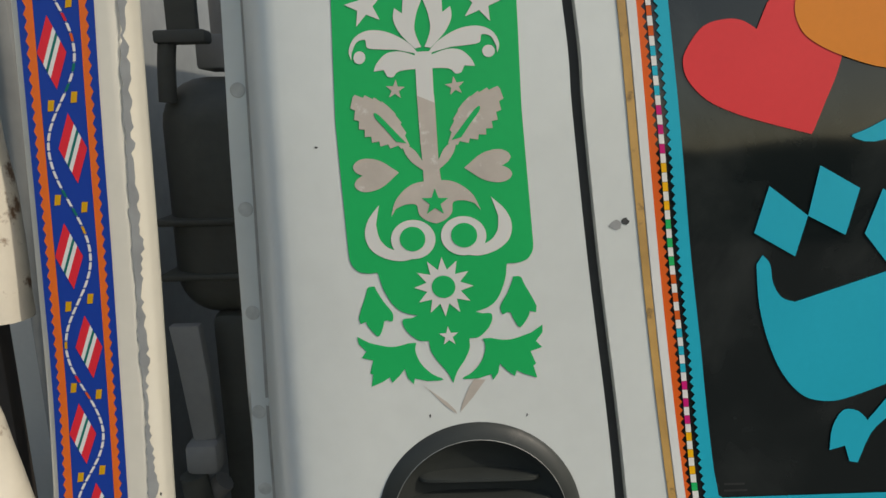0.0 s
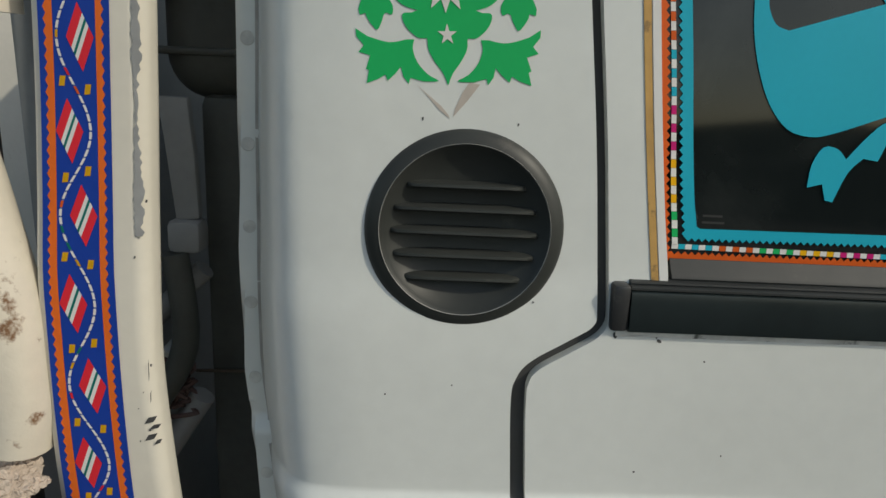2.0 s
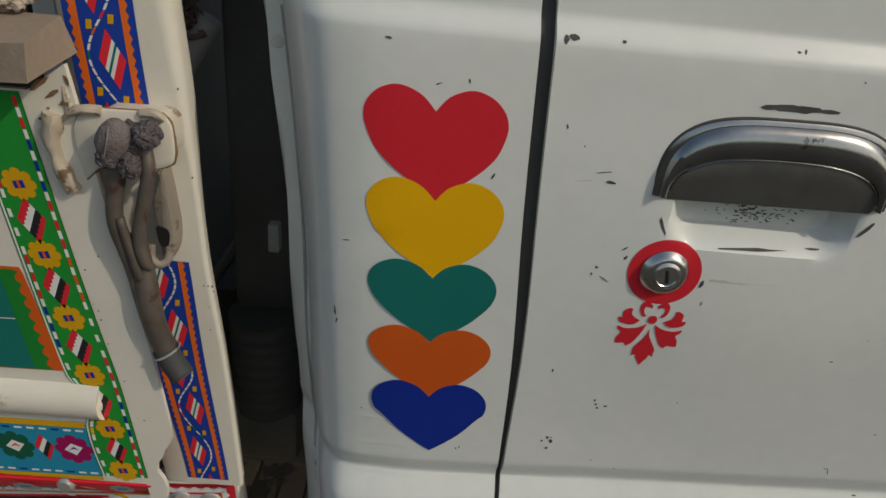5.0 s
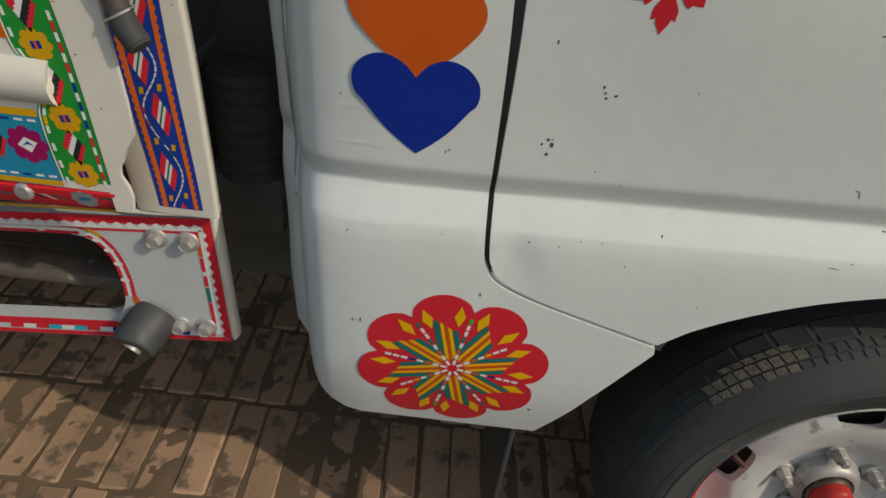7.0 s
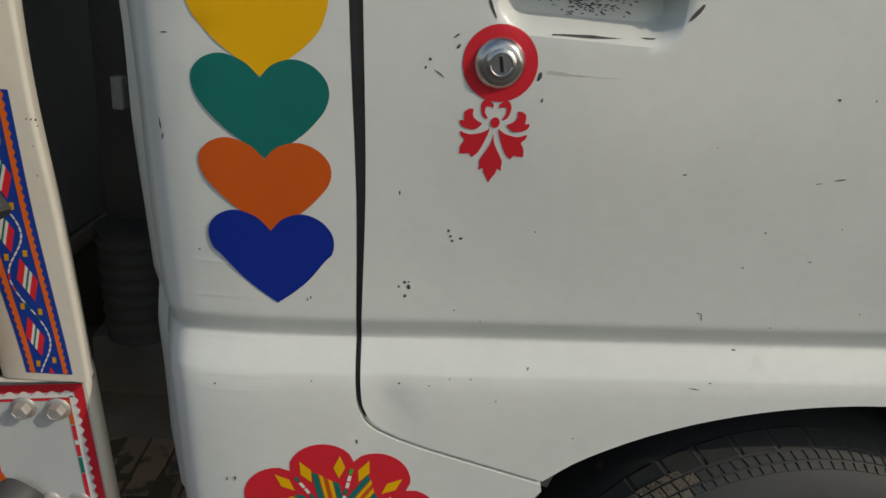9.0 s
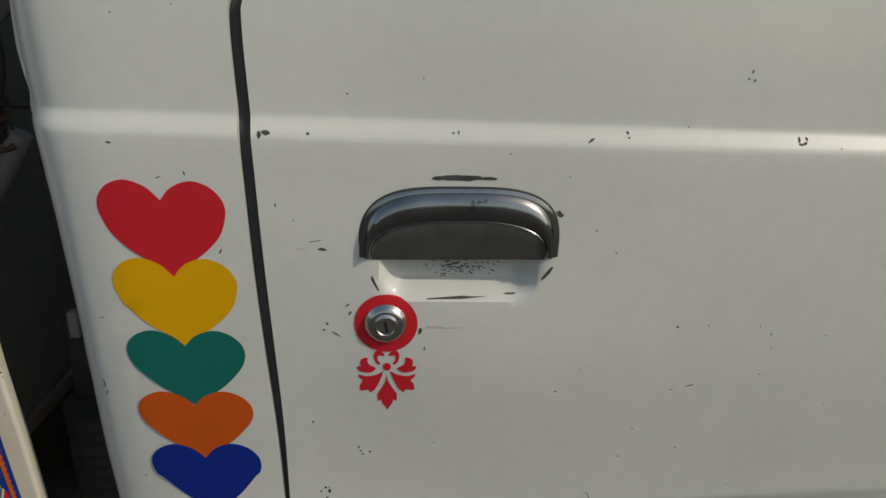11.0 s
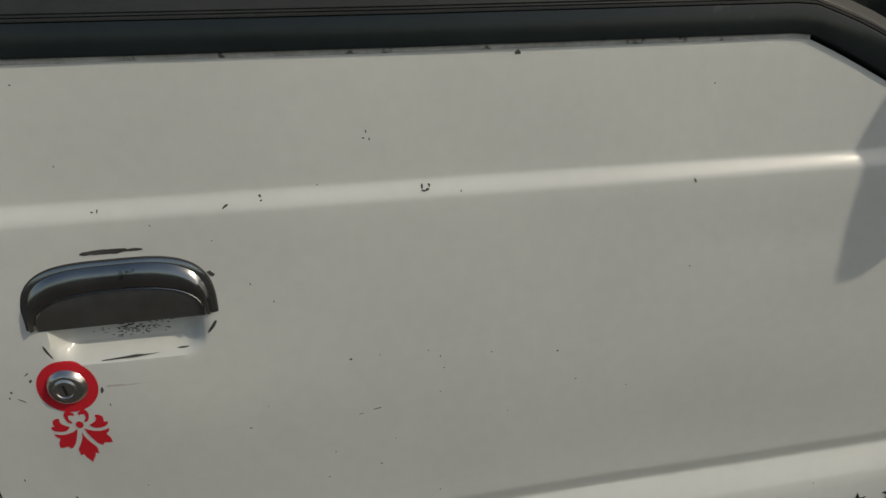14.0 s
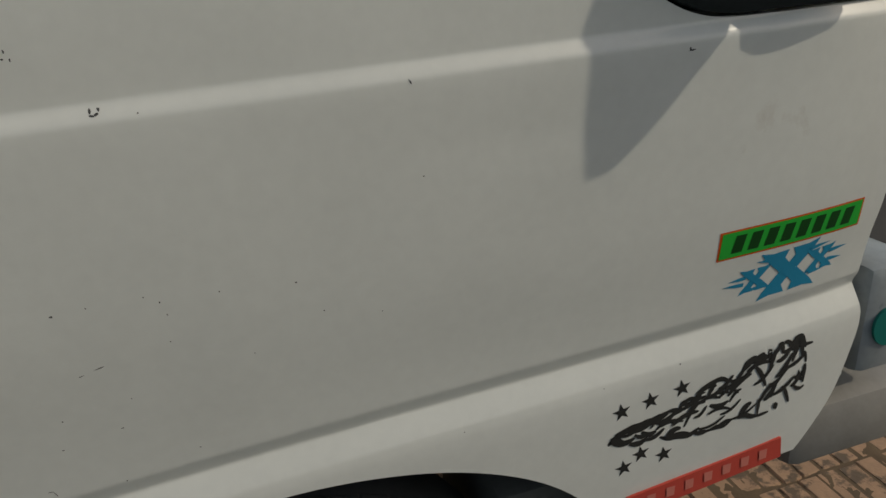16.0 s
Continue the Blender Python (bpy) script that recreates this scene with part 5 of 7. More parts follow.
window_heart = spline([(0.222, 1.730), (0.213, 1.7355), (0.202, 1.737), (0.187, 1.733), (0.177, 1.720), (0.174, 1.710), (0.178, 1.698), (0.191, 1.685), (0.210, 1.676), (0.232, 1.669), (0.262, 1.661)], 4)
window_heart += spline([(0.2635, 1.664), (0.270, 1.682), (0.2765, 1.700), (0.280, 1.718), (0.279, 1.738), (0.270, 1.756), (0.254, 1.764), (0.238, 1.758), (0.228, 1.746)], 4)
decal("heart_sticker", [window_heart], CORAL, window, 0.0010, "coral red heart sticker", 0.03, SHUT)
decal("heart_sticker", [spline([(0.2465, 1.748), (0.250, 1.731), (0.260, 1.721), (0.280, 1.7115), (0.310, 1.703), (0.345, 1.703), (0.38, 1.72), (0.40, 1.75), (0.385, 1.79), (0.34, 1.815), (0.29, 1.81), (0.256, 1.785)], 4, True)], AMBER, window, 0.0014, "amber rounded heart sticker", 0.03, SHUT)
for d in ([(0.235, 1.627), (0.2625, 1.606), (0.255, 1.578), (0.226, 1.595)], [(0.269, 1.640), (0.297, 1.624), (0.289, 1.592), (0.2625, 1.606)], [(0.3126, 1.6233), (0.3440, 1.6040), (0.3335, 1.5540), (0.3022, 1.5927)]):
    decal("letter_dot_sticker", [d], TEAL, window, 0.0010, "teal diamond dot of the lettering", 0.03, SHUT)
bowl = spline([(0.2325, 1.5795), (0.238, 1.573), (0.2405, 1.560), (0.247, 1.5495), (0.2565, 1.546)], 4) + [(0.319, 1.566), (0.38, 1.585), (0.43, 1.62)]
bowl += spline([(0.455, 1.60), (0.44, 1.55), (0.40, 1.512), (0.341, 1.491), (0.302, 1.4765), (0.284, 1.473), (0.266, 1.4775), (0.2505, 1.494), (0.239, 1.518), (0.2315, 1.545), (0.2285, 1.573)], 4)
decal("letter_sticker", [bowl], TEAL, window, 0.0010, "large teal curved letter sticker", 0.03, SHUT)
mark = spline([(0.287, 1.436), (0.288, 1.453), (0.295, 1.466), (0.306, 1.465), (0.313, 1.458)], 3) + spline([(0.3145, 1.460), (0.328, 1.477), (0.339, 1.486), (0.3435, 1.478), (0.337, 1.4575)], 3) + spline([(0.326, 1.459), (0.316, 1.448), (0.308, 1.426)], 3) + [(0.302, 1.427), (0.298, 1.439)]
decal("letter_mark_sticker", [mark], TEAL, window, 0.0010, "small teal mark of the lettering", 0.03, SHUT)
decal("letter_mark_sticker", [spline([(0.289, 1.659), (0.300, 1.664), (0.330, 1.680), (0.36, 1.70), (0.365, 1.69), (0.33, 1.664), (0.305, 1.655)], 3, True)], TEAL, window, 0.0010, "small teal mark of the lettering", 0.03, SHUT)
decal("letter_mark_sticker", [[(0.585, 1.412), (0.6265, 1.3925), (0.640, 1.415), (0.62, 1.44)]], YELLOW, window, 0.0018, "yellow pointed mark of the lettering", 0.03, SHUT)


# ---- cargo bed: corner post ----
post_right = cubic([0.40, 0.63, 0.80, 0.93, 1.02, 1.07, 1.105, 1.185, 1.275, 1.385, 1.495, 1.60, 1.70, 1.763, 2.0], [-0.174, -0.1785, -0.184, -0.1935, -0.198, -0.2005, -0.203, -0.209, -0.2135, -0.2115, -0.208, -0.204, -0.201, -0.199, -0.190])
strip_right = cubic([0.40, 0.63, 0.80, 0.93, 1.07, 1.185, 1.33, 1.395, 1.485, 1.597, 1.697, 1.763, 2.0], [-0.185, -0.1945, -0.205, -0.2105, -0.2315, -0.237, -0.2392, -0.237, -0.2335, -0.2275, -0.2228, -0.219, -0.207])
strip_left = cubic([0.40, 0.63, 0.80, 0.93, 1.07, 1.185, 1.32, 1.395, 1.485, 1.598, 1.698, 1.763, 2.0], [-0.232, -0.2425, -0.2585, -0.266, -0.289, -0.2945, -0.2952, -0.2905, -0.2850, -0.2792, -0.2742, -0.271, -0.259])
post_depth = cubic([0.60, 0.75, 0.93, 1.20, 1.50, 1.75, 2.0], [0.485, 0.475, 0.464, 0.465, 0.477, 0.480, 0.482])


def post_y(z):
    return post_depth(z) + 0.0008 * noise.noise(Vector((3, z * 7, 1)))


bm = bmesh.new()
rows = []
for i in range(90):
    z = 0.612 + 1.338 * i / 89
    r, l, y = post_right(z), strip_left(z) - 0.009 - 0.022 * (1 - smoothstep(0.90, 1.0, z)), post_y(z)
    ring = [(l + 0.002, y + 0.024 + 0.012 * (1 - smoothstep(0.95, 1.12, z))), (l, y + 0.012), (l + 0.003, y + 0.003), (l + 0.010, y)]
    ring += [(l + 0.010 + (r - l - 0.026) * k / 3, y) for k in (1, 2)]
    c = 0.0045 + 0.0085 * smoothstep(0.98, 1.18, z)
    ring += [(r - c + c * math.sin(radians(a)), y + c * (1 - math.cos(radians(a)))) for a in (0, 15, 30, 45, 60, 75, 90)]
    back_x = r - 0.004 * (1 - smoothstep(0.95, 1.12, z))
    deep = 0.024 - 0.004 * (1 - smoothstep(0.95, 1.12, z))
    ring += [(back_x + 0.0005, y + deep - 0.004), (back_x + 0.0005, y + deep), (back_x - 0.013, y + deep + 0.018)]
    rows.append([bm.verts.new((x, yy, z)) for x, yy in ring])
for a, b in zip(rows, rows[1:]):
    for k in range(len(a)):
        bm.faces.new((a[k - 1], a[k], b[k], b[k - 1]))
post = tpart("bed_corner_post", bm, CREAM, None, "cream enamelled steel bed corner post with a blue sticker strip")


def on_post(off):
    return lambda u, z: (strip_left(z) + u * (strip_right(z) - strip_left(z)), post_y(z) - off, z)


def clipped(outline, z0, z1):
    """The part of an outline between two heights."""
    for lim, s in ((z0, 1), (z1, -1)):
        out = []
        for (ua, za), (ub, zb) in zip(outline[-1:] + outline[:-1], outline):
            da, db = s * (za - lim), s * (zb - lim)
            if da * db < 0:
                t = da / (da - db)
                out.append((ua + (ub - ua) * t, lim))
            if db >= 0:
                out.append((ub, zb))
        outline = out
        if len(outline) < 3:
            return None
    return outline


def post_decal(name, outline, mat, parent, off, label="", cut=0.02):
    vs = [v for _, v in outline]
    return tpart(name, sheet([outline], on_post(off), (), steps(math.floor(min(vs) / cut) * cut, max(vs), cut)), mat, parent, label)


def blue_strip(z0, z1, diamonds):
    """The strip sticker; diamonds: heights from the top, standing left and right in turn, as (z, side)."""
    field = post_decal("blue_strip_sticker", [(0, z0), (1, z0), (1, z1), (0, z1)], STRIP_BLUE, post, 0.0006, "deep blue strip sticker with diamonds and a winding line")
    n = int((z1 - z0) / 0.0086)
    for side, solid_u, tooth in ((0, (0.205, 0.115), 0.072), (1, (0.805, 0.880), 0.922)):
        teeth = [((solid_u[1], tooth)[i % 2], z1 - (z1 - z0) * i / (n * 2)) for i in range(n * 2 + 1)]
        post_decal("zigzag_edge", [(solid_u[0], z0), (solid_u[0], z1)] + teeth, STRIP_ORANGE, field, 0.0009)
    zs = [z for z, _ in diamonds]
    for zc, side in diamonds:
        uc, hw, hh = (0.405, 0.585)[side], 0.195, 0.0245

        def pt(a, b):
            return (uc + hw * (b - a) - 0.03 * (a + b - 1), zc + hh * (a + b - 1))
        for t0, t1, mat in ((0, 0.31, STRIP_RED), (0.31, 0.45, PALE), (0.45, 0.55, PINE), (0.55, 0.69, PALE), (0.69, 1, STRIP_RED)):
            o = clipped([pt(t0, 0), pt(t1, 0), pt(t1, 1), pt(t0, 1)], z0 + 0.001, z1 - 0.001)
            if o:
                post_decal("diamond_stripe", o, mat, field, 0.0010)
    for k, (za, zb) in enumerate(zip(zs, zs[1:])):
        for u in (0.315 + 0.02 * (k % 2), 0.655 + 0.02 * ((k + 1) % 2)):
            z = (za + zb) / 2 + (0.0025 if (u > 0.5) == (diamonds[k][1] == 0) else -0.003)
            o = clipped([(u + 0.041 * a + 0.010 * b, z + 0.0038 * b) for a, b in ((-1, -1), (1, -0.9), (1.05, 1), (-0.95, 1))], z0 + 0.001, z1 - 0.001)
            if o:
                post_decal("small_square", o, AMBER_SQUARE, field, 0.0010)

    def line_u(z):
        for (za, sa), (zb, sb) in zip(diamonds, diamonds[1:]):
            if zb <= z <= za:
                t = (za - z) / (za - zb)
                ua, ub = (0.705, 0.255)[sa], (0.705, 0.255)[sb]
                return ua + (ub - ua) * (1 - math.cos(math.pi * t)) / 2
        s = diamonds[0][1] if z > zs[0] else diamonds[-1][1]
        d = z - zs[0] if z > zs[0] else zs[-1] - z
        return 0.48 + (0.225, -0.225)[s] * math.cos(math.pi * d / 0.068)
    thin = [(line_u(z1 - (z1 - z0) * i / 160), z1 - (z1 - z0) * i / 160) for i in range(161)]
    post_decal("winding_line", [(u - 0.007, z) for u, z in thin] + [(u + 0.007, z) for u, z in thin[::-1]], vinyl("pale_blue", (0.22, 0.27, 0.45)), field, 0.0009)
    m = int((z1 - z0) / 0.0066)
    for i in range(m):
        za, zb = z1 - (z1 - z0) * i / m, z1 - (z1 - z0) * (i + 0.80) / m
        mat = (PALE, PALE, RED, PALE, ORANGE, PALE, PALE, PINE, PALE, PINE, PALE, AMBER_SQUARE, PALE)[(i // 1) % 13] if (i // 9) % 2 else PALE
        pts = [(line_u(z), z) for z in (za, (2 * za + zb) / 3, (za + 2 * zb) / 3, zb)]
        post_decal("line_dash", [(u - 0.019, z) for u, z in pts] + [(u + 0.019, z) for u, z in pts[::-1]], mat, field, 0.0011)


AMBER_SQUARE = vinyl("ochre_yellow", (0.62, 0.33, 0.012))
blue_strip(1.0575, 1.94, [(1.932, 1), (1.866, 0), (1.800, 1), (1.7285, 0), (1.6635, 1), (1.5865, 0), (1.5175, 1), (1.4490, 0), (1.3845, 1), (1.3130, 0), (1.2430, 1), (1.1720, 0), (1.1125, 1), (1.052, 0)])
blue_strip(0.6215, 0.9270, [(0.906, 0), (0.847, 1), (0.790, 0), (0.736, 1), (0.668, 0), (0.606, 1)])

# worn bands where the enamel has gone
wear = random.Random(8)
left, right = [], []
for i in range(120):
    z = 1.80 - 0.43 * i / 119
    w = 0.0070 * max(0.10, 0.50 + 0.9 * noise.noise(Vector((z * 14, 2, 0))) + 0.25 * noise.noise(Vector((z * 90, 5, 0))))
    left.append((1.34 - 9 * w + wear.uniform(-0.018, 0.018), z))
    right.append((1.37 + 11 * w + wear.uniform(-0.035, 0.035), z))
post_decal("worn_patch", left + right[::-1], CHIP_GREY, post, 0.0005, "grey patch of worn enamel")
for _ in range(16):
    u, z = wear.uniform(1.15, 1.5), wear.uniform(0.66, 1.40)
    s = wear.uniform(0.0004, 0.0011)
    post_decal("paint_chip", [(u - s * 18, z - s), (u + s * 8, z - 1.3 * s), (u + s * 18, z + s), (u - s * 10, z + 1.2 * s)], CHIP, post, 0.0004)
for u, z, w, h in ((1.37, 1.214, 0.10, 0.004), (1.43, 1.208, 0.09, 0.003), (1.35, 1.198, 0.10, 0.004), (1.45, 1.194, 0.06, 0.003), (1.40, 1.235, 0.012, 0.006), (1.40, 1.258, 0.010, 0.010)):
    post_decal("paint_chip", [(u - w, z - h), (u + w * 0.4, z - h * 0.4), (u + w, z + h), (u - w * 0.3, z + h * 0.5)], CHIP, post, 0.0004)

# ---- lower bracket plate with bolts and the painted borders ----
PLATE_Y = 0.503


def slant(off, y):
    return lambda u, z: (u - 0.075 * (z - 0.60), y - off, z + 0.10 * (u + 0.19))


def bed_decal(name, outline, mat, parent, y, off=0.0007, label=""):
    return tpart(name, sheet([outline], slant(off, y)), mat, parent, label)


def nudged(bm):
    bmesh.ops.translate(bm, verts=bm.verts[:], vec=(-0.007, 0, -0.009))
    return bm


GREY_PAINT = surface("pale_grey_enamel", (0.50, 0.52, 0.51), 0.5, var=0.05, scale=12, bump=0.05, spot=(0.34, 0.30, 0.25), spots=-0.04)
hole = spline([(-0.95, 0.571), (-0.40, 0.571), (-0.366, 0.570)], 2) + spline([(-0.352, 0.567), (-0.336, 0.556), (-0.326, 0.535), (-0.3215, 0.505), (-0.3235, 0.472), (-0.336, 0.449), (-0.356, 0.4400)], 4) + [(-0.40, 0.4385), (-0.95, 0.4385)]
plate_bm = sheet([[(-1.0, 0.409), (-0.203, 0.409), (-0.196, 0.413), (-0.1945, 0.420), (-0.1945, 0.599), (-1.0, 0.599)], hole], slant(0, PLATE_Y), lip=(0, 0.02, 0))
plate = tpart("bracket_plate", plate_bm, GREY_PAINT, None, "pale grey bracket plate with painted red borders")
side_bm = bmesh.new()
rows = []
for z in (0.411, 0.45, 0.50, 0.55, 0.5985):
    rows.append([side_bm.verts.new((u - 0.075 * (z - 0.60), y, z)) for u, y in ((-0.1945, PLATE_Y + 0.0015), (-0.1925, PLATE_Y + 0.001), (-0.1900, PLATE_Y + 0.004), (-0.1885, PLATE_Y + 0.010), (-0.1885, PLATE_Y + 0.016), (-0.1915, PLATE_Y + 0.026), (-0.205, PLATE_Y + 0.05))])
for a, b in zip(rows, rows[1:]):
    for k in range(7):
        side_bm.faces.new((a[k - 1], a[k], b[k], b[k - 1]))
side_bm.faces.new(rows[0])
side_bm.faces.new(rows[-1])
tpart("plate_side", side_bm, CREAM, None, "cream rounded side face of the bed bracket")
tpart("plate_lip", bumpy(tube([(-0.36, PLATE_Y - 0.012, 0.600), (-0.25, PLATE_Y - 0.014, 0.6075), (-0.197, PLATE_Y - 0.013, 0.6125), (-0.186, PLATE_Y - 0.002, 0.6165)], 0.0032, 8), 0.001, 0.02), CREAM, None, "thin cream lip under the post")


def wave(a, b, side, pitch, near, far):
    """A painted wavy line beside the line between two places: its near and far edge swing to and fro."""
    dx, dz = b[0] - a[0], b[1] - a[1]
    ln = math.hypot(dx, dz)
    nx, nz = -dz / ln * side, dx / ln * side
    n = max(2, int(ln / pitch)) * 6
    lo, hi = [], []
    for i in range(n + 1):
        t = i / n
        s = abs(math.sin(math.pi * t * n / 6))
        lo.append((a[0] + dx * t + nx * near, a[1] + dz * t + nz * near))
        q = near + (far - near) * (0.30 + 0.70 * s)
        hi.append((a[0] + dx * t + nx * q, a[1] + dz * t + nz * q))
    return lo + hi[::-1]


TL, TR, BR, BL = (-0.95, 0.599), (-0.195, 0.599), (-0.195, 0.410), (-0.95, 0.410)
for seg in ([TL, TR, (-0.2055, 0.588), (-0.95, 0.588)], [TR, BR, (-0.2055, 0.418), (-0.2055, 0.588)], [BR, BL, (-0.95, 0.4165), (-0.2055, 0.4165)]):
    bed_decal("painted_border", seg, RED, plate, PLATE_Y, 0.0008, "painted red border")
bed_decal("wavy_border", wave((-0.2060, 0.5815), (-0.70, 0.5815), -1, 0.0150, 0.0, 0.0090), PALE, plate, PLATE_Y, 0.0012, "painted white wavy border")
bed_decal("wavy_border", wave((-0.2118, 0.5835), (-0.2118, 0.422), 1, 0.0125, 0.0, 0.0092), PALE, plate, PLATE_Y, 0.0012, "painted white wavy border")
bed_decal("painted_line", [(-0.209, 0.5805), (-0.70, 0.5805), (-0.70, 0.5775), (-0.2125, 0.5775)], RED, plate, PLATE_Y, 0.0009, "painted red line")
for z0, z1, mat in ((0.545, 0.5775, ORANGE), (0.523, 0.543, RED), (0.517, 0.522, PALE), (0.500, 0.516, RED), (0.476, 0.498, PINE), (0.440, 0.475, RED), (0.422, 0.439, PALE)):
    bed_decal("painted_line", [(-0.2165, z0), (-0.2120, z0), (-0.2120, z1), (-0.2165, z1)], mat, plate, PLATE_Y, 0.0010, "painted line")
for k, mat in enumerate((RED, PALE, BLUE, RED, PALE, RED, PALE, BLUE, PALE, RED, TEAL, PALE, TEAL, RED, PALE, RED)):
    u = -0.2165 - 0.0170 * k
    bed_decal("painted_dash", [(u, 0.4185), (u - 0.0165, 0.4185), (u - 0.0150, 0.4255), (u + 0.0015, 0.4255)], mat, plate, PLATE_Y, 0.0010, "painted dash")
bed_decal("painted_line", [(-0.312, 0.4255), (-0.95, 0.4255), (-0.95, 0.4365), (-0.348, 0.4365), (-0.325, 0.433)], RED, plate, PLATE_Y, 0.0009, "painted red line")
curve = [(x, z) for x, z in hole if -0.80 < x and z > 0.465]
outer = shifted(spline([(-0.80, 0.571)] + [p for p in curve if p[0] > -0.42][::3], 3), 0.0)
bed_decal("hole_border", ribbon(shifted(outer, 0.0030), 0.0046), RED, plate, PLATE_Y, 0.0009, "painted red border of the opening")
wob = shifted(outer, 0.0070)
bed_decal("wavy_border", ribbon(wob, lambda t: 0.0042), PALE, plate, PLATE_Y, 0.0010, "painted white wavy border")
for i in range(0, len(wob) - 3, 3):
    bed_decal("scallop", oval(0.0062, 0.0032, 10, *shifted(outer, 0.0058)[i]), PALE, plate, PLATE_Y, 0.0012)
bed_decal("hole_border", ribbon(shifted(outer, 0.0125), 0.0042), RED, plate, PLATE_Y, 0.0010, "painted red border of the opening")
tail = [p for p in shifted(outer, 0.0125) if p[0] > -0.352]
bed_decal("painted_line", ribbon(tail[: len(tail) // 3], 0.0045), AMBER_SQUARE, plate, PLATE_Y, 0.0013, "painted yellow stretch")
bed_decal("painted_line", ribbon([tail[-1], (tail[-1][0] + 0.003, tail[-1][1] - 0.012)], 0.0075), ORANGE, plate, PLATE_Y, 0.0013, "painted orange end")
tpart("opening_floor", bumpy(box(-0.95, -0.31, 0.55, 0.60, 0.428, 0.452, 0.008), 0.003, 0.03), surface("dirty_brown_metal", (0.10, 0.08, 0.065), 0.8, var=0.5, scale=30, spot=(0.25, 0.20, 0.16), spots=0.08), None, "dirty brown frame rail in the opening")
ZINC = surface("dusty_zinc", (0.50, 0.48, 0.45), 0.42, metal=0.55, var=0.2, scale=60, bump=0.1)
for u, z in ((-0.2640, 0.5695), (-0.2265, 0.5665), (-0.2600, 0.4355), (-0.2260, 0.4335)):
    c = Vector(slant(0, PLATE_Y)(u, z))
    bolt = tpart("bolt", lathe([(0.0140, 0.0), (0.0140, -0.0012), (0.0125, -0.0030), (0.0100, -0.0036), (0.0, -0.0036)], 24, c), ZINC, plate, "dusty zinc flange bolt")
    tpart("bolt_head", lathe([(0.0098, -0.0030), (0.0098, -0.0115), (0.0085, -0.0132), (0.0068, -0.0136), (0.0058, -0.0128), (0.0, -0.0128)], 6, c), ZINC, bolt)
knob = tpart("rubber_stop", nudged(bumpy(tube(spline([(-0.2690, 0.505, 0.4510), (-0.2745, 0.490, 0.4440), (-0.2800, 0.475, 0.4365), (-0.2850, 0.462, 0.4300), (-0.2860, 0.4590, 0.4284)], 4), lambda t: 0.0225 + 0.0075 * math.sin(math.pi * min(1, 0.85 * t + 0.1)) if t < 0.9 else 0.0232 - 0.10 * (t - 0.9), 28), 0.0018, 0.03)), surface("grey_black_rubber", (0.055, 0.057, 0.058), 0.5, var=0.3, scale=25, bump=0.15), None, "scuffed grey-black rubber stop")
core = lathe([(0.0125, 0.004), (0.0125, -0.001), (0.0085, -0.0012), (0.0065, 0.002), (0.0, 0.002)], 20)
core.transform(Matrix.Translation((-0.2862, 0.4585, 0.4282)) @ Vector((-0.0095, -0.0180, -0.0115)).to_track_quat("-Y", "Z").to_matrix().to_4x4())
tpart("steel_core", nudged(core), ZINC, knob, "worn steel core")

# ---- drop side: board with painted bands ----
GATE_Y = 0.428
LEAN = 0.127


def on_gate(off):
    return lambda u, z: (u - LEAN * (z - 0.67), GATE_Y - off, z + 0.02 * max(u + 0.28, -0.7))


def gate_decal(name, outline, mat, parent, off=0.0007, label=""):
    return tpart(name, sheet([outline], on_gate(off)), mat, parent, label)


def from_world(pts):
    return [(x + LEAN * (z - 0.67), z) for x, z in pts]


torn = [(-0.279, 1.113), (-0.275, 1.085), (-0.262, 0.985), (-0.2485, 0.903), (-0.2385, 0.827), (-0.2315, 0.762), (-0.2305, 0.733), (-0.2355, 0.7225), (-0.2395, 0.7175), (-0.2425, 0.707), (-0.2490, 0.6955), (-0.2500, 0.686), (-0.2440, 0.6745), (-0.2415, 0.662), (-0.2430, 0.648), (-0.252, 0.645)]
gate_outline = [(-2.28, 1.090), (-0.258, 1.0905)] + from_world(torn) + [(-0.264, 0.645), (-0.264, 0.6665), (-2.28, 0.6665)]
gate = tpart("drop_side", sheet([gate_outline], on_gate(0), lip=(0, 0.005, 0)), CREAM, None, "cream drop side of the bed with painted folk bands")
GRASS = vinyl("grass_green", (0.008, 0.25, 0.035))
band_left = cubic([0.669, 0.716, 0.745, 0.758, 0.772, 0.788, 0.800, 0.812, 0.88, 1.0895], [-0.3055, -0.3072, -0.3050, -0.3000, -0.2950, -0.2975, -0.3040, -0.3072, -0.3092, -0.3105])
band_right = cubic([0.669, 0.72, 0.795, 0.874, 0.945, 1.0895], [-0.2612, -0.2600, -0.2590, -0.2620, -0.2640, -0.2660])
heights = steps(0.669, 1.0895, 0.007)
green_band = gate_decal("green_band", [(band_left(z), z) for z in heights] + [(band_right(z), z) for z in heights[::-1]], GRASS, gate, 0.0007, "painted green band with flowers and diamonds")
for line, a, b, mat in ((band_right, 0.0, 0.0012, vinyl("dark_green", (0.008, 0.14, 0.035))), (band_left, -0.0016, 0.0, PALE), (band_left, -0.0026, -0.0016, vinyl("dark_green", (0.008, 0.14, 0.035)))):
    gate_decal("edge_line", [(line(z) + a, z) for z in heights] + [(line(z) + b, z) for z in heights[::-1]], mat, green_band, 0.0007)
EDGE_RUNS = ((RED, BLUE, RED, None, ORANGE, RED, BLUE, RED), (None, YELLOW, None, BLUE, RED, None, RED, None))
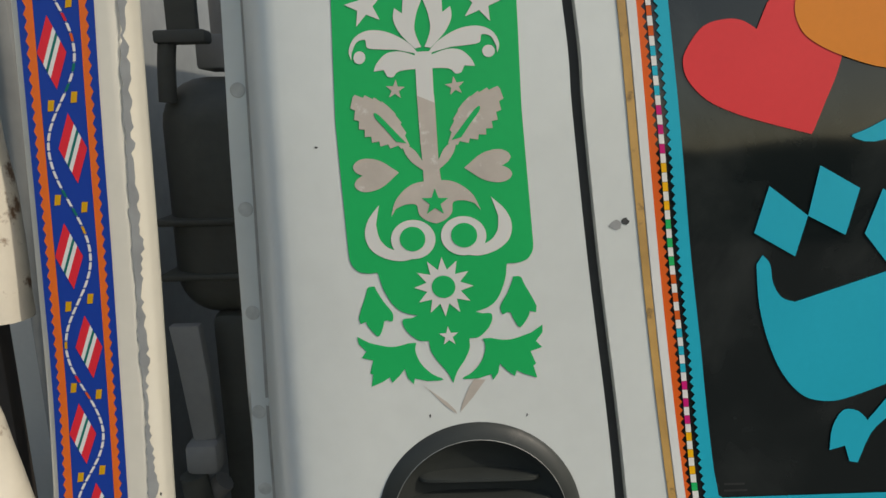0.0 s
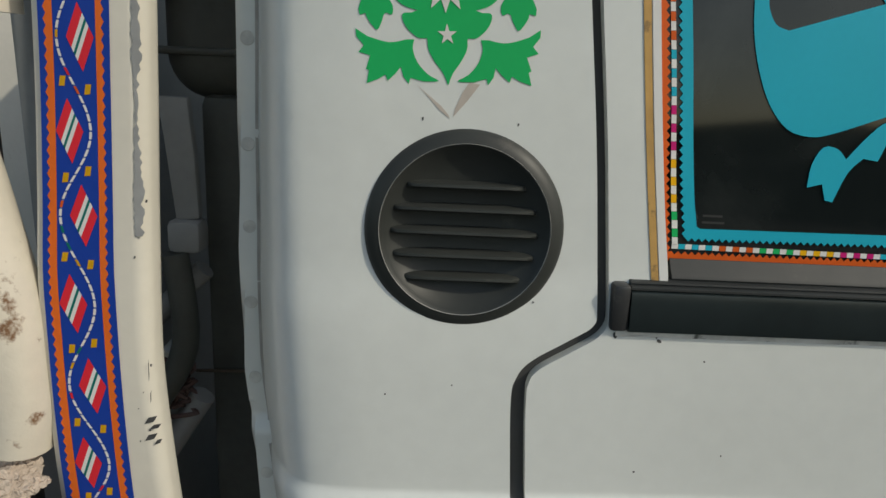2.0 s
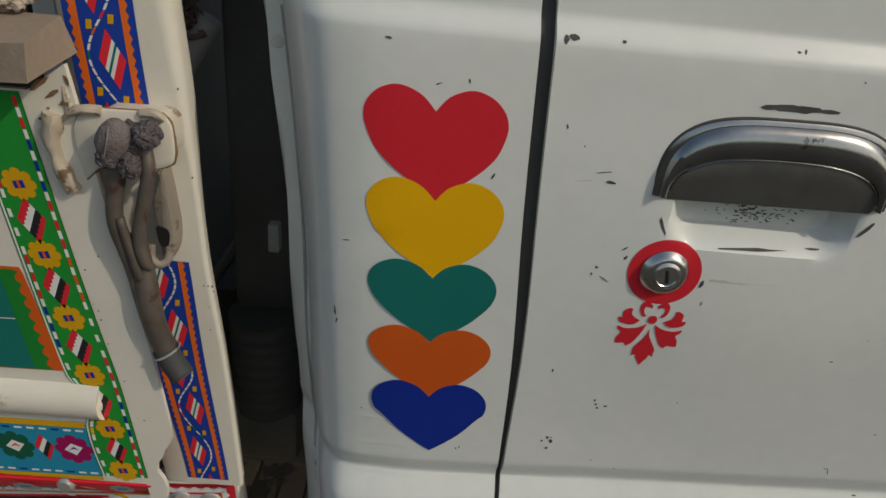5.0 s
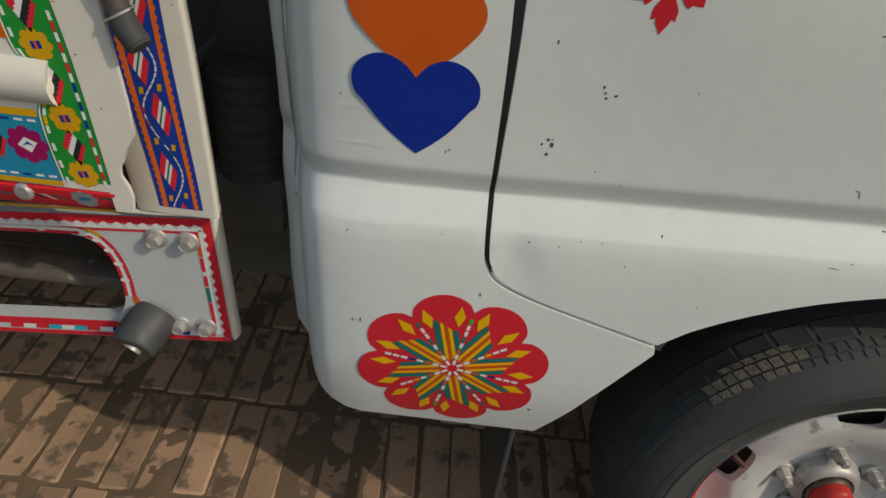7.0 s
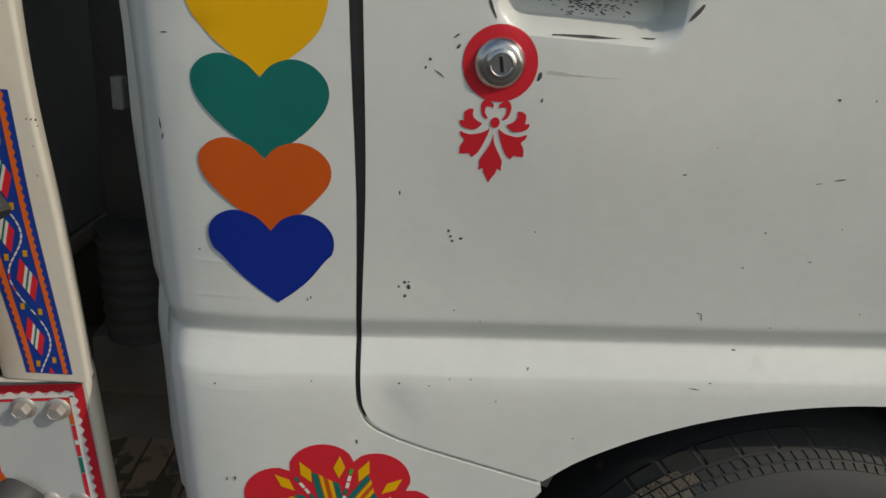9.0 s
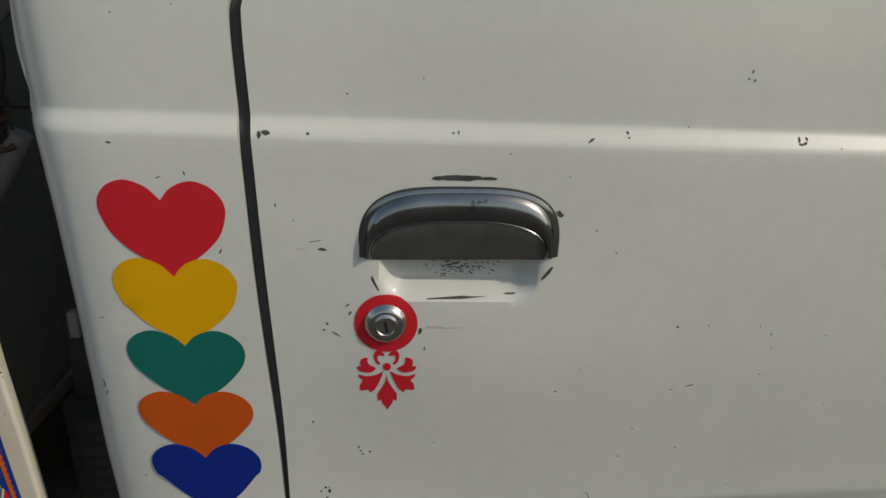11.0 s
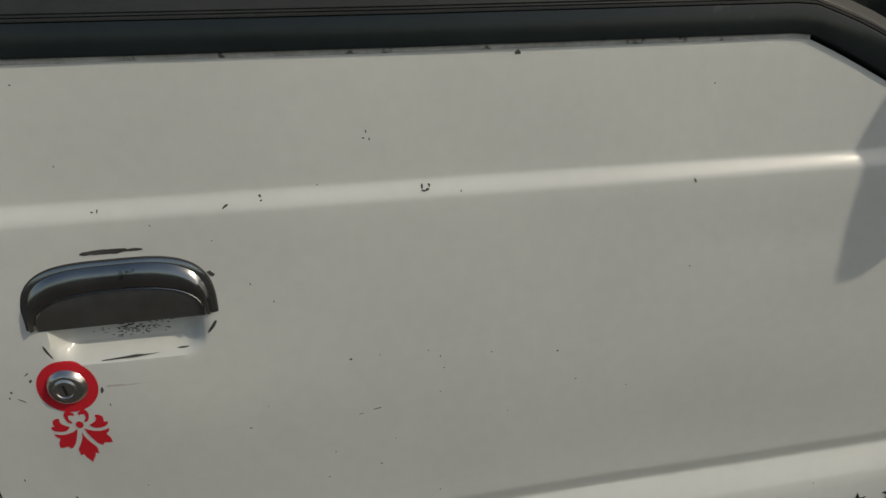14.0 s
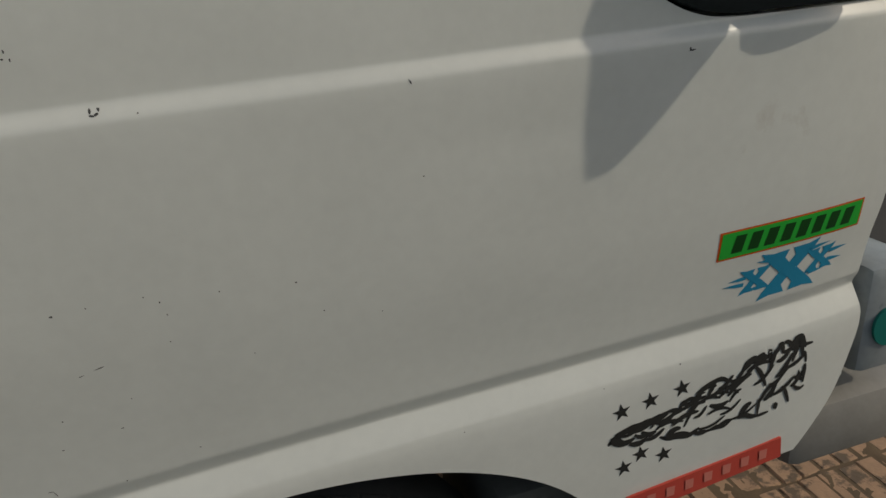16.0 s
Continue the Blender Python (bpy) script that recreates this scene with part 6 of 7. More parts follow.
for line, a, runs in ((band_right, -0.0058, EDGE_RUNS[0]), (band_left, 0.0022, EDGE_RUNS[1])):
    for k in range(46):
        z = 0.672 + 0.0090 * k
        tone = runs[min(7, k // 6)] if k % 2 else PALE
        if tone and z + 0.008 < 1.089:
            gate_decal("edge_dash", [(line(z) + a, z), (line(z) + a + 0.0032, z), (line(z + 0.008) + a + 0.0032, z + 0.008), (line(z + 0.008) + a, z + 0.008)], tone, green_band, 0.0011)


def blossom(u, z, r):
    out = []
    for i in range(64):
        t = 2 * math.pi * i / 64
        q = r * (0.80 + 0.20 * abs(math.cos(4 * t)) ** 0.6)
        out.append((u + q * math.cos(t), z + q * math.sin(t)))
    return out


def lozenge(u, z, s, parent, off):
    """A slanting diamond of upright red, white, black and red stripes with serrated edges."""
    tl, tr, br, bl = (-0.0010, 0.0215), (0.0128, 0.0015), (0.0006, -0.0235), (-0.0128, 0.0010)

    def at(t, v):
        a = (bl[0] + (tl[0] - bl[0]) * v, bl[1] + (tl[1] - bl[1]) * v)
        b = (br[0] + (tr[0] - br[0]) * v, br[1] + (tr[1] - br[1]) * v)
        return (u + s * (a[0] + (b[0] - a[0]) * t), z + s * (a[1] + (b[1] - a[1]) * t))

    def saw(t, jag):
        return [at(t + (jag if i % 2 else 0), i / 10) for i in range(11)]
    cuts = ((0.0, 0), (0.24, 0.07), (0.52, 0), (0.76, 0.07), (1.0, 0))
    for (t0, j0), (t1, j1), mat in zip(cuts, cuts[1:], (RED, PALE, INK, RED)):
        gate_decal("lozenge_stripe", saw(t0, j0) + saw(t1, j1)[::-1], mat, parent, off)


BLOSSOMS = [(-0.2839, 0.6851), (-0.2826, 0.7431), (-0.2848, 0.8111), (-0.2862, 0.8769), (-0.2886, 0.9430), (-0.2897, 1.0095), (-0.2905, 1.0750)]
for k, (u, z) in enumerate(BLOSSOMS):
    if z < 1.07:
        gate_decal("blossom", blossom(u, z, 0.0148), AMBER_SQUARE, green_band, 0.0011, "painted yellow blossom")
        gate_decal("blossom_centre", turn([(-0.0046, -0.0034), (0.0046, -0.0034), (0.0046, 0.0034), (-0.0046, 0.0034)], 8, (u, z)), BLUE, green_band, 0.0014)
        gate_decal("blossom_bar", turn([(-0.0012, -0.0032), (0.0012, -0.0032), (0.0012, 0.0032), (-0.0012, 0.0032)], 8, (u, z)), ORANGE, green_band, 0.0017)
    if k < 6 and z < 1.0:
        un, zn = BLOSSOMS[k + 1]
        lozenge((u + un) / 2, (z + zn) / 2, 0.98 * min(1.0, (zn - z) / 0.066), green_band, 0.0011)

# painted panel with an orange scalloped edge, white rail, turquoise band
panel_right = cubic([0.808, 0.88, 0.924, 0.932], [-0.3085, -0.3122, -0.3150, -0.3180])
panel_zs = steps(0.808, 0.932, 0.006)
panel = gate_decal("painted_panel", [(-0.80, 0.932)] + [(panel_right(z), z) for z in panel_zs[::-1]] + [(-0.80, 0.808)], ORANGE, gate, 0.0008, "painted green panel with an orange scalloped edge")
scallops = [(-0.3185 - 0.0048 * abs(math.sin(math.pi * i / 8)), 0.9235 - 0.109 * i / 64) for i in range(65)]
gate_decal("panel_field", [(-0.80, 0.9255), (-0.324, 0.9255)] + scallops + [(-0.80, 0.8140)], vinyl("leaf_panel_green", (0.006, 0.20, 0.03)), panel, 0.0012)
gate_decal("panel_tone", [(-0.80, 0.9245), (-0.3365, 0.9245), (-0.3365, 0.815), (-0.80, 0.815)], PINE, panel, 0.0015)
gate_decal("panel_line", [(-0.80, 0.868), (-0.337, 0.872), (-0.337, 0.873), (-0.80, 0.869)], PALE, panel, 0.0018)
tpart("white_rail", bumpy(tube(spline([(-0.95, GATE_Y + 0.011, 0.771), (-0.345, GATE_Y + 0.011, 0.776), (-0.330, GATE_Y + 0.011, 0.776), (-0.318, GATE_Y + 0.014, 0.775), (-0.306, GATE_Y + 0.021, 0.773), (-0.296, GATE_Y + 0.030, 0.771), (-0.280, GATE_Y + 0.046, 0.769)], 5), 0.0245, 24), 0.0006, 0.03), CREAM, gate, "white rounded rail")
# turquoise, rose and edge tones carry the shade low on the gate
band_t = gate_decal("turquoise_band", [(-0.80, 0.749), (-0.3085, 0.749), (-0.3085, 0.669), (-0.80, 0.669)], vinyl("turquoise", (0.008, 0.235, 0.37)), gate, 0.0007, "painted turquoise band with roses")
for z0, z1 in ((0.7415, 0.749), (0.669, 0.6745)):
    gate_decal("yellow_edge", [(-0.80, z0), (-0.3085, z0), (-0.3085, z1), (-0.80, z1)], AMBER_SQUARE, band_t, 0.0011)
for z in (0.7360, 0.6775):
    for k in range(30):
        u = -0.312 - 0.0125 * k
        gate_decal("edge_dash", [(u, z), (u - 0.008, z), (u - 0.008, z + 0.0025), (u, z + 0.0025)], (PALE, PALE, BLUE, PALE)[k % 4], band_t, 0.0011)
for k in range(6):
    u, z = -0.3285 - 0.0605 * k, 0.7115
    gate_decal("rose", blossom(u, z, 0.0195), vinyl("shaded_rose", (0.30, 0.008, 0.09)) if k % 2 == 0 else vinyl("dark_leaf", (0.006, 0.09, 0.05)), band_t, 0.0011, "painted rose")
    gate_decal("rose_centre", turn([(-0.010, -0.001), (0.001, -0.008), (0.010, 0.003), (-0.001, 0.008)], 0, (u, z)), PALE, band_t, 0.0014)
    gate_decal("rose_bar", turn([(-0.006, -0.002), (0.000, 0.001), (0.006, -0.001), (0.001, 0.004)], 0, (u, z)), BLUE if k % 2 == 0 else RED, band_t, 0.0017)
    lozenge(u - 0.0300, z + 0.001, 0.80, band_t, 0.0011)
rail_bm = box(-2.2, -0.258, 0.4255, 0.440, 0.634, 0.6665, 0.003)
for v in rail_bm.verts:
    v.co.y += 0.55 * (0.6665 - v.co.z)
    v.co.z += 0.07 * max(v.co.x + 0.25, -0.7)
rail = tpart("lower_rail", rail_bm, RED, None, "red painted lower rail")


def on_rail(x, z):
    return (x, 0.4246 + 0.55 * (0.6665 - z), z + 0.07 * (x + 0.25))


tpart("painted_stripe", sheet([[(-0.95, 0.6355), (-0.262, 0.6355), (-0.262, 0.6405), (-0.95, 0.6405)]], on_rail), AMBER_SQUARE, rail)
tpart("painted_stripe", sheet([[(-0.95, 0.6415), (-0.262, 0.6415), (-0.262, 0.6425), (-0.95, 0.6425)]], on_rail), INK, rail)
for k in range(6):
    u = -0.292 - 0.105 * k
    tpart("painted_blossom", sheet([blossom(u, 0.6570, 0.0135)], on_rail), vinyl("grey_blossom", (0.38, 0.41, 0.43)), rail)
    tpart("painted_bar", sheet([[(u - 0.006, 0.655), (u + 0.005, 0.655), (u + 0.007, 0.660), (u - 0.004, 0.660)]], lambda x, z: (x, 0.4242 + 0.55 * (0.6665 - z), z + 0.07 * (x + 0.25))), SKY_BLUE, rail)
    for j, mat in enumerate((PINE, PALE, INK)):
        tpart("painted_bar", sheet([[(u - 0.022 - 0.010 * j, 0.653), (u - 0.019 - 0.010 * j, 0.653), (u - 0.028 - 0.010 * j, 0.662), (u - 0.034 - 0.010 * j, 0.662)]], on_rail), mat, rail)
    tpart("painted_bar", sheet([[(u + 0.016, 0.659), (u + 0.030, 0.657), (u + 0.034, 0.660), (u + 0.018, 0.662)]], on_rail), PINE, rail)
tpart("rail_bolt", lathe([(0.010, 0), (0.010, -0.004), (0.007, -0.007), (0.0, -0.0075)], 14, (-0.352, 0.4318, 0.655)), ZINC, rail, "rounded steel bolt head")

# ---- latch: plate, hooked rods, lever with a rubber grip ----
def lowered(bm):
    bmesh.ops.translate(bm, verts=bm.verts[:], vec=(-0.003, 0, -0.006))
    return bm


plate_line = spline([(-0.2779, 1.0401), (-0.2782, 1.0649), (-0.2684, 1.0793), (-0.2570, 1.0817)], 3) + [(-0.2153, 1.0831)] + spline([(-0.2060, 1.0821), (-0.2002, 1.0751), (-0.1984, 1.0615)], 3) + spline([(-0.1984, 1.0499), (-0.2007, 1.0411), (-0.2075, 1.0372)], 3) + [(-0.2176, 1.0345), (-0.2425, 1.0326), (-0.2624, 1.0314), (-0.2753, 1.0190)]
WELD = surface("burnt_rusty_enamel", (0.46, 0.39, 0.30), 0.6, var=0.2, scale=40, bump=0.4, spot=(0.15, 0.09, 0.05), spots=0.22)
latch_plate = tpart("latch_plate", bumpy(solid(plate_line, 0.4245, 0.4320, bevel=0.002), 0.0008, 0.03), RUSTY, None, "cream latch plate with rust and thick paint")
mid_x, mid_z = sum(x for x, _ in plate_line) / len(plate_line), sum(z for _, z in plate_line) / len(plate_line)
tpart("plate_back", solid([(mid_x + 0.82 * (x - mid_x), mid_z + 0.80 * (z - mid_z)) for x, z in plate_line], 0.4315, 0.470), RUSTY, latch_plate, "rusty mount behind the plate")
RUST_EDGE = surface("brown_rust_edge", (0.20, 0.12, 0.065), 0.8, var=0.4, scale=60, bump=0.3)
tpart("rust_rim", bumpy(tube([(x, 0.4285, z) for x, z in plate_line], 0.0011, 6), 0.0008, 0.006), RUST_EDGE, latch_plate, "brown rust round the plate")
tpart("plate_ridge", lowered(bumpy(tube(spline([(-0.2755, 0.4250, 1.0826), (-0.2638, 0.4230, 1.0870), (-0.2502, 0.4240, 1.0870)], 4), 0.0042, 8), 0.001, 0.008)), WELD, latch_plate, "thick paint ridge")
tpart("plate_ridge", lowered(bumpy(tube(spline([(-0.2192, 0.4250, 1.0879), (-0.2075, 0.4230, 1.0889), (-0.2012, 0.4250, 1.0841)], 4), 0.0036, 8), 0.001, 0.008)), WELD, latch_plate, "thick paint ridge")
tpart("weld_bead", bumpy(tube(spline([(-0.2925, 0.4270, 1.074), (-0.2965, 0.4255, 1.058), (-0.2955, 0.4255, 1.040), (-0.2915, 0.4255, 1.022), (-0.2870, 0.4275, 1.008)], 6), lambda t: 0.0070 + 0.0012 * math.sin(9 * t) - 0.001 * t, 14), 0.0022, 0.010), WELD, latch_plate, "lumpy weld bead")
tpart("flange_fold", lowered(bumpy(tube(spline([(-0.281, 0.432, 1.110), (-0.2785, 0.430, 1.090), (-0.281, 0.431, 1.078), (-0.298, 0.431, 1.064)], 5), 0.0042, 8), 0.0012, 0.015)), WELD, latch_plate, "folded chipped edge")
for x, z, w, h, a in ((-0.300, 1.097, 0.022, 0.006, 35), (-0.292, 1.089, 0.016, 0.005, 30), (-0.284, 1.082, 0.012, 0.004, 25), (-0.297, 1.077, 0.004, 0.003, 0), (-0.302, 1.052, 0.003, 0.006, 20), (-0.305, 1.068, 0.003, 0.003, 0), (-0.279, 1.100, 0.004, 0.010, 15)):
    n = 11
    pts = [(w / 2 * chips.uniform(0.5, 1.1) * math.cos(2 * math.pi * i / n), h / 2 * chips.uniform(0.5, 1.1) * math.sin(2 * math.pi * i / n)) for i in range(n)]
    gate_decal("rust_stain", [(u + LEAN * (v - 0.67), v) for u, v in turn(pts, a, (x, z))], RUST_EDGE, gate, 0.0006)
for x, z in ((-0.2875, 0.894), (-0.2840, 0.887), (-0.2830, 0.877), (-0.2862, 0.868), (-0.2800, 0.850), (-0.2700, 0.806), (-0.2560, 0.757), (-0.2900, 0.930), (-0.2760, 0.945)):
    s = chips.uniform(0.0005, 0.0010)
    gate_decal("paint_chip", [(x + LEAN * (z - 0.67) + s * p, z + s * q) for p, q in ((-1, -0.8), (0.7, -1), (1, 0.8), (-0.6, 1))], CHIP, gate, 0.0006)
BROWN_STEEL = surface("rubbed_brown_steel", (0.118, 0.098, 0.082), 0.42, metal=0.3, var=0.35, scale=30, bump=0.15, spot=(0.085, 0.045, 0.028), spots=0.2)
lever_path = spline([(-0.2400, 0.430, 0.972), (-0.2372, 0.428, 0.955), (-0.2355, 0.426, 0.938), (-0.2346, 0.424, 0.918), (-0.2335, 0.424, 0.898), (-0.2308, 0.425, 0.874), (-0.2268, 0.427, 0.857), (-0.2232, 0.428, 0.844)], 5)
latch = tpart("latch_lever", bumpy(tube(lever_path, lambda t: 0.0072 + 0.0034 * smoothstep(0.1, 0.5, t), 14), 0.0005, 0.02), BROWN_STEEL, None, "oily brown steel latch lever")
tpart("rod", tube(spline([(-0.2445, 0.422, 1.040), (-0.2460, 0.420, 1.026), (-0.2507, 0.419, 1.003), (-0.2516, 0.419, 0.982), (-0.2480, 0.420, 0.960), (-0.2447, 0.421, 0.938), (-0.2434, 0.423, 0.915), (-0.2410, 0.426, 0.885)], 6), lambda t: 0.0070 - 0.0026 * smoothstep(0.3, 0.9, t), 14), BROWN_STEEL, latch, "hooked steel rod")
tpart("rod", tube(spline([(-0.2462, 0.416, 0.992), (-0.2443, 0.415, 0.983), (-0.2406, 0.416, 0.961), (-0.2372, 0.417, 0.939), (-0.2352, 0.421, 0.918)], 6), lambda t: 0.0040 - 0.0012 * smoothstep(0.6, 1.0, t), 12), BROWN_STEEL, latch, "thin steel rod")
tpart("rod", tube(spline([(-0.2230, 0.428, 1.062), (-0.2197, 0.421, 1.036), (-0.2240, 0.418, 1.011), (-0.2310, 0.418, 0.986), (-0.2328, 0.418, 0.966), (-0.2300, 0.418, 0.949), (-0.2268, 0.421, 0.943)], 6), lambda t: 0.0058 - 0.0018 * smoothstep(0.7, 1.0, t), 14), BROWN_STEEL, latch, "hooked steel rod")
CATCH_PAINT = surface("worn_beige_steel", (0.25, 0.215, 0.175), 0.5, var=0.2, scale=30, bump=0.15, spot=(0.14, 0.10, 0.07), spots=0.1)
catch_line = spline([(-0.2215, 1.026), (-0.2185, 1.022), (-0.2160, 1.005), (-0.2140, 0.978), (-0.2138, 0.955), (-0.2185, 0.940), (-0.2240, 0.936), (-0.2275, 0.950), (-0.2290, 0.975), (-0.2295, 0.995), (-0.2250, 1.012)], 3, True)
tpart("catch", bumpy(solid(catch_line, 0.444, 0.468, bevel=0.003), 0.001, 0.02), CATCH_PAINT, latch, "bent beige steel catch")
tpart("catch_hole", solid(spline([(-0.2285, 0.972), (-0.2240, 0.973), (-0.2180, 0.970), (-0.2172, 0.962), (-0.2200, 0.953), (-0.2265, 0.955)], 3, True), 0.4425, 0.4434), INK, latch, "dark hole in the catch")
tpart("catch_hook", tube(spline([(-0.2318, 0.436, 0.958), (-0.2312, 0.433, 0.946), (-0.2250, 0.433, 0.940), (-0.2190, 0.437, 0.943), (-0.2165, 0.440, 0.954)], 5), 0.0040, 10), CATCH_PAINT, latch, "small steel hook")
tpart("grip", bumpy(tube(spline([(-0.2260, 0.4275, 0.851), (-0.2205, 0.426, 0.839), (-0.2140, 0.424, 0.829), (-0.2085, 0.422, 0.8225)], 5), lambda t: 0.0118 if t < 0.93 else 0.0104, 20), 0.0006, 0.02), RUBBER, latch, "worn black rubber grip")
tpart("ring", tube([(-0.2245 + 0.0122 * math.cos(radians(a)), 0.427 + 0.0125 * math.sin(radians(a)), 0.8480 + 0.007 * math.cos(radians(a))) for a in range(0, 361, 24)], 0.0012, 6), ZINC, latch, "thin wire ring")


# knotted towel on the latch
def lump(centre, radii, rough, fine, seed):
    bm = bmesh.new()
    bmesh.ops.create_icosphere(bm, subdivisions=5, radius=1)
    for v in bm.verts:
        p = v.co.copy()
        v.co = Vector(centre) + Vector((p.x * radii[0], p.y * radii[1], p.z * radii[2]))
    bumpy(bm, rough, 0.016, seed)
    return bumpy(bumpy(bm, fine, 0.0045, seed + 3), fine * 0.6, 0.0018, seed + 5)


towel = part("knotted_towel", lump((-0.2330, 0.4240, 1.0580), (0.0150, 0.0130, 0.0170), 0.003, 0.0018, 0), CLOTH, None)
tagged(towel, "grey-violet towel rag knotted round the latch rods", "rag")
part("knot_end", lump((-0.2165, 0.4180, 1.0670), (0.0110, 0.0110, 0.0115), 0.0028, 0.0026, 2), CLOTH, towel, "frayed knot end")
part("knot_end", lump((-0.2470, 0.4150, 1.0460), (0.0108, 0.0105, 0.0088), 0.0026, 0.0024, 5), CLOTH, towel, "frayed knot end")
part("knot_end", lump((-0.2310, 0.4150, 1.0410), (0.0088, 0.0095, 0.0105), 0.0028, 0.0024, 7), CLOTH, towel, "frayed knot end")
fold_bm = lump((0, 0, 0), (0.0128, 0.0108, 0.0180), 0.0010, 0.0003, 7)
fold_bm.transform(Matrix.Translation((-0.2405, 0.4115, 1.0625)) @ Matrix.Rotation(radians(22), 4, "Y"))
part("fold", fold_bm, surface("brown_violet_towel", (0.17, 0.140, 0.138), 0.95, var=0.2, scale=80, fine=500, bump=0.7, depth=0.003), towel, "smooth brownish fold")
part("seam", tube(spline([(-0.2372, 0.4005, 1.0760), (-0.2400, 0.3995, 1.0640), (-0.2445, 0.4010, 1.0500)], 5), 0.0004, 6), ZINC, towel, "pale stitched seam")

# wooden block and rag lumps wedged over the drop side
block = bmesh.new()
end = [Vector(p) for p in ((-0.2900, 0.396, 1.105), (-0.2870, 0.396, 1.1345), (-0.2860, 0.447, 1.1470), (-0.2800, 0.452, 1.1180))]
rows = [[block.verts.new(p + Vector((-0.24 * k / 8, 0.010 * k / 8, -0.012 * k / 8))) for p in end] for k in range(9)]
for a, b in zip(rows, rows[1:]):
    for k in range(4):
        block.faces.new((a[k - 1], a[k], b[k], b[k - 1]))
block.faces.new(rows[0])
block.faces.new(rows[-1])
bmesh.ops.bevel(block, geom=[e for e in block.edges if e.is_boundary or e.calc_face_angle(0) > 0.5], offset=0.0022, segments=2, affect="EDGES", profile=0.5)
bmesh.ops.subdivide_edges(block, edges=[e for e in block.edges if e.calc_length() > 0.02], cuts=2, use_grid_fill=True)
bumpy(block, 0.0014, 0.03)
wood = part("wooden_block", block, WOOD, None)
tagged(wood, "weathered grey-brown wooden block wedged on the drop side", "wood")
rag = part("jute_rag", lump((-0.352, 0.455, 1.163), (0.040, 0.032, 0.019), 0.010, 0.004, 1), surface("pale_pink_jute", (0.50, 0.42, 0.35), 0.95, var=0.25, scale=60, fine=300, bump=0.8, depth=0.003), None)
tagged(rag, "pale frayed jute rag on the wooden block", "rag")
part("frayed_end", lump((-0.318, 0.448, 1.158), (0.014, 0.012, 0.009), 0.006, 0.003, 4), bpy.data.materials["pale_pink_jute"], rag, "frayed rag end")

# side poles over the board
tpart("side_pole", bumpy(tube(spline([(-0.3310, 0.470, 1.186), (-0.3260, 0.470, 1.23), (-0.3290, 0.472, 1.30), (-0.3370, 0.474, 1.345), (-0.362, 0.48, 1.45), (-0.402, 0.49, 1.60), (-0.44, 0.50, 1.95)], 6), 0.0285, 20), 0.0012, 0.04), RUSTY, None, "cream enamelled side pole with rust stains")
tpart("side_pole", bumpy(tube(spline([(-0.3345, 0.505, 1.534), (-0.3330, 0.505, 1.60), (-0.3380, 0.505, 1.68), (-0.3470, 0.505, 1.75), (-0.3750, 0.505, 1.95)], 6), 0.0235, 18), 0.0012, 0.04), surface("very_rusty_enamel", (0.66, 0.60, 0.50), 0.55, var=0.1, scale=16, bump=0.3, spot=(0.17, 0.09, 0.045), spots=0.22), None, "cream side pole flaked with brown rust")
tpart("inner_board", box(-1.0, -0.42, 0.62, 0.64, 0.63, 1.95, 0.004), surface("dark_brown_board", (0.075, 0.060, 0.050), 0.8, var=0.3, scale=6), None, "dull dark brown inner board of the bed")
# added dark panel that stands in for deep shade behind the opening
tpart("bed_skirt", box(-1.0, -0.33, 0.66, 0.675, 0.40, 0.60, 0.003), RUBBER, None, "dark backing added for the shade in the plate's opening")
tpart("bed_floor", box(-2.3, -0.36, 0.52, 1.62, 0.60, 0.628, 0.004), TAN, None, "dull bed floor")
# unseen far side, its low skirt added to block light under the bed
tpart("bed_far_side", box(-2.3, -0.36, 1.60, 1.64, 0.12, 1.60, 0.01), CREAM, None, "cream far side of the bed, lowered to block light")
tpart("headboard", box(-0.39, -0.365, 0.62, 1.60, 0.63, 1.97, 0.006), GREY_STEEL, None, "grey steel headboard of the bed")
tpart("chassis_rail", box(-2.3, 0.20, 0.80, 0.90, 0.33, 0.45, 0.01), DARK, None, "dark chassis rail")
tpart("chassis_rail", box(-2.3, 0.20, 1.20, 1.30, 0.33, 0.45, 0.01), DARK, None, "dark chassis rail")

GAP_BLACK = surface("dusty_black_plastic", (0.095, 0.095, 0.080), 0.5, var=0.3, scale=12, bump=0.08)
# between cab and bed: air intake canister, duct, ribbed hose, stay and strut
canister = tpart("air_intake", bumpy(box(-0.290, -0.150, 0.70, 0.86, 1.464, 1.727, 0.050, segments=7), 0.001, 0.1), GAP_BLACK, None, "black plastic air intake canister with a domed top")
for z in (1.515, 1.575):
    tpart("rib", box(-0.293, -0.147, 0.697, 0.863, z - 0.004, z + 0.004, 0.003), GAP_BLACK, canister)
bracket = tpart("intake_bracket", box(-0.260, -0.229, 0.700, 0.712, 1.762, 1.95, 0.003), DARK, canister, "black bracket over the canister")
tpart("bracket_foot", box(-0.272, -0.219, 0.694, 0.716, 1.757, 1.770, 0.003), DARK, bracket)
tpart("bracket_leg", tube(spline([(-0.262, 0.706, 1.758), (-0.265, 0.706, 1.735), (-0.268, 0.708, 1.700)], 4), 0.009, 10), DARK, bracket)
PALE_GREY = surface("dusty_pale_grey_metal", (0.36, 0.35, 0.33), 0.6, var=0.15, scale=18)
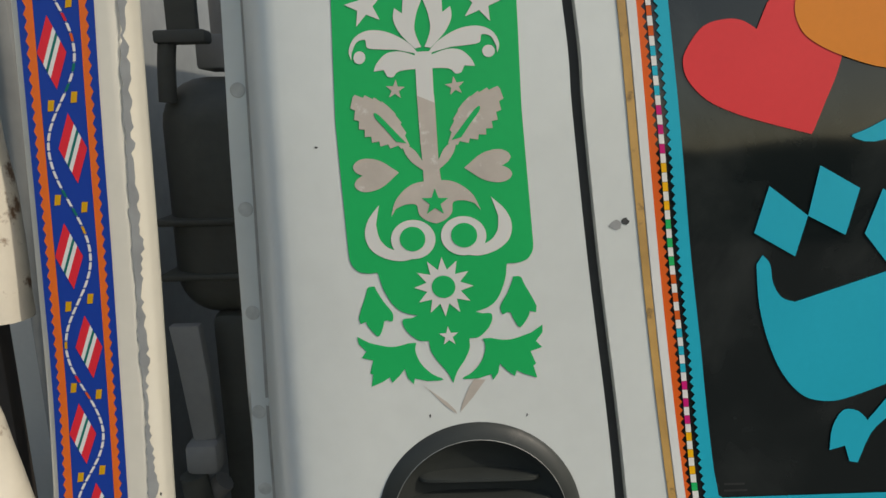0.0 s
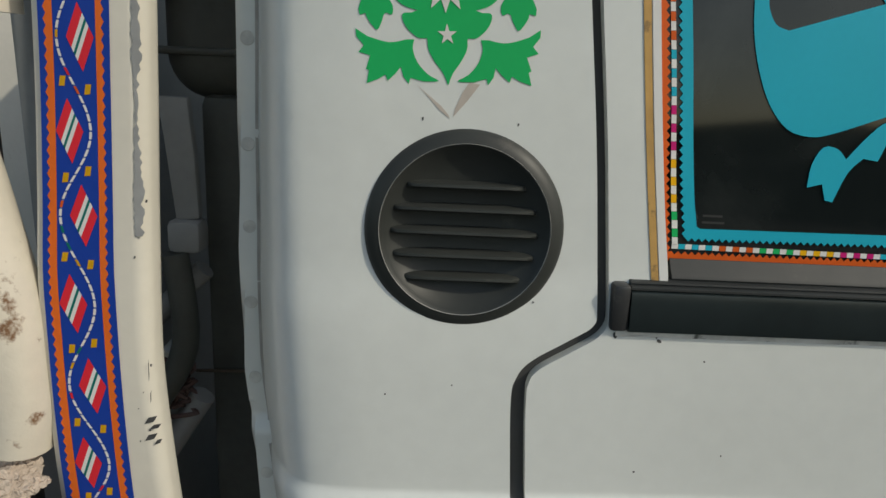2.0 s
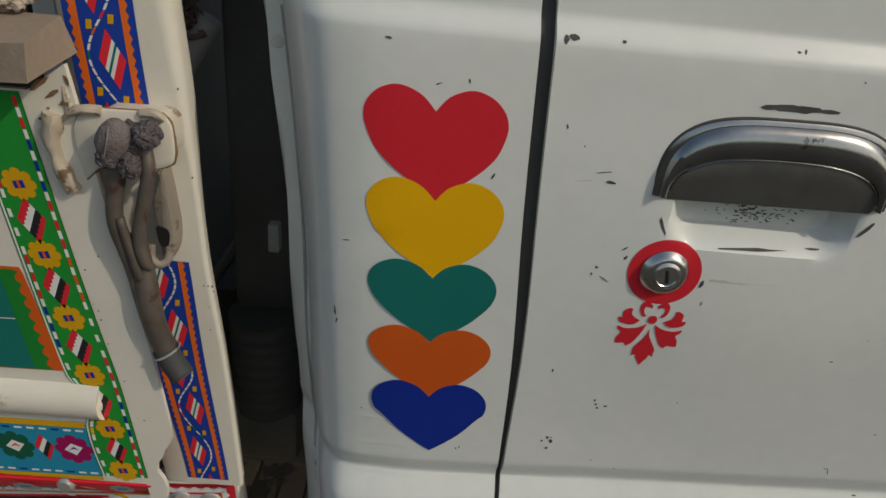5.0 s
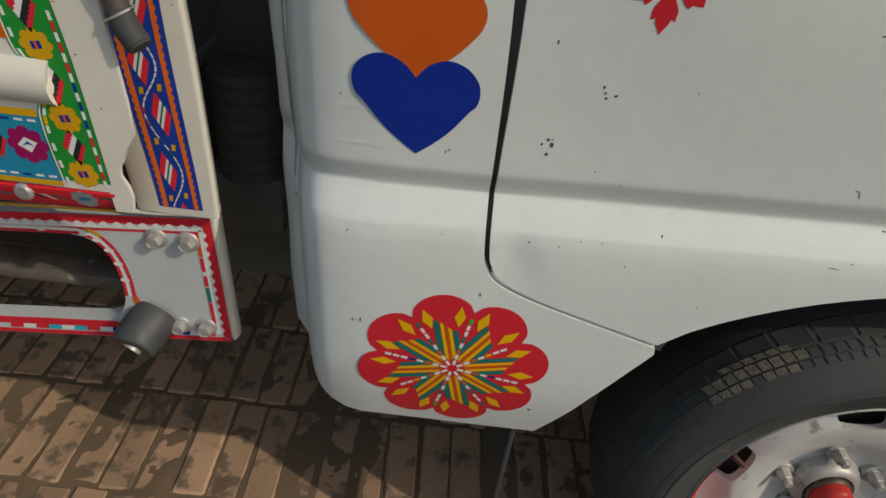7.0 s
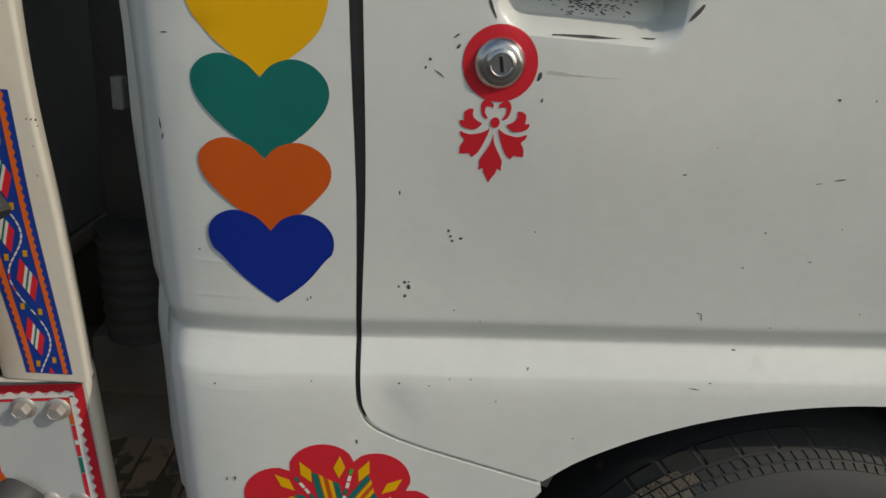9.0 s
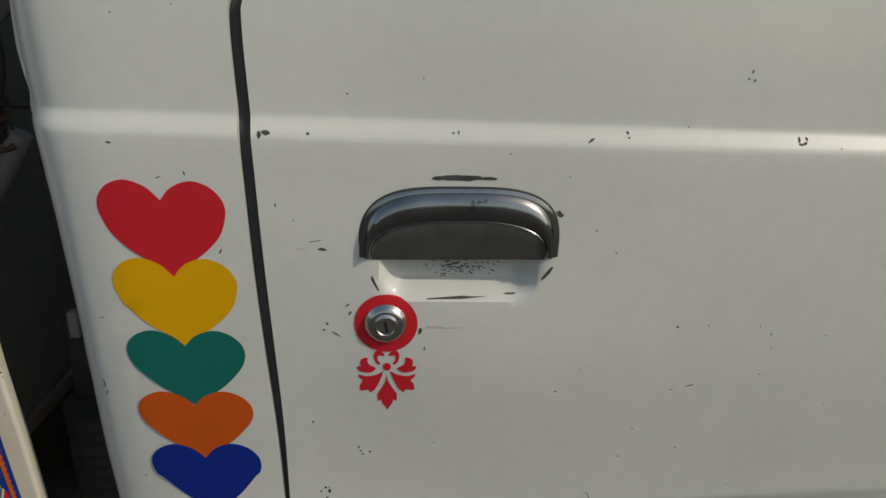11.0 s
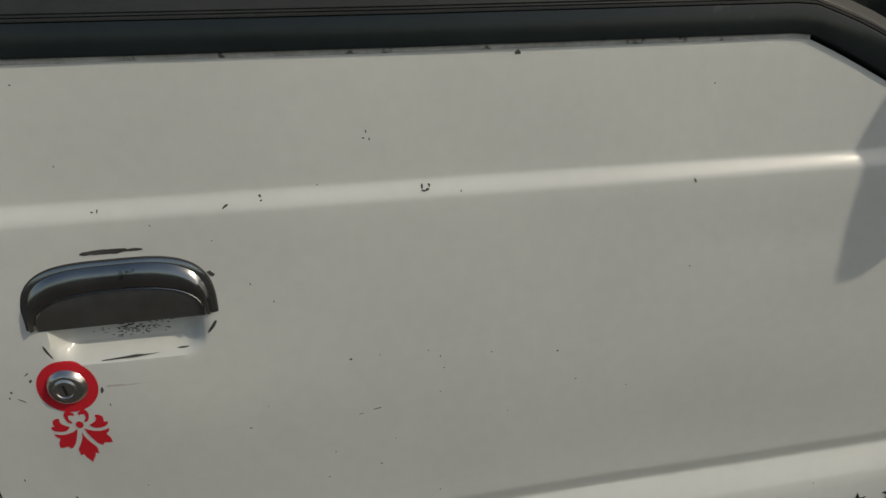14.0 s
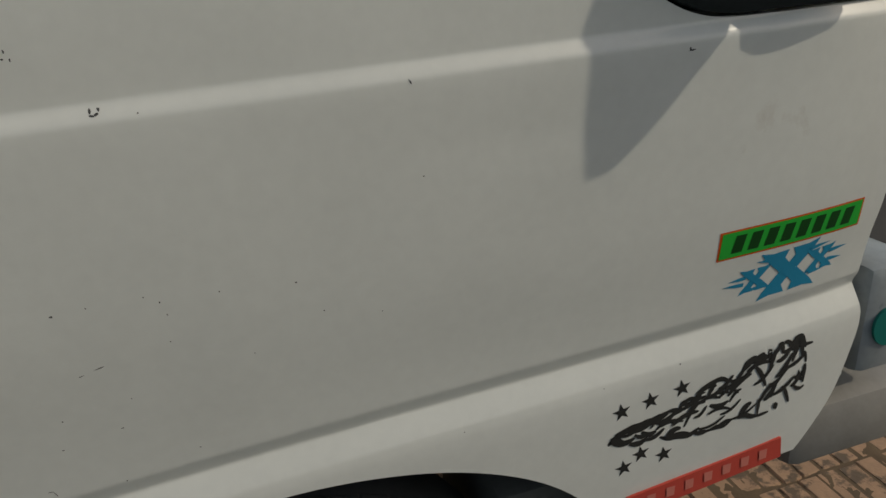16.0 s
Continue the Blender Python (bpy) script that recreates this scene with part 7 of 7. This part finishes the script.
tpart("guard_block", box(-0.249, -0.180, 0.745, 0.80, 1.735, 1.7715, 0.004), PALE_GREY, None, "pale grey guard block behind the intake")
tpart("guard_post", tube([(-0.214, 0.77, 1.765), (-0.214, 0.77, 1.95)], 0.023, 18), PALE_GREY, None, "pale grey guard post behind the intake")
tpart("intake_duct", box(-0.2485, -0.165, 0.71, 0.80, 0.715, 1.47, 0.012), GAP_BLACK, None, "black intake duct")
hose = bmesh.new()
tube([(-0.205 + 0.004 * i / 80, 0.70, 0.720 - 0.160 * i / 80) for i in range(81)], lambda t: 0.047 + 0.0018 * math.cos(2 * math.pi * 8 * t), 28, hose)
tpart("ribbed_hose", hose, surface("dull_black_hose", (0.060, 0.060, 0.052), 0.75, var=0.3, scale=15, bump=0.1), None, "black ribbed rubber hose")
tpart("hose_socket", bumpy(box(-0.262, -0.150, 0.665, 0.78, 0.470, 0.566, 0.012), 0.001, 0.05), GAP_BLACK, None, "dull black socket under the ribbed hose")
strut = tpart("support_strut", solid([(-0.281, 1.468), (-0.249, 1.468), (-0.244, 1.41), (-0.2415, 1.338), (-0.267, 1.336), (-0.276, 1.43)], 0.676, 0.690, bevel=0.002), PALE_GREY, None, "dusty grey support strut")
tpart("strut_joint", bumpy(box(-0.275, -0.238, 0.664, 0.70, 1.300, 1.337, 0.008), 0.001, 0.02), PALE_GREY, strut, "dusty grey joint block")
tpart("diagonal_stay", tube([(-0.335, 0.70, 1.180), (-0.295, 0.70, 1.225), (-0.246, 0.70, 1.274)], 0.0125, 10), PALE_GREY, None, "dusty grey diagonal stay")
tpart("diagonal_stay", tube([(-0.335, 0.70, 0.985), (-0.297, 0.70, 1.045), (-0.255, 0.70, 1.113)], 0.0150, 10), PALE_GREY, None, "dusty grey diagonal stay")
tpart("pipe_end", lathe([(0.0070, 0.04), (0.0070, 0.0), (0.0050, -0.001), (0.0045, 0.006), (0.0, 0.006)], 16, (-0.2955, 0.69, 1.168)), CREAM, None, "pale cut pipe end")
twine_path = [(-0.277 + 0.016 * math.sin(2.3 * i) + 0.006 * math.sin(5.1 * i), 0.69 + 0.008 * math.cos(1.7 * i), 1.165 - 0.0034 * i + 0.012 * math.cos(2.9 * i)) for i in range(22)]
tpart("tangled_twine", tube(spline(twine_path, 3), 0.0032, 6), surface("faded_pink_twine", (0.16, 0.10, 0.085), 0.95, var=0.3, scale=60, fine=300, bump=0.6), None, "tangled faded pink twine")
tpart("diagonal_stay", tube(spline([(-0.36, 0.69, 1.02), (-0.31, 0.68, 1.10), (-0.262, 0.67, 1.19), (-0.268, 0.67, 1.30)], 5), 0.015, 12), GAP_BLACK, None, "grey diagonal stay")
tpart("cross_pipe", tube([(-0.262, 0.700, 1.1455), (-0.15, 0.700, 1.148)], 0.0022, 8), OIL_STEEL, None, "thin brown brake pipe")
tpart("rear_lamp_clip", box(-0.156, -0.144, 0.545, 0.56, 0.901, 0.934, 0.002), surface("dull_grey_clip", (0.20, 0.20, 0.185), 0.6, var=0.2, scale=40), None, "small grey clip on the flange")
RIVET = surface("dusty_rivet_paint", (0.55, 0.55, 0.51), 0.6, var=0.2, scale=90)
# grey line painted along the flange step in place of its shadow
seam = [(rear_start(z) - 0.1085, z) for z in steps(0.62, 1.97, 0.03)]
tpart("seam_sealer", sheet([ribbon(seam, 0.0030)], wrap(0.0004), (), steps(0.62, 1.97, 0.03)), surface("grey_seam_shadow", (0.36, 0.35, 0.32), 0.7, var=0.3, scale=40), quarter, "grey strip painted as the shadow line of the flange step")
for z in (1.90, 1.80, 1.703, 1.61, 1.525, 1.44, 1.369, 1.30, 1.225, 1.13):
    p = wrap(0)(rear_start(z) - 0.117, z)
    tpart("rivet", lathe([(0.0060, 0.002), (0.0060, -0.0004), (0.0054, -0.0010), (0.0044, -0.0009), (0.0, -0.0011)], 18, p), RIVET, quarter, "painted rivet")
tpart("mud_flap", box(0.196, 0.203, 0.450, 0.74, 0.143, 0.46, 0.002), RUBBER, None, "black rubber mud flap behind the wheel")

# rubbed grey smear beside the lock, and another behind the handle
SMEAR = surface("rubbed_grey_smear", (0.50, 0.485, 0.44), 0.6, var=0.12, scale=60)
SMEAR_DIM = surface("faint_grey_smear", (0.60, 0.595, 0.55), 0.55, var=0.1, scale=60)
for x, z, w, h, deg, mat in ((0.049, -0.003, 0.022, 0.0032, -1, SMEAR), (0.064, -0.0035, 0.024, 0.0016, 1, SMEAR), (0.085, -0.003, 0.030, 0.0012, 0, SMEAR_DIM), (-0.082, 0.073, 0.016, 0.0022, 8, SMEAR_DIM)):
    base = [(-0.5, 0.05), (-0.36, 0.45), (-0.12, 0.34), (0.10, 0.5), (0.31, 0.24), (0.5, 0.06), (0.27, -0.25), (0.05, -0.42), (-0.2, -0.32), (-0.42, -0.4)]
    tpart("smear", sheet([turn([(u * w, v * h) for u, v in base], deg, (LOCK.x + x, LOCK.z + z))], on_side(0.0002)), mat, door, "rubbed grey smear on the paint")

# faint maker's mark etched into the glass
ETCH = surface("etched_glass_mark", (0.022, 0.023, 0.022), 0.5, var=0.2, scale=200)
ring_path = [(0.204 + 0.0042 * math.cos(2 * math.pi * k / 24), 1.409 + 0.0042 * math.sin(2 * math.pi * k / 24)) for k in range(24)]
etched = tpart("etched_mark", sheet([ribbon(ring_path, 0.0009)], on_glass(0.0004)), ETCH, window, "faint etched ring on the glass")
for x, z, w in ((0.2195, 1.4115, 0.015), (0.2205, 1.4065, 0.017), (0.211, 1.399, 0.013), (0.226, 1.399, 0.008)):
    tpart("etched_bar", sheet([[(x - w / 2, z - 0.0008), (x + w / 2, z - 0.0008), (x + w / 2, z + 0.0008), (x - w / 2, z + 0.0008)]], on_glass(0.0004)), ETCH, etched)

# ---- worn brick paving under and beside the truck ----
paving = tagged(new("paving"), "worn reddish-brown brick paving laid on edge with earth joints", "paving", kind="structure")
rng = random.Random(21)
variants = []
for k in range(6):
    b = box(-0.0302, 0.0302, -0.1135, 0.1135, -0.03, 0.0, 0.005, segments=1)
    bumpy(b, 0.003, 0.05, k)
    me = bpy.data.meshes.new("brick")
    b.to_mesh(me)
    b.free()
    me.materials.append(BRICK)
    variants.append(me)
count = 0
rest = bmesh.new()
for row in range(-1, 8):
    yc = 0.565 + 0.232 * (row + 0.5)
    for col in range(-34, 42):
        xc = 0.0635 * (col + (0.5 if row % 2 else 0)) + rng.uniform(-0.002, 0.002)
        near = -0.95 < xc < 1.6 and 0.30 < yc < 1.2
        place_m = Matrix.LocRotScale((xc, yc + rng.uniform(-0.003, 0.003), GROUND + rng.uniform(-0.003, 0.002)), Euler((rng.uniform(-0.01, 0.01), rng.uniform(-0.02, 0.02), rng.uniform(-0.02, 0.02))), (rng.uniform(0.95, 1.02), rng.uniform(0.97, 1.01), 1))
        me = variants[rng.randrange(6)]
        if near and count < 300:
            ob = new("brick", me)
            ob.parent = paving
            ob.matrix_basis = place_m
            count += 1
        else:
            tmp = me.copy()
            tmp.transform(place_m)
            rest.from_mesh(tmp)
            bpy.data.meshes.remove(tmp)
me = bpy.data.meshes.new("bricks_further_off")
rest.to_mesh(me)
rest.free()
me.materials.append(BRICK)
far = new("bricks_further_off", me)
far.parent = paving
tagged(far, "further worn brown bricks of the paving", kind="stuff")

smear = bmesh.new()
nx, ny = 300, 100
grid = []
for i in range(nx + 1):
    x = -1.05 + 3.5 * i / nx
    col = []
    for j in range(ny + 1):
        y = 0.36 + 1.04 * j / ny
        h = 0.0045 * noise.noise(Vector((x * 7, y * 5, 2))) + 0.0035 * noise.noise(Vector((x * 26, y * 18, 5))) + 0.0015 * noise.noise(Vector((x * 70, y * 60, 8)))
        col.append(smear.verts.new((x, y, GROUND - 0.0030 + h)))
    grid.append(col)
for a, b in zip(grid, grid[1:]):
    for j in range(ny):
        smear.faces.new((a[j], a[j + 1], b[j + 1], b[j]))
soil = part("trodden_soil", smear, surface("trodden_soil", (0.138, 0.092, 0.052), 0.95, var=0.25, scale=9, fine=120, bump=0.6), paving)
tagged(soil, "dry brown soil trodden over the bricks", kind="stuff")
